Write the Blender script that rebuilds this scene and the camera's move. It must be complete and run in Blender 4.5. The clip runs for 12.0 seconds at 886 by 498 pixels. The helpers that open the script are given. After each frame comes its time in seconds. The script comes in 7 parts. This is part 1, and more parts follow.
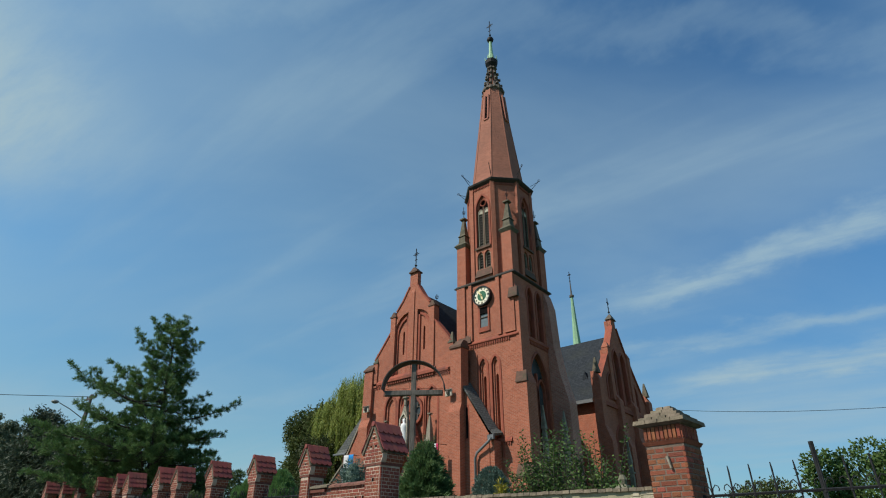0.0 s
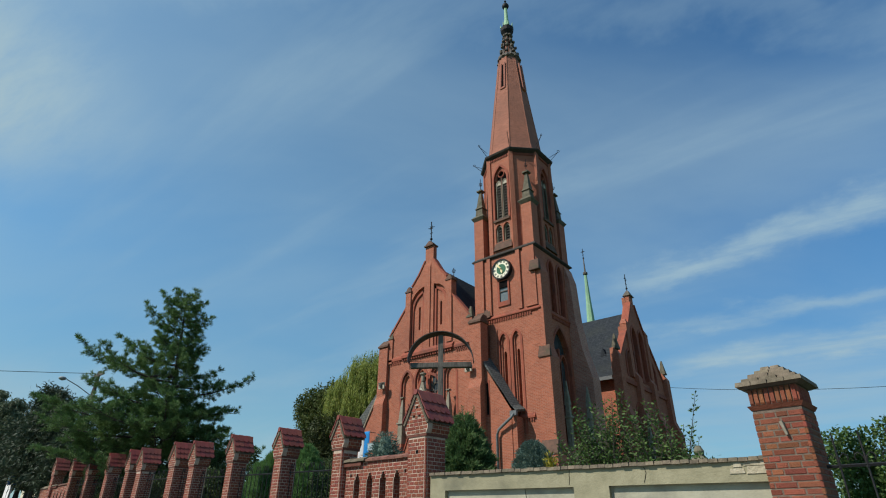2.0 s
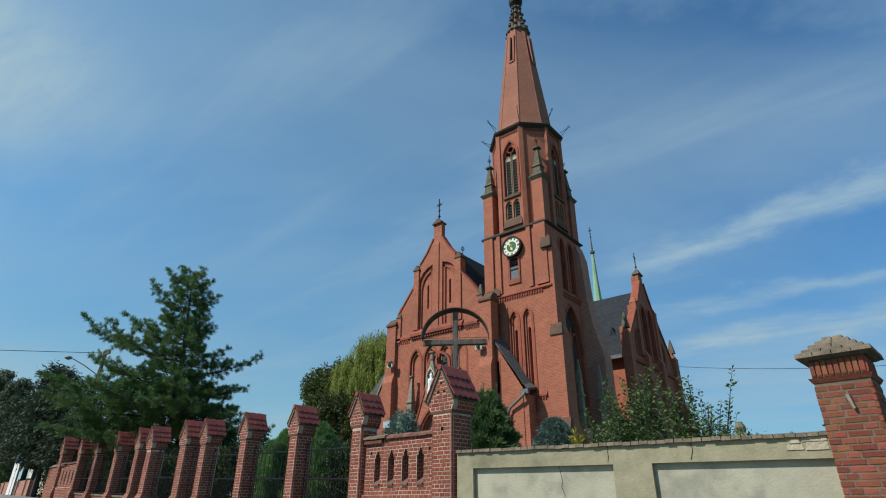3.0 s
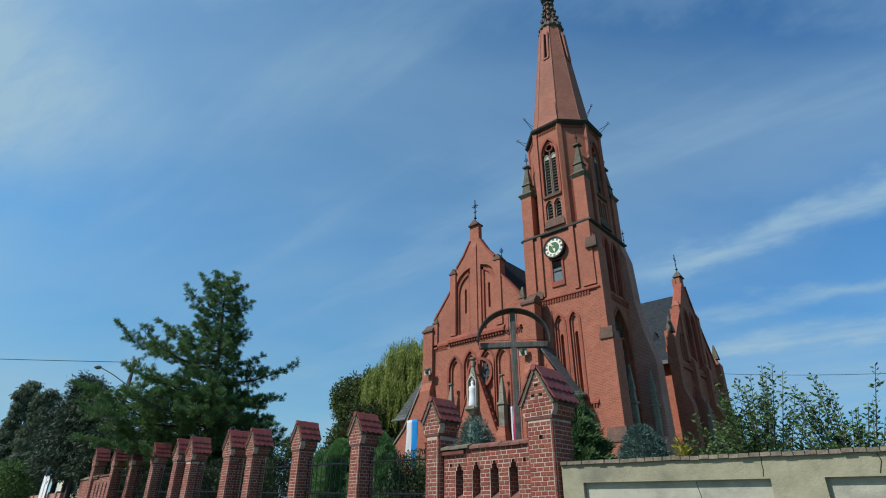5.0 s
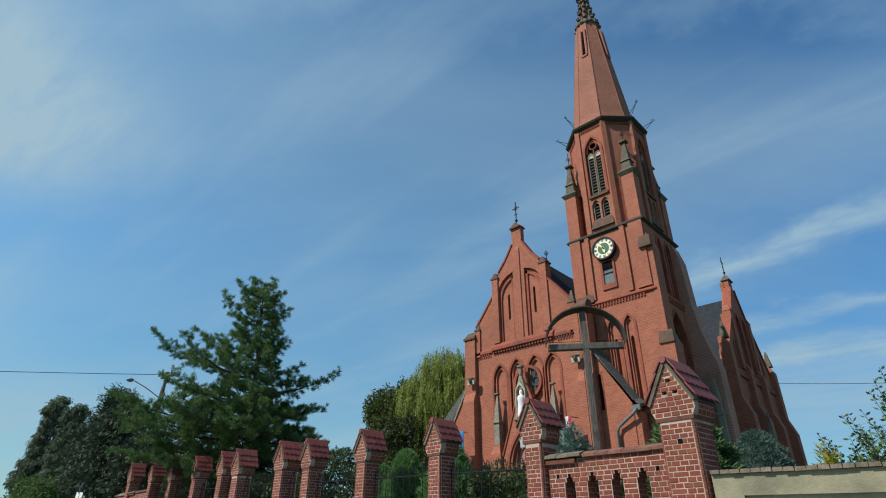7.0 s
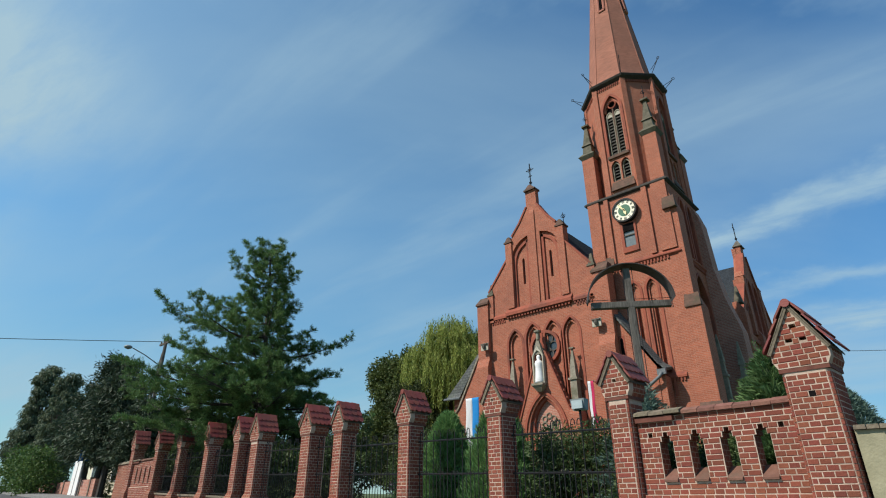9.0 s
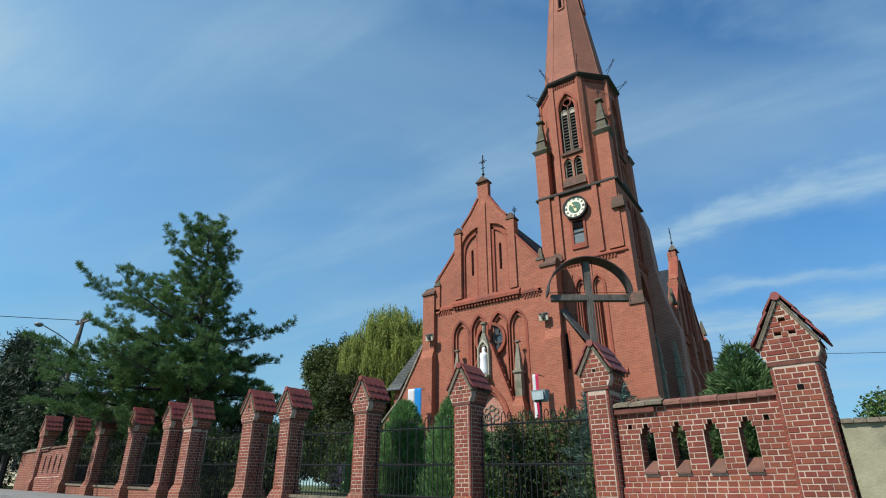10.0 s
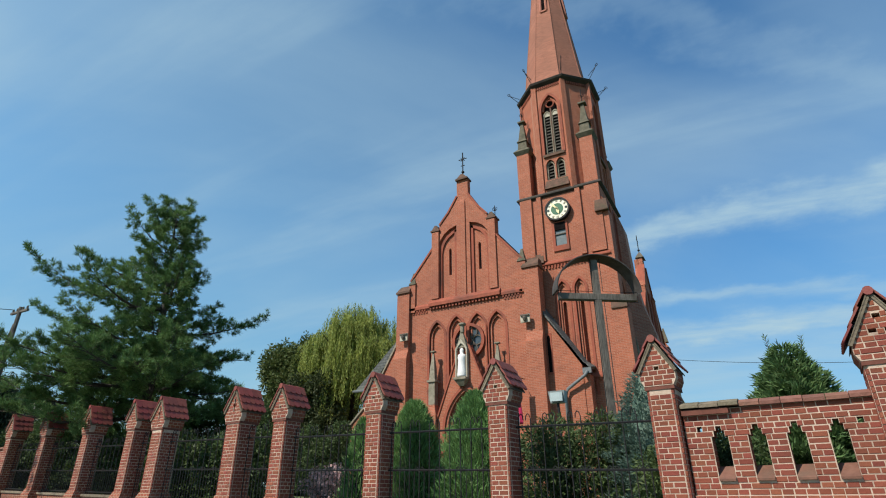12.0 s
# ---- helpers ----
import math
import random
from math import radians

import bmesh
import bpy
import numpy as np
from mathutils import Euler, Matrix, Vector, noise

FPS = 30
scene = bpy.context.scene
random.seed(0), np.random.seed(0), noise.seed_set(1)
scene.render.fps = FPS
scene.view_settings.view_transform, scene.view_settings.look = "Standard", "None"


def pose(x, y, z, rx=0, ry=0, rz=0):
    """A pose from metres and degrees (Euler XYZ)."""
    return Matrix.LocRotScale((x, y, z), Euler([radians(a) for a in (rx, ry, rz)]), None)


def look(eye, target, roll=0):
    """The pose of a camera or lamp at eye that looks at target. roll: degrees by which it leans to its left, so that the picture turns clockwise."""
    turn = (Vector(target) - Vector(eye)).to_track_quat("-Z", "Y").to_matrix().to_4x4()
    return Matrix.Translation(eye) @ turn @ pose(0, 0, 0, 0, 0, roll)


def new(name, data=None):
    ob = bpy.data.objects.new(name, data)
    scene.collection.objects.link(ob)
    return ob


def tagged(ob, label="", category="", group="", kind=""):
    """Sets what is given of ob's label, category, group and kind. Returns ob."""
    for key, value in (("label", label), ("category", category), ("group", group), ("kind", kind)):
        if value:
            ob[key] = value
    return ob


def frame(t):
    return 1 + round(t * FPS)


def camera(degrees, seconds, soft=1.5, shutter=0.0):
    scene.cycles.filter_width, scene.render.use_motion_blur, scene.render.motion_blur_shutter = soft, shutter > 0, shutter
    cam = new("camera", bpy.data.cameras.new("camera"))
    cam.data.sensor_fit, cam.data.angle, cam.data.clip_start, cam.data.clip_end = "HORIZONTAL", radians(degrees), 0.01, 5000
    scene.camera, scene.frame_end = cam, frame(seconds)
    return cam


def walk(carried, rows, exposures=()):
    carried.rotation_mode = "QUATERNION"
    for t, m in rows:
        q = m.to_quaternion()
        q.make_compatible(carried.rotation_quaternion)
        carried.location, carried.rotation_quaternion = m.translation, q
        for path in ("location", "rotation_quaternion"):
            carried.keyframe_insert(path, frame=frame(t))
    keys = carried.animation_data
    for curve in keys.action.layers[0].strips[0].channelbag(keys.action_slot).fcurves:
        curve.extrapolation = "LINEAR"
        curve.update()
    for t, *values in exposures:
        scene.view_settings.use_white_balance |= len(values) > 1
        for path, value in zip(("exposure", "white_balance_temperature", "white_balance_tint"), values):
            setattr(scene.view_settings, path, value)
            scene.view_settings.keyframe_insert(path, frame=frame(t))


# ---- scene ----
from mathutils.geometry import tessellate_polygon

cam = camera(77.7, 12.0, soft=1.1)
METRES, EYE, TILT, LEAN, TURN = 11.8, 1.6, 0.0, 0.0, 39.6
ROWS = [
    (0.0, 0.0, 0.0, 0.0, -0.17, 28.87, -0.31),
    (0.5, -0.0549, 0.0579, -0.0009, -0.14, 28.83, -0.07),
    (1.0, -0.0563, 0.0803, -0.0024, -0.12, 28.54, -0.05),
    (1.5, -0.0667, 0.0986, -0.0013, -0.1, 27.65, -0.14),
    (2.0, -0.0886, 0.1203, -0.0006, -0.05, 27.07, -0.37),
    (2.5, -0.1066, 0.1476, -0.0025, -0.01, 26.48, -0.31),
    (3.0, -0.1313, 0.174, 0.0016, 0.09, 25.14, -0.33),
    (5.0, -0.2552, 0.287, 0.0116, 1.76, 26.15, -0.39),
    (5.5, -0.2818, 0.3195, 0.0156, 2.46, 26.74, -0.22),
    (6.0, -0.3195, 0.3523, 0.015, 2.83, 27.74, -0.34),
    (6.5, -0.3548, 0.3812, 0.0137, 3.32, 27.8, -0.31),
    (8.5, -0.4968, 0.4817, 0.013, 4.02, 26.14, -0.22),
    (9.0, -0.5239, 0.5161, 0.0113, 2.39, 24.83, -0.01),
    (9.5, -0.5573, 0.5443, 0.0131, -0.63, 24.05, -0.06),
    (10.0, -0.589, 0.5729, 0.0127, -4.96, 24.09, -0.04),
    (10.5, -0.6194, 0.6034, 0.0144, -8.26, 23.76, 0.1),
    (11.0, -0.6554, 0.6302, 0.0171, -9.87, 23.94, -0.01),
    (11.5, -0.6837, 0.6579, 0.0162, -10.52, 24.07, 0.18),
    (12.0, -0.7166, 0.6774, 0.0177, -10.68, 24.52, 0.18),
]
walk(cam, [(t, pose(0, 0, EYE, TILT, LEAN, TURN) @ pose(METRES * x, METRES * y, METRES * z, 90 + pitch, roll, yaw)) for t, x, y, z, yaw, pitch, roll in ROWS],
     exposures=[(0.0, -0.10, 6500, 10), (2.5, -0.08, 6400, 10), (5.0, -0.08, 5900, 10), (5.6, -0.08, 5900, 10), (6.5, -0.06, 6150, 10), (8.5, 0.04, 6500, 10), (9.5, 0.14, 6250, 10), (10.5, 0.18, 6100, 10), (12.0, 0.22, 6550, 10)])

# ---- light ----
SUN_EL, SUN_AZ = 46.0, 27.0      # height, and how far the sun stands west of the facade's normal
to_sun = Vector((-math.sin(radians(SUN_AZ)) * math.cos(radians(SUN_EL)), -math.cos(radians(SUN_AZ)) * math.cos(radians(SUN_EL)), math.sin(radians(SUN_EL))))
sun_data = bpy.data.lights.new("sun", "SUN")
sun_data.energy, sun_data.angle, sun_data.color = 5.0, radians(0.53), (1.0, 0.93, 0.84)
sun = new("sun", sun_data)
sun.matrix_basis = look((0, 0, 60), Vector((0, 0, 60)) - to_sun)


def nodes_of(tree):
    def n(kind, **values):
        node = tree.nodes.new(kind)
        for key, value in values.items():
            setattr(node, key, value)
        return node
    return n


def make_world():
    world = bpy.data.worlds.new("sky")
    scene.world = world
    world.use_nodes = True
    t = world.node_tree
    t.nodes.clear()
    n = nodes_of(t)
    sky = n("ShaderNodeTexSky", sky_type="NISHITA", sun_disc=False, sun_elevation=radians(SUN_EL), sun_rotation=radians(180 + SUN_AZ), air_density=1.0, dust_density=0.3, ozone_density=1.0)
    co = n("ShaderNodeTexCoord")
    sep = n("ShaderNodeSeparateXYZ")
    t.links.new(co.outputs["Generated"], sep.inputs[0])
    up = n("ShaderNodeMath", operation="MAXIMUM")
    t.links.new(sep.outputs[2], up.inputs[0])
    up.inputs[1].default_value = 0.0
    lift = n("ShaderNodeMath", operation="ADD")
    t.links.new(up.outputs[0], lift.inputs[0])
    lift.inputs[1].default_value = 0.16
    px, py = n("ShaderNodeMath", operation="DIVIDE"), n("ShaderNodeMath", operation="DIVIDE")
    for d, i in ((px, 0), (py, 1)):
        t.links.new(sep.outputs[i], d.inputs[0])
        t.links.new(lift.outputs[0], d.inputs[1])
    flat = n("ShaderNodeCombineXYZ")
    t.links.new(px.outputs[0], flat.inputs[0])
    t.links.new(py.outputs[0], flat.inputs[1])

    def streaks(turn, stretch, scale, lo, hi, shift, rough=0.55, warp=0.6):
        m = n("ShaderNodeMapping", vector_type="TEXTURE")
        m.inputs["Rotation"].default_value = (0, 0, radians(turn))
        m.inputs["Scale"].default_value = (1, 1 / stretch, 1)
        m.inputs["Location"].default_value = (shift, shift * 0.7, 0)
        t.links.new(flat.outputs[0], m.inputs[0])
        tex = n("ShaderNodeTexNoise")
        tex.inputs["Scale"].default_value = scale
        tex.inputs["Detail"].default_value = 7
        tex.inputs["Roughness"].default_value = rough
        tex.inputs["Distortion"].default_value = warp
        t.links.new(m.outputs[0], tex.inputs[0])
        r = n("ShaderNodeMapRange", interpolation_type="SMOOTHSTEP")
        r.inputs[1].default_value, r.inputs[2].default_value = lo, hi
        t.links.new(tex.outputs[0], r.inputs[0])
        return r.outputs[0]

    veil = streaks(38, 1.8, 0.75, 0.26, 0.80, 3.1, 0.5, 0.3)
    bands = streaks(3, 7.0, 0.6, 0.46, 0.66, 11.9, 0.5, 0.15)
    fine = streaks(8, 3.0, 2.6, 0.12, 0.72, 1.7, 0.62, 0.2)
    # long cirrus bands over the northern horizon, and one that crosses overhead
    wob = n("ShaderNodeTexNoise")
    wob.inputs["Scale"].default_value, wob.inputs["Detail"].default_value, wob.inputs["Roughness"].default_value = 2.2, 6, 0.62
    t.links.new(flat.outputs[0], wob.inputs[0])

    def math_node(op, a, b, c=None):
        m = n("ShaderNodeMath", operation=op)
        for i, v in enumerate((a, b, c)):
            if v is None:
                continue
            if isinstance(v, (int, float)):
                m.inputs[i].default_value = v
            else:
                t.links.new(v, m.inputs[i])
        return m.outputs[0]

    def smooth(value, lo, hi, out=1.0):
        r = n("ShaderNodeMapRange", interpolation_type="SMOOTHSTEP")
        r.inputs[1].default_value, r.inputs[2].default_value, r.inputs[4].default_value = lo, hi, out
        t.links.new(value, r.inputs[0])
        return r.outputs[0]

    shift = math_node("MULTIPLY_ADD", wob.outputs[0], 0.5, -0.25)
    bank = None
    # slope and offset of each band's line, half width, where it begins and is full, thickness
    for slope, at, wide, lo, hi, dense in ((-0.10, 1.585, 0.14, -0.85, -0.35, 0.85), (0.2, 2.07, 0.11, -0.95, -0.62, 0.55), (0.06, 2.36, 0.17, -1.0, -0.45, 0.85), (0.0, 2.75, 0.25, -1.3, -0.6, 0.35), (0.85, 0.86, 0.10, -1.1, -0.7, 0.24)):
        line = math_node("MULTIPLY_ADD", px.outputs[0], -slope, py.outputs[0])
        off = math_node("ABSOLUTE", math_node("ADD", math_node("SUBTRACT", line, at), shift), 0.0)
        one = math_node("MULTIPLY", smooth(off, wide, 0.0, dense), smooth(px.outputs[0], lo, hi))
        bank = one if bank is None else math_node("MAXIMUM", bank, one)
    bands = math_node("MAXIMUM", bank, math_node("MULTIPLY", bands, 0.25))
    away = n("ShaderNodeVectorMath", operation="DISTANCE")
    t.links.new(flat.outputs[0], away.inputs[0])
    away.inputs[1].default_value = (-1.24, -0.10, 0)
    patch = n("ShaderNodeMapRange", interpolation_type="SMOOTHSTEP")
    patch.inputs[1].default_value, patch.inputs[2].default_value = 0.5, 0.1
    t.links.new(away.outputs["Value"], patch.inputs[0])
    bf = n("ShaderNodeMath", operation="MULTIPLY")
    t.links.new(bands, bf.inputs[0])
    t.links.new(fine, bf.inputs[1])
    both = n("ShaderNodeMath", operation="MULTIPLY_ADD")
    t.links.new(bf.outputs[0], both.inputs[0])
    both.inputs[1].default_value = 0.9
    v2 = n("ShaderNodeMath", operation="MULTIPLY")
    t.links.new(veil, v2.inputs[0])
    v2.inputs[1].default_value = 0.42
    t.links.new(v2.outputs[0], both.inputs[2])
    pf = n("ShaderNodeMath", operation="MULTIPLY")
    t.links.new(patch.outputs[0], pf.inputs[0])
    t.links.new(fine, pf.inputs[1])
    both2 = n("ShaderNodeMath", operation="MULTIPLY_ADD")
    t.links.new(pf.outputs[0], both2.inputs[0])
    both2.inputs[1].default_value = 1.15
    t.links.new(both.outputs[0], both2.inputs[2])
    both = both2
    # haze towards the horizon
    haze = n("ShaderNodeMapRange", interpolation_type="SMOOTHSTEP")
    haze.inputs[1].default_value, haze.inputs[2].default_value = 0.32, 0.0
    haze.inputs[3].default_value, haze.inputs[4].default_value = 0.0, 0.32
    t.links.new(up.outputs[0], haze.inputs[0])
    total = n("ShaderNodeMath", operation="ADD", use_clamp=True)
    t.links.new(both.outputs[0], total.inputs[0])
    t.links.new(haze.outputs[0], total.inputs[1])
    mix = n("ShaderNodeMix", data_type="RGBA")
    t.links.new(total.outputs[0], mix.inputs["Factor"])
    tint = n("ShaderNodeMix", data_type="RGBA", blend_type="MULTIPLY")
    tint.inputs["Factor"].default_value = 1.0
    t.links.new(sky.outputs[0], tint.inputs["A"])
    # thin milky air in the west, clear deep blue in the north and east
    side = n("ShaderNodeMapRange", interpolation_type="SMOOTHSTEP")
    side.inputs[1].default_value, side.inputs[2].default_value = -0.8, 0.05
    t.links.new(sep.outputs[0], side.inputs[0])
    air = n("ShaderNodeMix", data_type="RGBA")
    air.inputs["A"].default_value = (0.63, 0.96, 0.99, 1)
    air.inputs["B"].default_value = (0.38, 0.73, 0.91, 1)
    t.links.new(side.outputs[0], air.inputs["Factor"])
    t.links.new(air.outputs["Result"], tint.inputs["B"])
    # the air is deeper blue low over the horizon than a clear desert sky
    low = n("ShaderNodeMapRange", interpolation_type="SMOOTHSTEP")
    low.inputs[1].default_value, low.inputs[2].default_value = 0.0, 0.5
    low.inputs[3].default_value, low.inputs[4].default_value = 0.66, 1.06
    t.links.new(up.outputs[0], low.inputs[0])
    dim = n("ShaderNodeVectorMath", operation="SCALE")
    t.links.new(tint.outputs["Result"], dim.inputs[0])
    t.links.new(low.outputs[0], dim.inputs["Scale"])
    t.links.new(dim.outputs[0], mix.inputs["A"])
    mix.inputs["B"].default_value = (2.45, 3.5, 4.1, 1)
    bg = n("ShaderNodeBackground")
    bg.inputs["Strength"].default_value = 0.15
    t.links.new(mix.outputs["Result"], bg.inputs[0])
    out = n("ShaderNodeOutputWorld")
    t.links.new(bg.outputs[0], out.inputs[0])


make_world()

# ---- materials ----


def material(name, colors, scale=4.0, rough=0.85, bump=0.15, bump_scale=40.0, metal=0.0, stain=None, stain_scale=0.5, stain_amount=0.5,
             vary=0.0, island=False, brick=None, translucent=0.0, spec=0.3, coords="Object", wall_turn=0.0):
    """A procedural surface: grain between the colours, larger stains, per-piece variation, and optionally laid brick."""
    m = bpy.data.materials.new(name)
    m.use_nodes = True
    t = m.node_tree
    t.nodes.clear()
    n = nodes_of(t)
    link = t.links.new
    geo = n("ShaderNodeNewGeometry")
    co = n("ShaderNodeTexCoord")
    where = geo.outputs["Position"] if coords == "World" else co.outputs["Object"]
    grain = n("ShaderNodeTexNoise")
    grain.inputs["Scale"].default_value, grain.inputs["Detail"].default_value, grain.inputs["Roughness"].default_value = scale, 8, 0.65
    link(where, grain.inputs[0])
    ramp = n("ShaderNodeValToRGB")
    ramp.color_ramp.elements[0].position, ramp.color_ramp.elements[1].position = 0.3, 0.7
    ramp.color_ramp.elements[0].color, ramp.color_ramp.elements[1].color = (*colors[0], 1), (*colors[1], 1)
    link(grain.outputs[0], ramp.inputs[0])
    color = ramp.outputs[0]
    height = None
    if brick:
        length, course, joint, mortar = brick
        sep = n("ShaderNodeSeparateXYZ")
        link(geo.outputs["Position"], sep.inputs[0])
        along = n("ShaderNodeMath", operation="MULTIPLY_ADD")
        link(sep.outputs[1], along.inputs[0])
        along.inputs[1].default_value = 0.93
        link(sep.outputs[0], along.inputs[2])
        flat = n("ShaderNodeCombineXYZ")
        link(along.outputs[0], flat.inputs[0])
        link(sep.outputs[2], flat.inputs[1])
        b = n("ShaderNodeTexBrick", offset=0.5)
        b.inputs["Scale"].default_value = 1.0
        b.inputs["Mortar Size"].default_value = joint
        b.inputs["Mortar Smooth"].default_value = 0.3
        b.inputs["Brick Width"].default_value, b.inputs["Row Height"].default_value = length, course
        b.inputs["Color1"].default_value, b.inputs["Color2"].default_value = (0.84, 0.83, 0.82, 1), (1.12, 1.08, 1.06, 1)
        b.inputs["Mortar"].default_value = (1, 1, 1, 1)
        link(flat.outputs[0], b.inputs[0])
        mul = n("ShaderNodeMix", data_type="RGBA", blend_type="MULTIPLY")
        mul.inputs["Factor"].default_value = 1.0
        link(color, mul.inputs["A"])
        link(b.outputs["Color"], mul.inputs["B"])
        mm = n("ShaderNodeMix", data_type="RGBA")
        link(b.outputs["Fac"], mm.inputs["Factor"])
        link(mul.outputs["Result"], mm.inputs["A"])
        mm.inputs["B"].default_value = (*mortar, 1)
        color = mm.outputs["Result"]
        height = b.outputs["Fac"]
    if vary:
        if island:
            rnd = geo.outputs["Random Per Island"]
        else:
            rnd = n("ShaderNodeObjectInfo").outputs["Random"]
        hsv = n("ShaderNodeHueSaturation")
        val = n("ShaderNodeMapRange")
        val.inputs[3].default_value, val.inputs[4].default_value = 1 - vary, 1 + vary
        link(rnd, val.inputs[0])
        link(val.outputs[0], hsv.inputs["Value"])
        wn = n("ShaderNodeTexWhiteNoise", noise_dimensions="1D")
        link(rnd, wn.inputs["W"])
        hue = n("ShaderNodeMapRange")
        hue.inputs[3].default_value, hue.inputs[4].default_value = 0.5 - vary * 0.045, 0.5 + vary * 0.045
        link(wn.outputs[0], hue.inputs[0])
        link(hue.outputs[0], hsv.inputs["Hue"])
        link(color, hsv.inputs["Color"])
        color = hsv.outputs[0]
    if stain:
        big = n("ShaderNodeTexNoise")
        big.inputs["Scale"].default_value, big.inputs["Detail"].default_value, big.inputs["Roughness"].default_value = stain_scale, 6, 0.6
        link(geo.outputs["Position"], big.inputs[0])
        rr = n("ShaderNodeMapRange", interpolation_type="SMOOTHSTEP")
        rr.inputs[1].default_value, rr.inputs[2].default_value = 0.46, 0.72
        rr.inputs[4].default_value = stain_amount
        link(big.outputs[0], rr.inputs[0])
        sm = n("ShaderNodeMix", data_type="RGBA")
        link(rr.outputs[0], sm.inputs["Factor"])
        link(color, sm.inputs["A"])
        sm.inputs["B"].default_value = (*stain, 1)
        color = sm.outputs["Result"]
    p = n("ShaderNodeBsdfPrincipled")
    link(color, p.inputs["Base Color"])
    p.inputs["Roughness"].default_value, p.inputs["Metallic"].default_value = rough, metal
    p.inputs["Specular IOR Level"].default_value = spec
    if bump:
        fine = n("ShaderNodeTexNoise")
        fine.inputs["Scale"].default_value, fine.inputs["Detail"].default_value = bump_scale, 5
        link(where, fine.inputs[0])
        bp = n("ShaderNodeBump")
        bp.inputs["Strength"].default_value, bp.inputs["Distance"].default_value = bump, 0.02
        link(fine.outputs[0], bp.inputs["Height"])
        normal = bp.outputs[0]
        if height:
            b2 = n("ShaderNodeBump", invert=True)
            b2.inputs["Strength"].default_value, b2.inputs["Distance"].default_value = 0.6, 0.008
            link(height, b2.inputs["Height"])
            link(normal, b2.inputs["Normal"])
            normal = b2.outputs[0]
        link(normal, p.inputs["Normal"])
    shader = p.outputs[0]
    if translucent:
        tr = n("ShaderNodeBsdfTranslucent")
        link(color, tr.inputs[0])
        ms = n("ShaderNodeMixShader")
        ms.inputs[0].default_value = translucent
        link(shader, ms.inputs[1])
        link(tr.outputs[0], ms.inputs[2])
        shader = ms.outputs[0]
    out = n("ShaderNodeOutputMaterial")
    link(shader, out.inputs[0])
    return m


BRICK = material("church brick", ((0.292, 0.088, 0.046), (0.385, 0.122, 0.065)), 2.2, brick=(0.26, 0.077, 0.007, (0.37, 0.21, 0.145)), stain=(0.20, 0.072, 0.047), stain_scale=0.45, stain_amount=0.4, coords="World", bump=0.3)
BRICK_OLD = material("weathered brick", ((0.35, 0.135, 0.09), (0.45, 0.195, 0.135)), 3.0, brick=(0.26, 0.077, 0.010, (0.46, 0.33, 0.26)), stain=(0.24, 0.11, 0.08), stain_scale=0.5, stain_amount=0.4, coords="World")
TRIM = material("moulded brick trim", ((0.235, 0.06, 0.035), (0.33, 0.095, 0.053)), 5.0, stain=(0.09, 0.045, 0.034), stain_scale=0.9, stain_amount=0.65, coords="World")
MOSS = material("mossy weathered ledge", ((0.07, 0.045, 0.032), (0.16, 0.085, 0.057)), 5.0, stain=(0.058, 0.06, 0.032), stain_scale=1.8, stain_amount=0.65, coords="World", bump=0.4)
STONE = material("weathered sandstone", ((0.17, 0.15, 0.105), (0.30, 0.265, 0.20)), 6.0, stain=(0.08, 0.085, 0.045), stain_scale=1.4, stain_amount=0.75, coords="World", bump=0.3)
STONE_DARK = material("blackened sandstone", ((0.06, 0.05, 0.042), (0.15, 0.125, 0.10)), 6.0, stain=(0.10, 0.11, 0.06), stain_scale=1.5, stain_amount=0.5, coords="World", bump=0.3)
SLATE = material("slate", ((0.022, 0.028, 0.034), (0.05, 0.06, 0.068)), 7.0, rough=0.95, brick=(0.28, 0.16, 0.012, (0.02, 0.02, 0.022)), stain=(0.045, 0.05, 0.042), stain_scale=0.5, stain_amount=0.5, coords="World", spec=0.05)
SPIRE_MAT = material("spire brick", ((0.285, 0.115, 0.072), (0.345, 0.142, 0.09)), 1.2, brick=(0.26, 0.077, 0.004, (0.30, 0.135, 0.088)), stain=(0.21, 0.095, 0.062), stain_scale=0.22, stain_amount=0.6, coords="World", bump=0.15)
COPPER = material("verdigris copper", ((0.19, 0.36, 0.20), (0.31, 0.48, 0.29)), 4.0, rough=0.6, stain=(0.12, 0.22, 0.16), coords="World", bump=0.1)
IRON = material("black painted iron", ((0.012, 0.013, 0.014), (0.03, 0.03, 0.03)), 20.0, rough=0.55, stain=(0.04, 0.025, 0.018), stain_scale=3, stain_amount=0.35, bump=0.2, spec=0.12)
# near black for cracks and for openings, whose inner shade is put into the colour
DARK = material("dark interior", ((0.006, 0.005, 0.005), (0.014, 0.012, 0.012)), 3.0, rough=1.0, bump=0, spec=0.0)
LOUVRE = material("grey weathered louvre wood", ((0.03, 0.027, 0.022), (0.075, 0.067, 0.055)), 12.0, coords="World")
WHITE = material("white render", ((0.70, 0.69, 0.66), (0.80, 0.79, 0.76)), 6.0, stain=(0.55, 0.52, 0.46), stain_amount=0.4)
CREAM = material("cream render", ((0.62, 0.58, 0.42), (0.72, 0.68, 0.52)), 6.0, stain=(0.5, 0.46, 0.34), stain_amount=0.4)
GLASS_DARK = material("dim window glass", ((0.03, 0.04, 0.045), (0.07, 0.085, 0.09)), 2.0, rough=0.12, bump=0.05, spec=0.6)
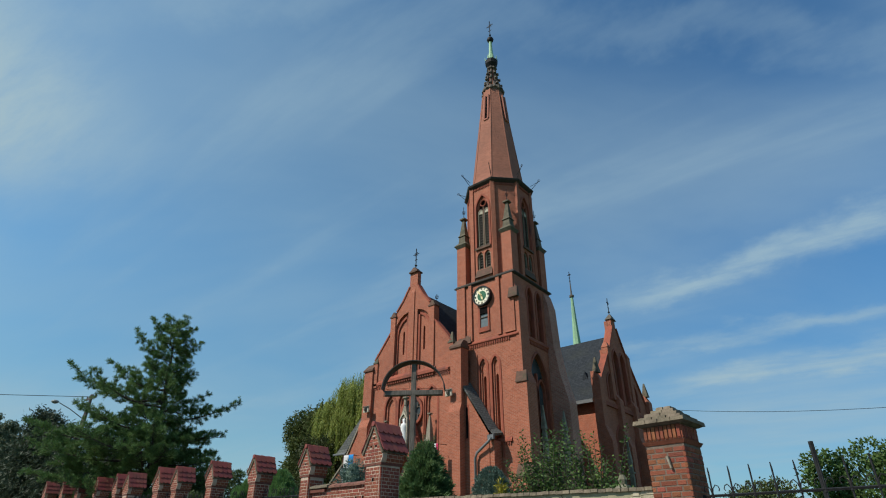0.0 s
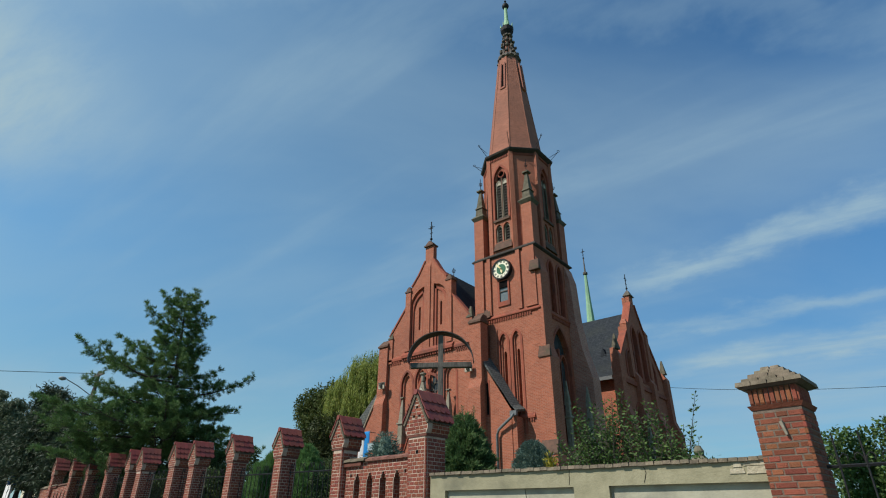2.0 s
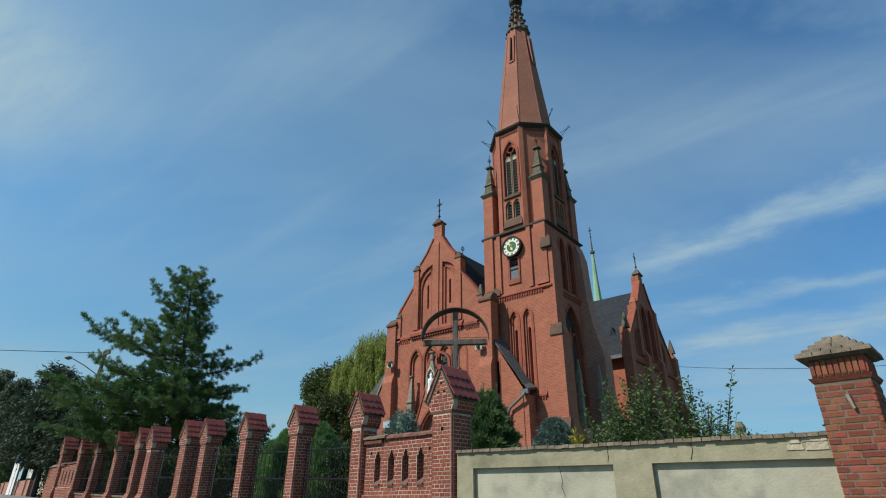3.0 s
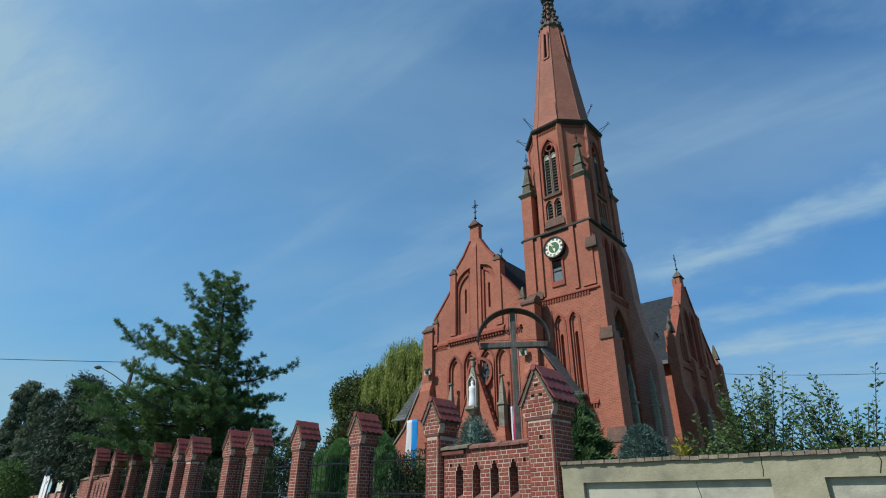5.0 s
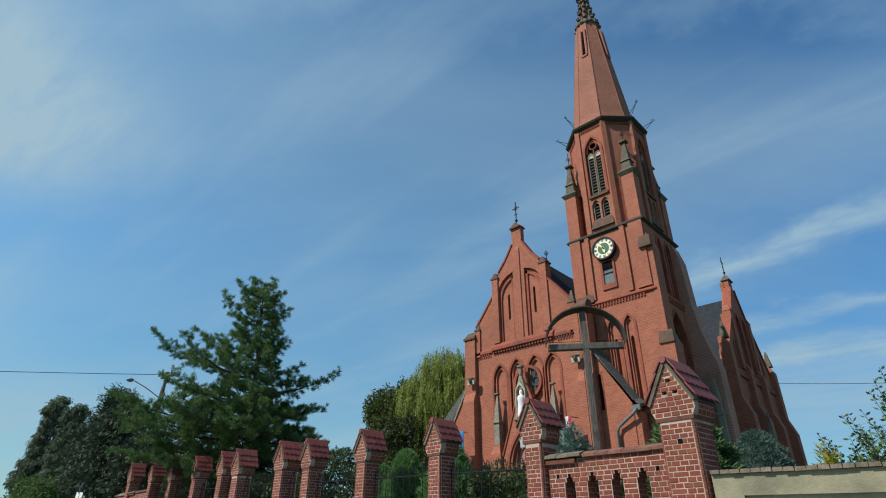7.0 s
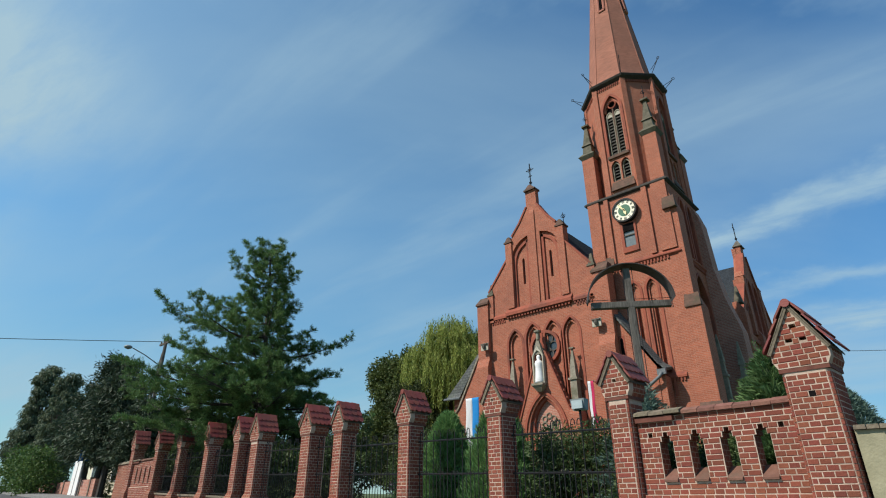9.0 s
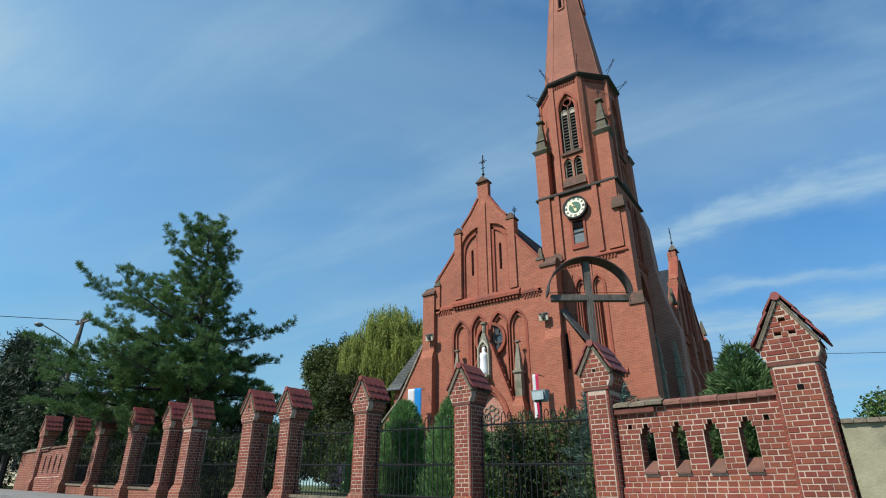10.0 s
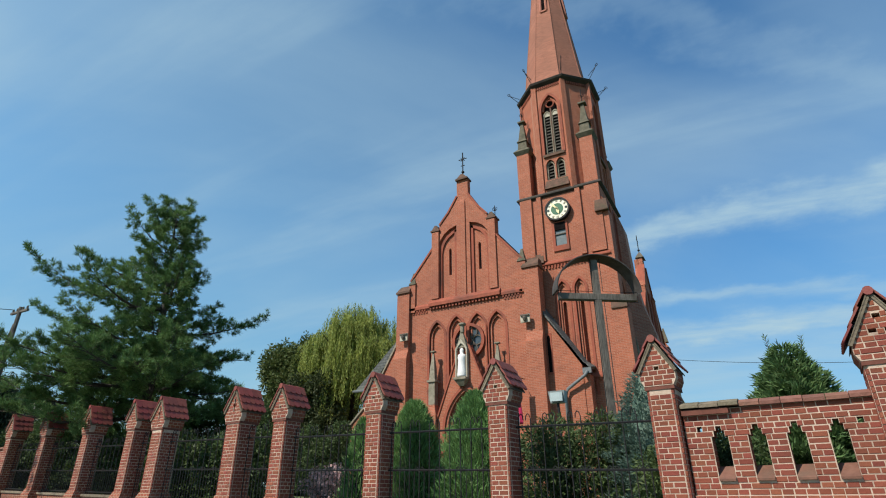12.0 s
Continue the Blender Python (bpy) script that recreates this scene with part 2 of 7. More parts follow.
PALE_GLASS = material("pale leaded glass", ((0.28, 0.34, 0.33), (0.42, 0.48, 0.46)), 3.0, rough=0.2, bump=0.05, spec=0.6)
WOOD_PLAIN = material("weathered oak beam", ((0.055, 0.045, 0.035), (0.16, 0.14, 0.11)), 9.0, rough=0.85, bump=0.4, bump_scale=25, stain=(0.20, 0.185, 0.15), stain_scale=2.0, stain_amount=0.6)
BRICK_PIECE = material("fence brick", ((0.185, 0.050, 0.030), (0.275, 0.079, 0.047)), 9.0, vary=0.17, stain=(0.10, 0.042, 0.028), stain_scale=1.3, stain_amount=0.4, bump=0.5, bump_scale=60)
BRICK_JOINED = material("fence brick course", ((0.185, 0.050, 0.030), (0.275, 0.079, 0.047)), 9.0, vary=0.17, island=True, stain=(0.10, 0.042, 0.028), stain_scale=1.3, stain_amount=0.4, bump=0.5, bump_scale=60)
BRICK_RED = material("old pier brick", ((0.215, 0.063, 0.032), (0.325, 0.108, 0.056)), 9.0, vary=0.3, stain=(0.11, 0.058, 0.038), stain_scale=1.3, stain_amount=0.55, bump=0.6, bump_scale=50)
MORTAR = material("pale mortar", ((0.44, 0.325, 0.24), (0.56, 0.43, 0.33)), 14.0, stain=(0.22, 0.14, 0.10), stain_scale=2.0, stain_amount=0.6, bump=0.6, bump_scale=90)
MORTAR_DARK = material("grey lime mortar", ((0.12, 0.088, 0.062), (0.21, 0.155, 0.115)), 14.0, stain=(0.12, 0.085, 0.065), stain_scale=2.0, stain_amount=0.5, bump=0.6, bump_scale=90)
FENCE_WALL = material("fence brick bed", ((0.185, 0.050, 0.027), (0.295, 0.083, 0.045)), 9.0, brick=(0.137, 0.0765, 0.007, (0.36, 0.265, 0.185)), stain=(0.11, 0.06, 0.045), stain_scale=1.3, stain_amount=0.5, coords="World", bump=0.4)
PINNACLE = material("mossy pinnacle stone", ((0.07, 0.062, 0.04), (0.15, 0.132, 0.09)), 5.0, stain=(0.04, 0.046, 0.024), stain_scale=2.0, stain_amount=0.7, coords="World", bump=0.3)
TILE = material("glazed red roof tile", ((0.165, 0.036, 0.027), (0.24, 0.058, 0.042)), 6.0, rough=0.6, vary=0.16, stain=(0.10, 0.04, 0.032), stain_scale=1.5, stain_amount=0.45, bump=0.2, spec=0.35)
PLASTER = material("stained cement render", ((0.25, 0.23, 0.14), (0.345, 0.315, 0.20)), 5.0, stain=(0.14, 0.135, 0.09), stain_scale=1.1, stain_amount=0.75, bump=0.35, bump_scale=30)
PLASTER_PALE = material("pale cement panel", ((0.34, 0.325, 0.235), (0.43, 0.41, 0.30)), 3.0, stain=(0.21, 0.205, 0.16), stain_scale=2.2, stain_amount=0.65, bump=0.3, bump_scale=30)
CAPSTONE = material("lichened cement cap", ((0.13, 0.105, 0.07), (0.235, 0.19, 0.13)), 9.0, vary=0.2, stain=(0.06, 0.055, 0.035), stain_scale=3, stain_amount=0.7, bump=0.8, bump_scale=30)
ASPHALT = material("asphalt", ((0.055, 0.055, 0.055), (0.085, 0.083, 0.08)), 12.0, stain=(0.11, 0.105, 0.095), stain_scale=0.5, coords="World", bump=0.4, bump_scale=90)
PAVING = material("grey paving", ((0.17, 0.163, 0.15), (0.25, 0.24, 0.22)), 9.0, stain=(0.13, 0.125, 0.11), coords="World", bump=0.3)
GRASS_G = material("grass ground", ((0.045, 0.075, 0.02), (0.10, 0.13, 0.045)), 3.0, stain=(0.16, 0.14, 0.08), stain_scale=0.4, coords="World", bump=0.8)
BARK = material("bark", ((0.032, 0.027, 0.023), (0.085, 0.072, 0.06)), 14.0, bump=0.9, bump_scale=20)
ZINC = material("zinc pipe", ((0.09, 0.10, 0.10), (0.17, 0.18, 0.18)), 8.0, rough=0.5, metal=0.0, coords="World", bump=0.05)
METAL_WHITE = material("grey lamp housing", ((0.20, 0.225, 0.215), (0.28, 0.305, 0.295)), 8.0, rough=0.45, bump=0.05)
COLLAR = material("dark burnt brick", ((0.10, 0.036, 0.024), (0.17, 0.06, 0.04)), 12.0)
COPING = material("red brown coping brick", ((0.14, 0.062, 0.042), (0.22, 0.105, 0.072)), 8.0, vary=0.2, stain=(0.09, 0.07, 0.05), stain_scale=2.5, stain_amount=0.6, bump=0.5)
SLATE_PALE = material("pale weathered slate", ((0.075, 0.082, 0.078), (0.14, 0.148, 0.138)), 7.0, rough=0.85, brick=(0.28, 0.16, 0.014, (0.04, 0.042, 0.042)), stain=(0.10, 0.115, 0.08), stain_scale=0.7, stain_amount=0.5, coords="World", spec=0.2)


EAVES = material("tarred eaves stone", ((0.022, 0.019, 0.016), (0.06, 0.05, 0.042)), 6.0, stain=(0.07, 0.065, 0.04), stain_scale=1.5, stain_amount=0.4, coords="World", bump=0.3)
PALE_STONE = material("pale dressed stone", ((0.36, 0.33, 0.25), (0.50, 0.46, 0.36)), 7.0, stain=(0.16, 0.145, 0.10), stain_scale=2.0, stain_amount=0.6, coords="World", bump=0.3)
TERRACOTTA = material("pink terracotta", ((0.33, 0.125, 0.085), (0.42, 0.17, 0.115)), 4.0, stain=(0.2, 0.09, 0.06), coords="World", bump=0.2)
GREY_GLASS = material("dusty grey glass", ((0.085, 0.10, 0.10), (0.16, 0.185, 0.18)), 3.0, rough=0.25, bump=0.05, spec=0.5)
NICHE_BLUE = material("pale blue niche paint", ((0.22, 0.40, 0.55), (0.34, 0.52, 0.66)), 4.0, rough=0.7, bump=0.1)


def weathered_oak():
    """Grey oak with dark checks that run along the beams."""
    m = material("checked grey oak", ((0.05, 0.042, 0.034), (0.20, 0.18, 0.15)), 3.0, rough=0.85, bump=0.5, bump_scale=25, stain=(0.035, 0.028, 0.022), stain_scale=2.5, stain_amount=0.7)
    t = m.node_tree
    n = nodes_of(t)
    grain = [x for x in t.nodes if x.type == "TEX_NOISE" and abs(x.inputs["Scale"].default_value - 3.0) < 0.01][0]
    co = n("ShaderNodeTexCoord")
    stretch = n("ShaderNodeMapping")
    stretch.inputs["Scale"].default_value = (12, 12, 0.7)
    t.links.new(co.outputs["Object"], stretch.inputs[0])
    t.links.new(stretch.outputs[0], grain.inputs[0])
    return m


WOOD = weathered_oak()


def foliage(name, dark, light, vary=0.35, translucent=0.25):
    return material(name, (dark, light), 1.3, rough=0.6, bump=0, vary=vary, island=True, translucent=translucent, spec=0.25)


# ---- building helpers ----
def world_of(ob):
    m = ob.matrix_basis.copy()
    while ob.parent:
        m = ob.parent.matrix_basis @ ob.matrix_parent_inverse @ m
        ob = ob.parent
    return m


def hang(ob, parent):
    ob.parent = parent
    ob.matrix_parent_inverse = world_of(parent).inverted()
    return ob


def thing(name, at, label, category, group="", kind=""):
    e = new(name)
    e.empty_display_size = 0.3
    e.matrix_basis = at if isinstance(at, Matrix) else Matrix.Translation(at)
    return tagged(e, label, category, group, kind)


def arch(u0, u1, z0, top, k=0.866, steps=8):
    """The outline of a pointed opening from z0 to top."""
    w = u1 - u0
    rise = w * k
    spring = top - rise
    mid = (u0 + u1) / 2
    r = (rise * rise + w * w / 4) / w
    out = [(u0, z0), (u1, z0)]
    a1 = math.atan2(rise, mid - (u1 - r))
    for i in range(steps + 1):
        a = a1 * i / steps
        out.append((u1 - r + r * math.cos(a), spring + r * math.sin(a)))
    for i in range(steps - 1, -1, -1):
        a = a1 * i / steps
        out.append((u0 + r - r * math.cos(a), spring + r * math.sin(a)))
    return out


class Shape:
    """Collects faces, then becomes one mesh object."""

    def __init__(self, m=None):
        self.v, self.f, self.m = [], [], m or Matrix.Identity(4)

    def add(self, verts, faces):
        k = len(self.v)
        self.v += [tuple(self.m @ Vector(p)) for p in verts]
        self.f += [tuple(k + i for i in f) for f in faces]
        return self

    def box(self, x0, x1, y0, y1, z0, z1):
        return self.add([(x, y, z) for z in (z0, z1) for y in (y0, y1) for x in (x0, x1)],
                        [(0, 2, 3, 1), (4, 5, 7, 6), (0, 1, 5, 4), (2, 6, 7, 3), (0, 4, 6, 2), (1, 3, 7, 5)])

    def slab(self, lower, upper):
        """A frustum between two rectangles (x0, x1, y0, y1, z)."""
        v = []
        for x0, x1, y0, y1, z in (lower, upper):
            v += [(x0, y0, z), (x1, y0, z), (x1, y1, z), (x0, y1, z)]
        return self.add(v, [(3, 2, 1, 0), (4, 5, 6, 7), (0, 1, 5, 4), (1, 2, 6, 5), (2, 3, 7, 6), (3, 0, 4, 7)])

    def prism(self, poly, vec):
        k, vec = len(poly), Vector(vec)
        v = [Vector(p) for p in poly]
        return self.add([*v, *[p + vec for p in v]],
                        [tuple(range(k - 1, -1, -1)), tuple(range(k, 2 * k)), *[(i, (i + 1) % k, k + (i + 1) % k, k + i) for i in range(k)]])

    def ring(self, profile, center=(0, 0, 0), sides=8, turn=0.0):
        """Stacked polygons: profile of (radius, z)."""
        v, f = [], []
        for r, z in profile:
            for i in range(sides):
                a = turn + 2 * math.pi * i / sides
                v.append((center[0] + r * math.cos(a), center[1] + r * math.sin(a), center[2] + z))
        for j in range(len(profile) - 1):
            for i in range(sides):
                f.append((j * sides + i, j * sides + (i + 1) % sides, (j + 1) * sides + (i + 1) % sides, (j + 1) * sides + i))
        f.append(tuple(range(sides - 1, -1, -1)))
        f.append(tuple(len(v) - sides + i for i in range(sides)))
        return self.add(v, f)

    def tube(self, path, radius, sides=6):
        path = [Vector(p) for p in path]
        radii = radius if isinstance(radius, (list, tuple)) else [radius] * len(path)
        v, f = [], []
        for j, p in enumerate(path):
            d = (path[min(j + 1, len(path) - 1)] - path[max(j - 1, 0)]).normalized()
            side = d.cross(Vector((0.13, 0.31, 0.94)))
            side = side.normalized() if side.length > 0.05 else Vector((1, 0, 0))
            up = d.cross(side)
            for i in range(sides):
                a = 2 * math.pi * i / sides
                v.append(p + radii[j] * (math.cos(a) * side + math.sin(a) * up))
        for j in range(len(path) - 1):
            for i in range(sides):
                f.append((j * sides + i, j * sides + (i + 1) % sides, (j + 1) * sides + (i + 1) % sides, (j + 1) * sides + i))
        f.append(tuple(range(sides)))
        f.append(tuple(len(v) - 1 - i for i in range(sides)))
        return self.add(v, f)

    def plate(self, outer, holes, origin, along, thick):
        """An upright plate with holes: points are (u, z); along: the horizontal direction of u; its back lies thick metres behind (left of along)."""
        loops = [list(outer), *[list(h) for h in holes]]
        flat = [p for loop in loops for p in loop]
        tris = tessellate_polygon([[Vector((u, z, 0)) for u, z in loop] for loop in loops])
        k = len(flat)
        along = Vector(along).normalized()
        back = Vector((-along.y, along.x, 0))
        o = Vector(origin)
        verts = [o + along * u + back * d + Vector((0, 0, z)) for d in (0, thick) for u, z in flat]
        faces = [tuple(t) for t in tris] + [tuple(i + k for i in reversed(t)) for t in tris]
        s = 0
        for loop in loops:
            m = len(loop)
            faces += [(s + i, s + (i + 1) % m, k + s + (i + 1) % m, k + s + i) for i in range(m)]
            s += m
        return self.add(verts, faces)

    def band(self, line, width, origin, along, front, back):
        """A moulding of some width along a line of (u, z), from front to back."""
        along = Vector(along).normalized()
        inward = Vector((-along.y, along.x, 0))
        o = Vector(origin)
        pts = [Vector((u, 0, z)) for u, z in line]
        v, f = [], []
        for j, p in enumerate(pts):
            d = (pts[min(j + 1, len(pts) - 1)] - pts[max(j - 1, 0)]).normalized()
            side = Vector((-d.z, 0, d.x)) * width / 2
            for q, depth in ((p - side, front), (p + side, front), (p + side, back), (p - side, back)):
                v.append(o + along * q.x + inward * depth + Vector((0, 0, q.z)))
        for j in range(len(pts) - 1):
            for i in range(4):
                f.append((4 * j + i, 4 * j + (i + 1) % 4, 4 * j + 4 + (i + 1) % 4, 4 * j + 4 + i))
        f += [(0, 1, 2, 3), tuple(len(v) - 1 - i for i in range(4))]
        return self.add(v, f)

    def mesh(self, name, mat):
        me = bpy.data.meshes.new(name)
        me.from_pydata(self.v, [], self.f)
        bm = bmesh.new()
        bm.from_mesh(me)
        bmesh.ops.recalc_face_normals(bm, faces=bm.faces)
        bm.to_mesh(me)
        bm.free()
        me.materials.append(mat)
        return me

    def part(self, name, mat, parent=None, label="", smooth=False, kind=""):
        me = self.mesh(name, mat)
        if smooth:
            me.polygons.foreach_set("use_smooth", [True] * len(me.polygons))
        ob = new(name, me)
        if parent:
            hang(ob, parent)
        return tagged(ob, label, kind=kind)


def blades(name, mat, centers, directions, lengths, widths, parent=None, kind="", label="", bend=0.0):
    """Many small pointed leaves or needles in one mesh."""
    p, d = np.asarray(centers, float), np.asarray(directions, float)
    d /= np.linalg.norm(d, axis=1, keepdims=True) + 1e-9
    k = len(p)
    rnd = np.random.normal(size=(k, 3))
    side = np.cross(d, rnd)
    side /= np.linalg.norm(side, axis=1, keepdims=True) + 1e-9
    ln, wd = np.broadcast_to(lengths, k)[:, None], np.broadcast_to(widths, k)[:, None]
    v = np.empty((k, 4, 3))
    v[:, 0], v[:, 2] = p, p + d * ln
    mid = p + d * ln * 0.5
    mid[:, 2] -= bend * ln[:, 0]
    v[:, 1], v[:, 3] = mid + side * wd / 2, mid - side * wd / 2
    me = bpy.data.meshes.new(name)
    me.vertices.add(4 * k)
    me.vertices.foreach_set("co", v.ravel())
    me.loops.add(4 * k)
    me.loops.foreach_set("vertex_index", np.arange(4 * k, dtype=np.int32))
    me.polygons.add(k)
    me.polygons.foreach_set("loop_start", np.arange(0, 4 * k, 4, dtype=np.int32))
    me.update(calc_edges=True)
    me.materials.append(mat)
    ob = new(name, me)
    if parent:
        hang(ob, parent)
    return tagged(ob, label, kind=kind)

# ---- ground ----
FENCE = Matrix.Translation((-10.27, 9.58, 0)) @ Matrix.Rotation(math.atan(-0.0877), 4, "Z")
UNFENCE = FENCE.inverted()


def foot(u):
    """The ground's height along the fence."""
    return 0.98 - 0.027 * max(-60.0, min(25.0, u))


def ground_z(x, y):
    p = UNFENCE @ Vector((x, y, 0))
    road = 0.32 - 0.020 * max(-45.0, min(15.0, p.x + 10))
    s = max(0.0, min(1.0, (p.y + 9.0) / 8.2))
    s = s * s * (3 - 2 * s)
    return road * (1 - s) + foot(p.x) * s + 0.25 * max(0.0, min(1.0, (p.y - 1.0) / 10.0))


def sheet(name, xs, ys, lift, mat, label, m=None, category=""):
    m = m or Matrix.Identity(4)
    v = []
    for y in ys:
        for x in xs:
            p = m @ Vector((x, y, 0))
            v.append((p.x, p.y, ground_z(p.x, p.y) + lift))
    k = len(xs)
    f = [(j * k + i, j * k + i + 1, j * k + k + i + 1, j * k + k + i) for j in range(len(ys) - 1) for i in range(k - 1)]
    s = Shape()
    s.v, s.f = v, f
    return tagged(s.part(name, mat), label, category or name, kind="structure")


far = [-1500, -600, -250, -140]
sheet("ground", far + list(range(-100, 61, 3)) + [100, 250, 600, 1500], far + [-80, -40, -20] + [-12 + 1.0 * i for i in range(30)] + [20, 26, 34, 45, 60, 90, 140, 250, 600, 1500], 0.0, GRASS_G, "mown grass and earth of the churchyard", category="ground")
sheet("road", [-90 + 2.5 * i for i in range(56)], [-8.0 + 0.5 * i for i in range(13)], 0.02, ASPHALT, "grey asphalt village road rising gently", FENCE)
sheet("pavement", [-90 + 2.5 * i for i in range(56)], [-1.9 + 0.38 * i for i in range(6)], 0.12, PAVING, "grey paved footway along the brick fence", FENCE)
kerb = Shape()
for i in range(60):
    u = -90 + 2.4 * i
    p, q = FENCE @ Vector((u, -2.0, 0)), FENCE @ Vector((u + 2.38, -2.0, 0))
    a, b = ground_z(p.x, p.y), ground_z(q.x, q.y)
    n_ = (FENCE.to_3x3() @ Vector((0, 0.098, 0)))
    kerb.add([(p.x, p.y, a), (q.x, q.y, b), (q.x + n_.x, q.y + n_.y, b), (p.x + n_.x, p.y + n_.y, a), (p.x, p.y, a + 0.13), (q.x, q.y, b + 0.13), (q.x + n_.x, q.y + n_.y, b + 0.13), (p.x + n_.x, p.y + n_.y, a + 0.13)],
             [(0, 1, 5, 4), (4, 5, 6, 7), (2, 3, 7, 6), (0, 4, 7, 3), (1, 2, 6, 5), (3, 2, 1, 0)])
tagged(kerb.part("kerb", PAVING), "concrete kerb between road and footway", "kerb", kind="structure")

# ---- church ----
XC, YF = -24.22, 26.05           # the gable's axis and the facade's plane
XAX, YAX = (1, 0, 0), (0, 1, 0)
church = thing("church", (XC, YF, 1.3), "red brick neo-gothic church with a tall spired tower", "church")


def mir(points):
    """Mirror the right half of an outline (offsets from the axis) to a closed loop."""
    return [(XC + u, z) for u, z in points] + [(XC - u, z) for u, z in reversed(points) if u > 0]


def dentils(s, origin, along, u0, u1, z0, z1, step, front, back):
    k = int((u1 - u0) / step)
    for i in range(k):
        u = u0 + (i + 0.25) * step
        s.band([(u + step * 0.25, z0), (u + step * 0.25, z1)], step * 0.5, origin, along, front, back)


def facade():
    o = (0, YF, 0)
    half = [(3.5, 1.0), (3.5, 13.2), (3.35, 13.45), (2.02, 15.1), (2.02, 16.15), (1.55, 16.15), (1.55, 16.55), (0.95, 17.2), (0.55, 17.75), (0.36, 18.15), (0.36, 19.2)]
    low = [arch(-26.44, -25.39, 3.2, 10.72), arch(-25.25, -24.19, 5.0, 10.88), arch(-24.03, -22.96, 5.0, 10.85), arch(-22.90, -21.85, 3.2, 10.78)]
    big = []
    for side in (-1, 1):
        pts = [(0.42, 11.95), (1.72, 11.95), (1.72, 14.7), (1.66, 15.15), (1.5, 15.55), (1.25, 15.9), (0.9, 16.15), (0.42, 16.3)]
        big.append([(XC + side * u, z) for u, z in (pts if side > 0 else reversed(pts))])
    wall = Shape().plate(mir(half), low + big, o, XAX, 0.34).part("gable_wall", BRICK, church)
    back = Shape()
    slits = [arch(XC + s * 0.93 - 0.08, XC + s * 0.93 + 0.08, 13.35, 15.0) for s in (-1, 1)]
    back.plate(mir([(3.3, 1.0), (3.3, 13.2), (1.9, 15.0), (1.45, 16.4), (0.3, 18.0)]), slits, (0, YF + 0.19, 0), XAX, 0.41).part("recess_wall", BRICK, church)
    # near-black sheet behind the slits, painted in place of unlit depth
    Shape().box(XC - 1.6, XC + 1.6, YF + 0.62, YF + 0.7, 13, 15.4).part("slit_darkness", DARK, church)
    # inner order of the tall gable recesses
    inner = Shape()
    for side in (-1, 1):
        line = [(1.50, 11.95), (1.50, 14.7), (1.44, 15.1), (1.28, 15.45), (1.05, 15.72), (0.75, 15.92), (0.42, 16.05)]
        inner.band([(XC + side * u, z) for u, z in line], 0.16, o, XAX, 0.09, 0.21)
        inner.band([(XC + side * 0.52, 11.95), (XC + side * 0.52, 16.1)], 0.16, o, XAX, 0.09, 0.21)
    inner.part("recess_moulding", TRIM, church)
    for loop in low:
        line = loop[1:] + [loop[0]]
        s = Shape().band([(u, z) for u, z in line], 0.13, o, XAX, -0.035, 0.14)
        s.part("arch_moulding", TRIM, church)
        u0, u1 = loop[0][0] + 0.15, loop[1][0] - 0.15
        s = Shape().band(arch(u0, u1, loop[0][1], max(z for _, z in loop) - 0.22)[1:] + [(u0, loop[0][1])], 0.09, o, XAX, 0.08, 0.21)
        s.part("arch_moulding", BRICK, church)
    # cornice with its dentils
    c = Shape()
    c.box(-27.65, -20.85, YF - 0.10, YF + 0.1, 11.52, 11.66)
    c.box(XC - 2.15, XC + 2.15, YF - 0.20, YF + 0.1, 11.56, 11.74)
    c.slab((XC - 2.15, XC + 2.15, YF - 0.2, YF + 0.1, 11.74), (XC - 2.15, XC + 2.15, YF - 0.01, YF + 0.1, 11.98))
    c.slab((-27.65, -20.85, YF - 0.1, YF + 0.1, 11.66), (-27.65, -20.85, YF - 0.01, YF + 0.1, 11.80))
    c.part("cornice", TRIM, church)
    d = Shape()
    dentils(d, o, XAX, XC - 2.15, XC + 2.15, 11.40, 11.56, 0.2, -0.13, 0.02)
    for a, b in ((-27.6, XC - 2.2), (XC + 2.2, -20.9)):
        dentils(d, o, XAX, a, b, 11.40, 11.52, 0.17, -0.07, 0.02)
        dentils(d, o, XAX, a + 0.085, b, 11.27, 11.39, 0.17, -0.05, 0.02)
    d.part("dentil_course", TRIM, church, kind="stuff")
    # copings on the slopes, the central pilaster and the caps
    for side in (-1, 1):
        for line in (((3.45, 13.3), (2.0, 15.1)), ((1.55, 16.5), (0.95, 17.2), (0.36, 18.15))):
            Shape().band([(XC + side * u, z + 0.04) for u, z in line], 0.1, o, XAX, -0.06, 0.42).part("gable_coping", TRIM, church)
    p = Shape().box(XC - 0.16, XC + 0.16, YF - 0.07, YF + 0.05, 11.9, 17.6)
    p.slab((XC - 0.16, XC + 0.16, YF - 0.07, YF + 0.05, 17.6), (XC - 0.16, XC + 0.16, YF, YF + 0.05, 17.9))
    for side in (-1, 1):
        a, b = sorted((XC + side * 1.56, XC + side * 2.01))
        p.box(a, b, YF - 0.1, YF + 0.42, 12.0, 16.1)
    p.part("pilaster", BRICK, church)
    for x, w, z in ((XC, 0.36, 19.2), (XC - 1.79, 0.25, 16.15), (XC + 1.79, 0.25, 16.15)):
        s = Shape().box(x - w - 0.04, x + w + 0.04, YF - 0.14, YF + 0.46, z, z + 0.1)
        s.slab((x - w, x + w, YF - 0.1, YF + 0.42, z + 0.1), (x - 0.07, x + 0.07, YF - 0.05, YF + 0.38, z + 0.42))
        s.part("pier_cap", MOSS, church)


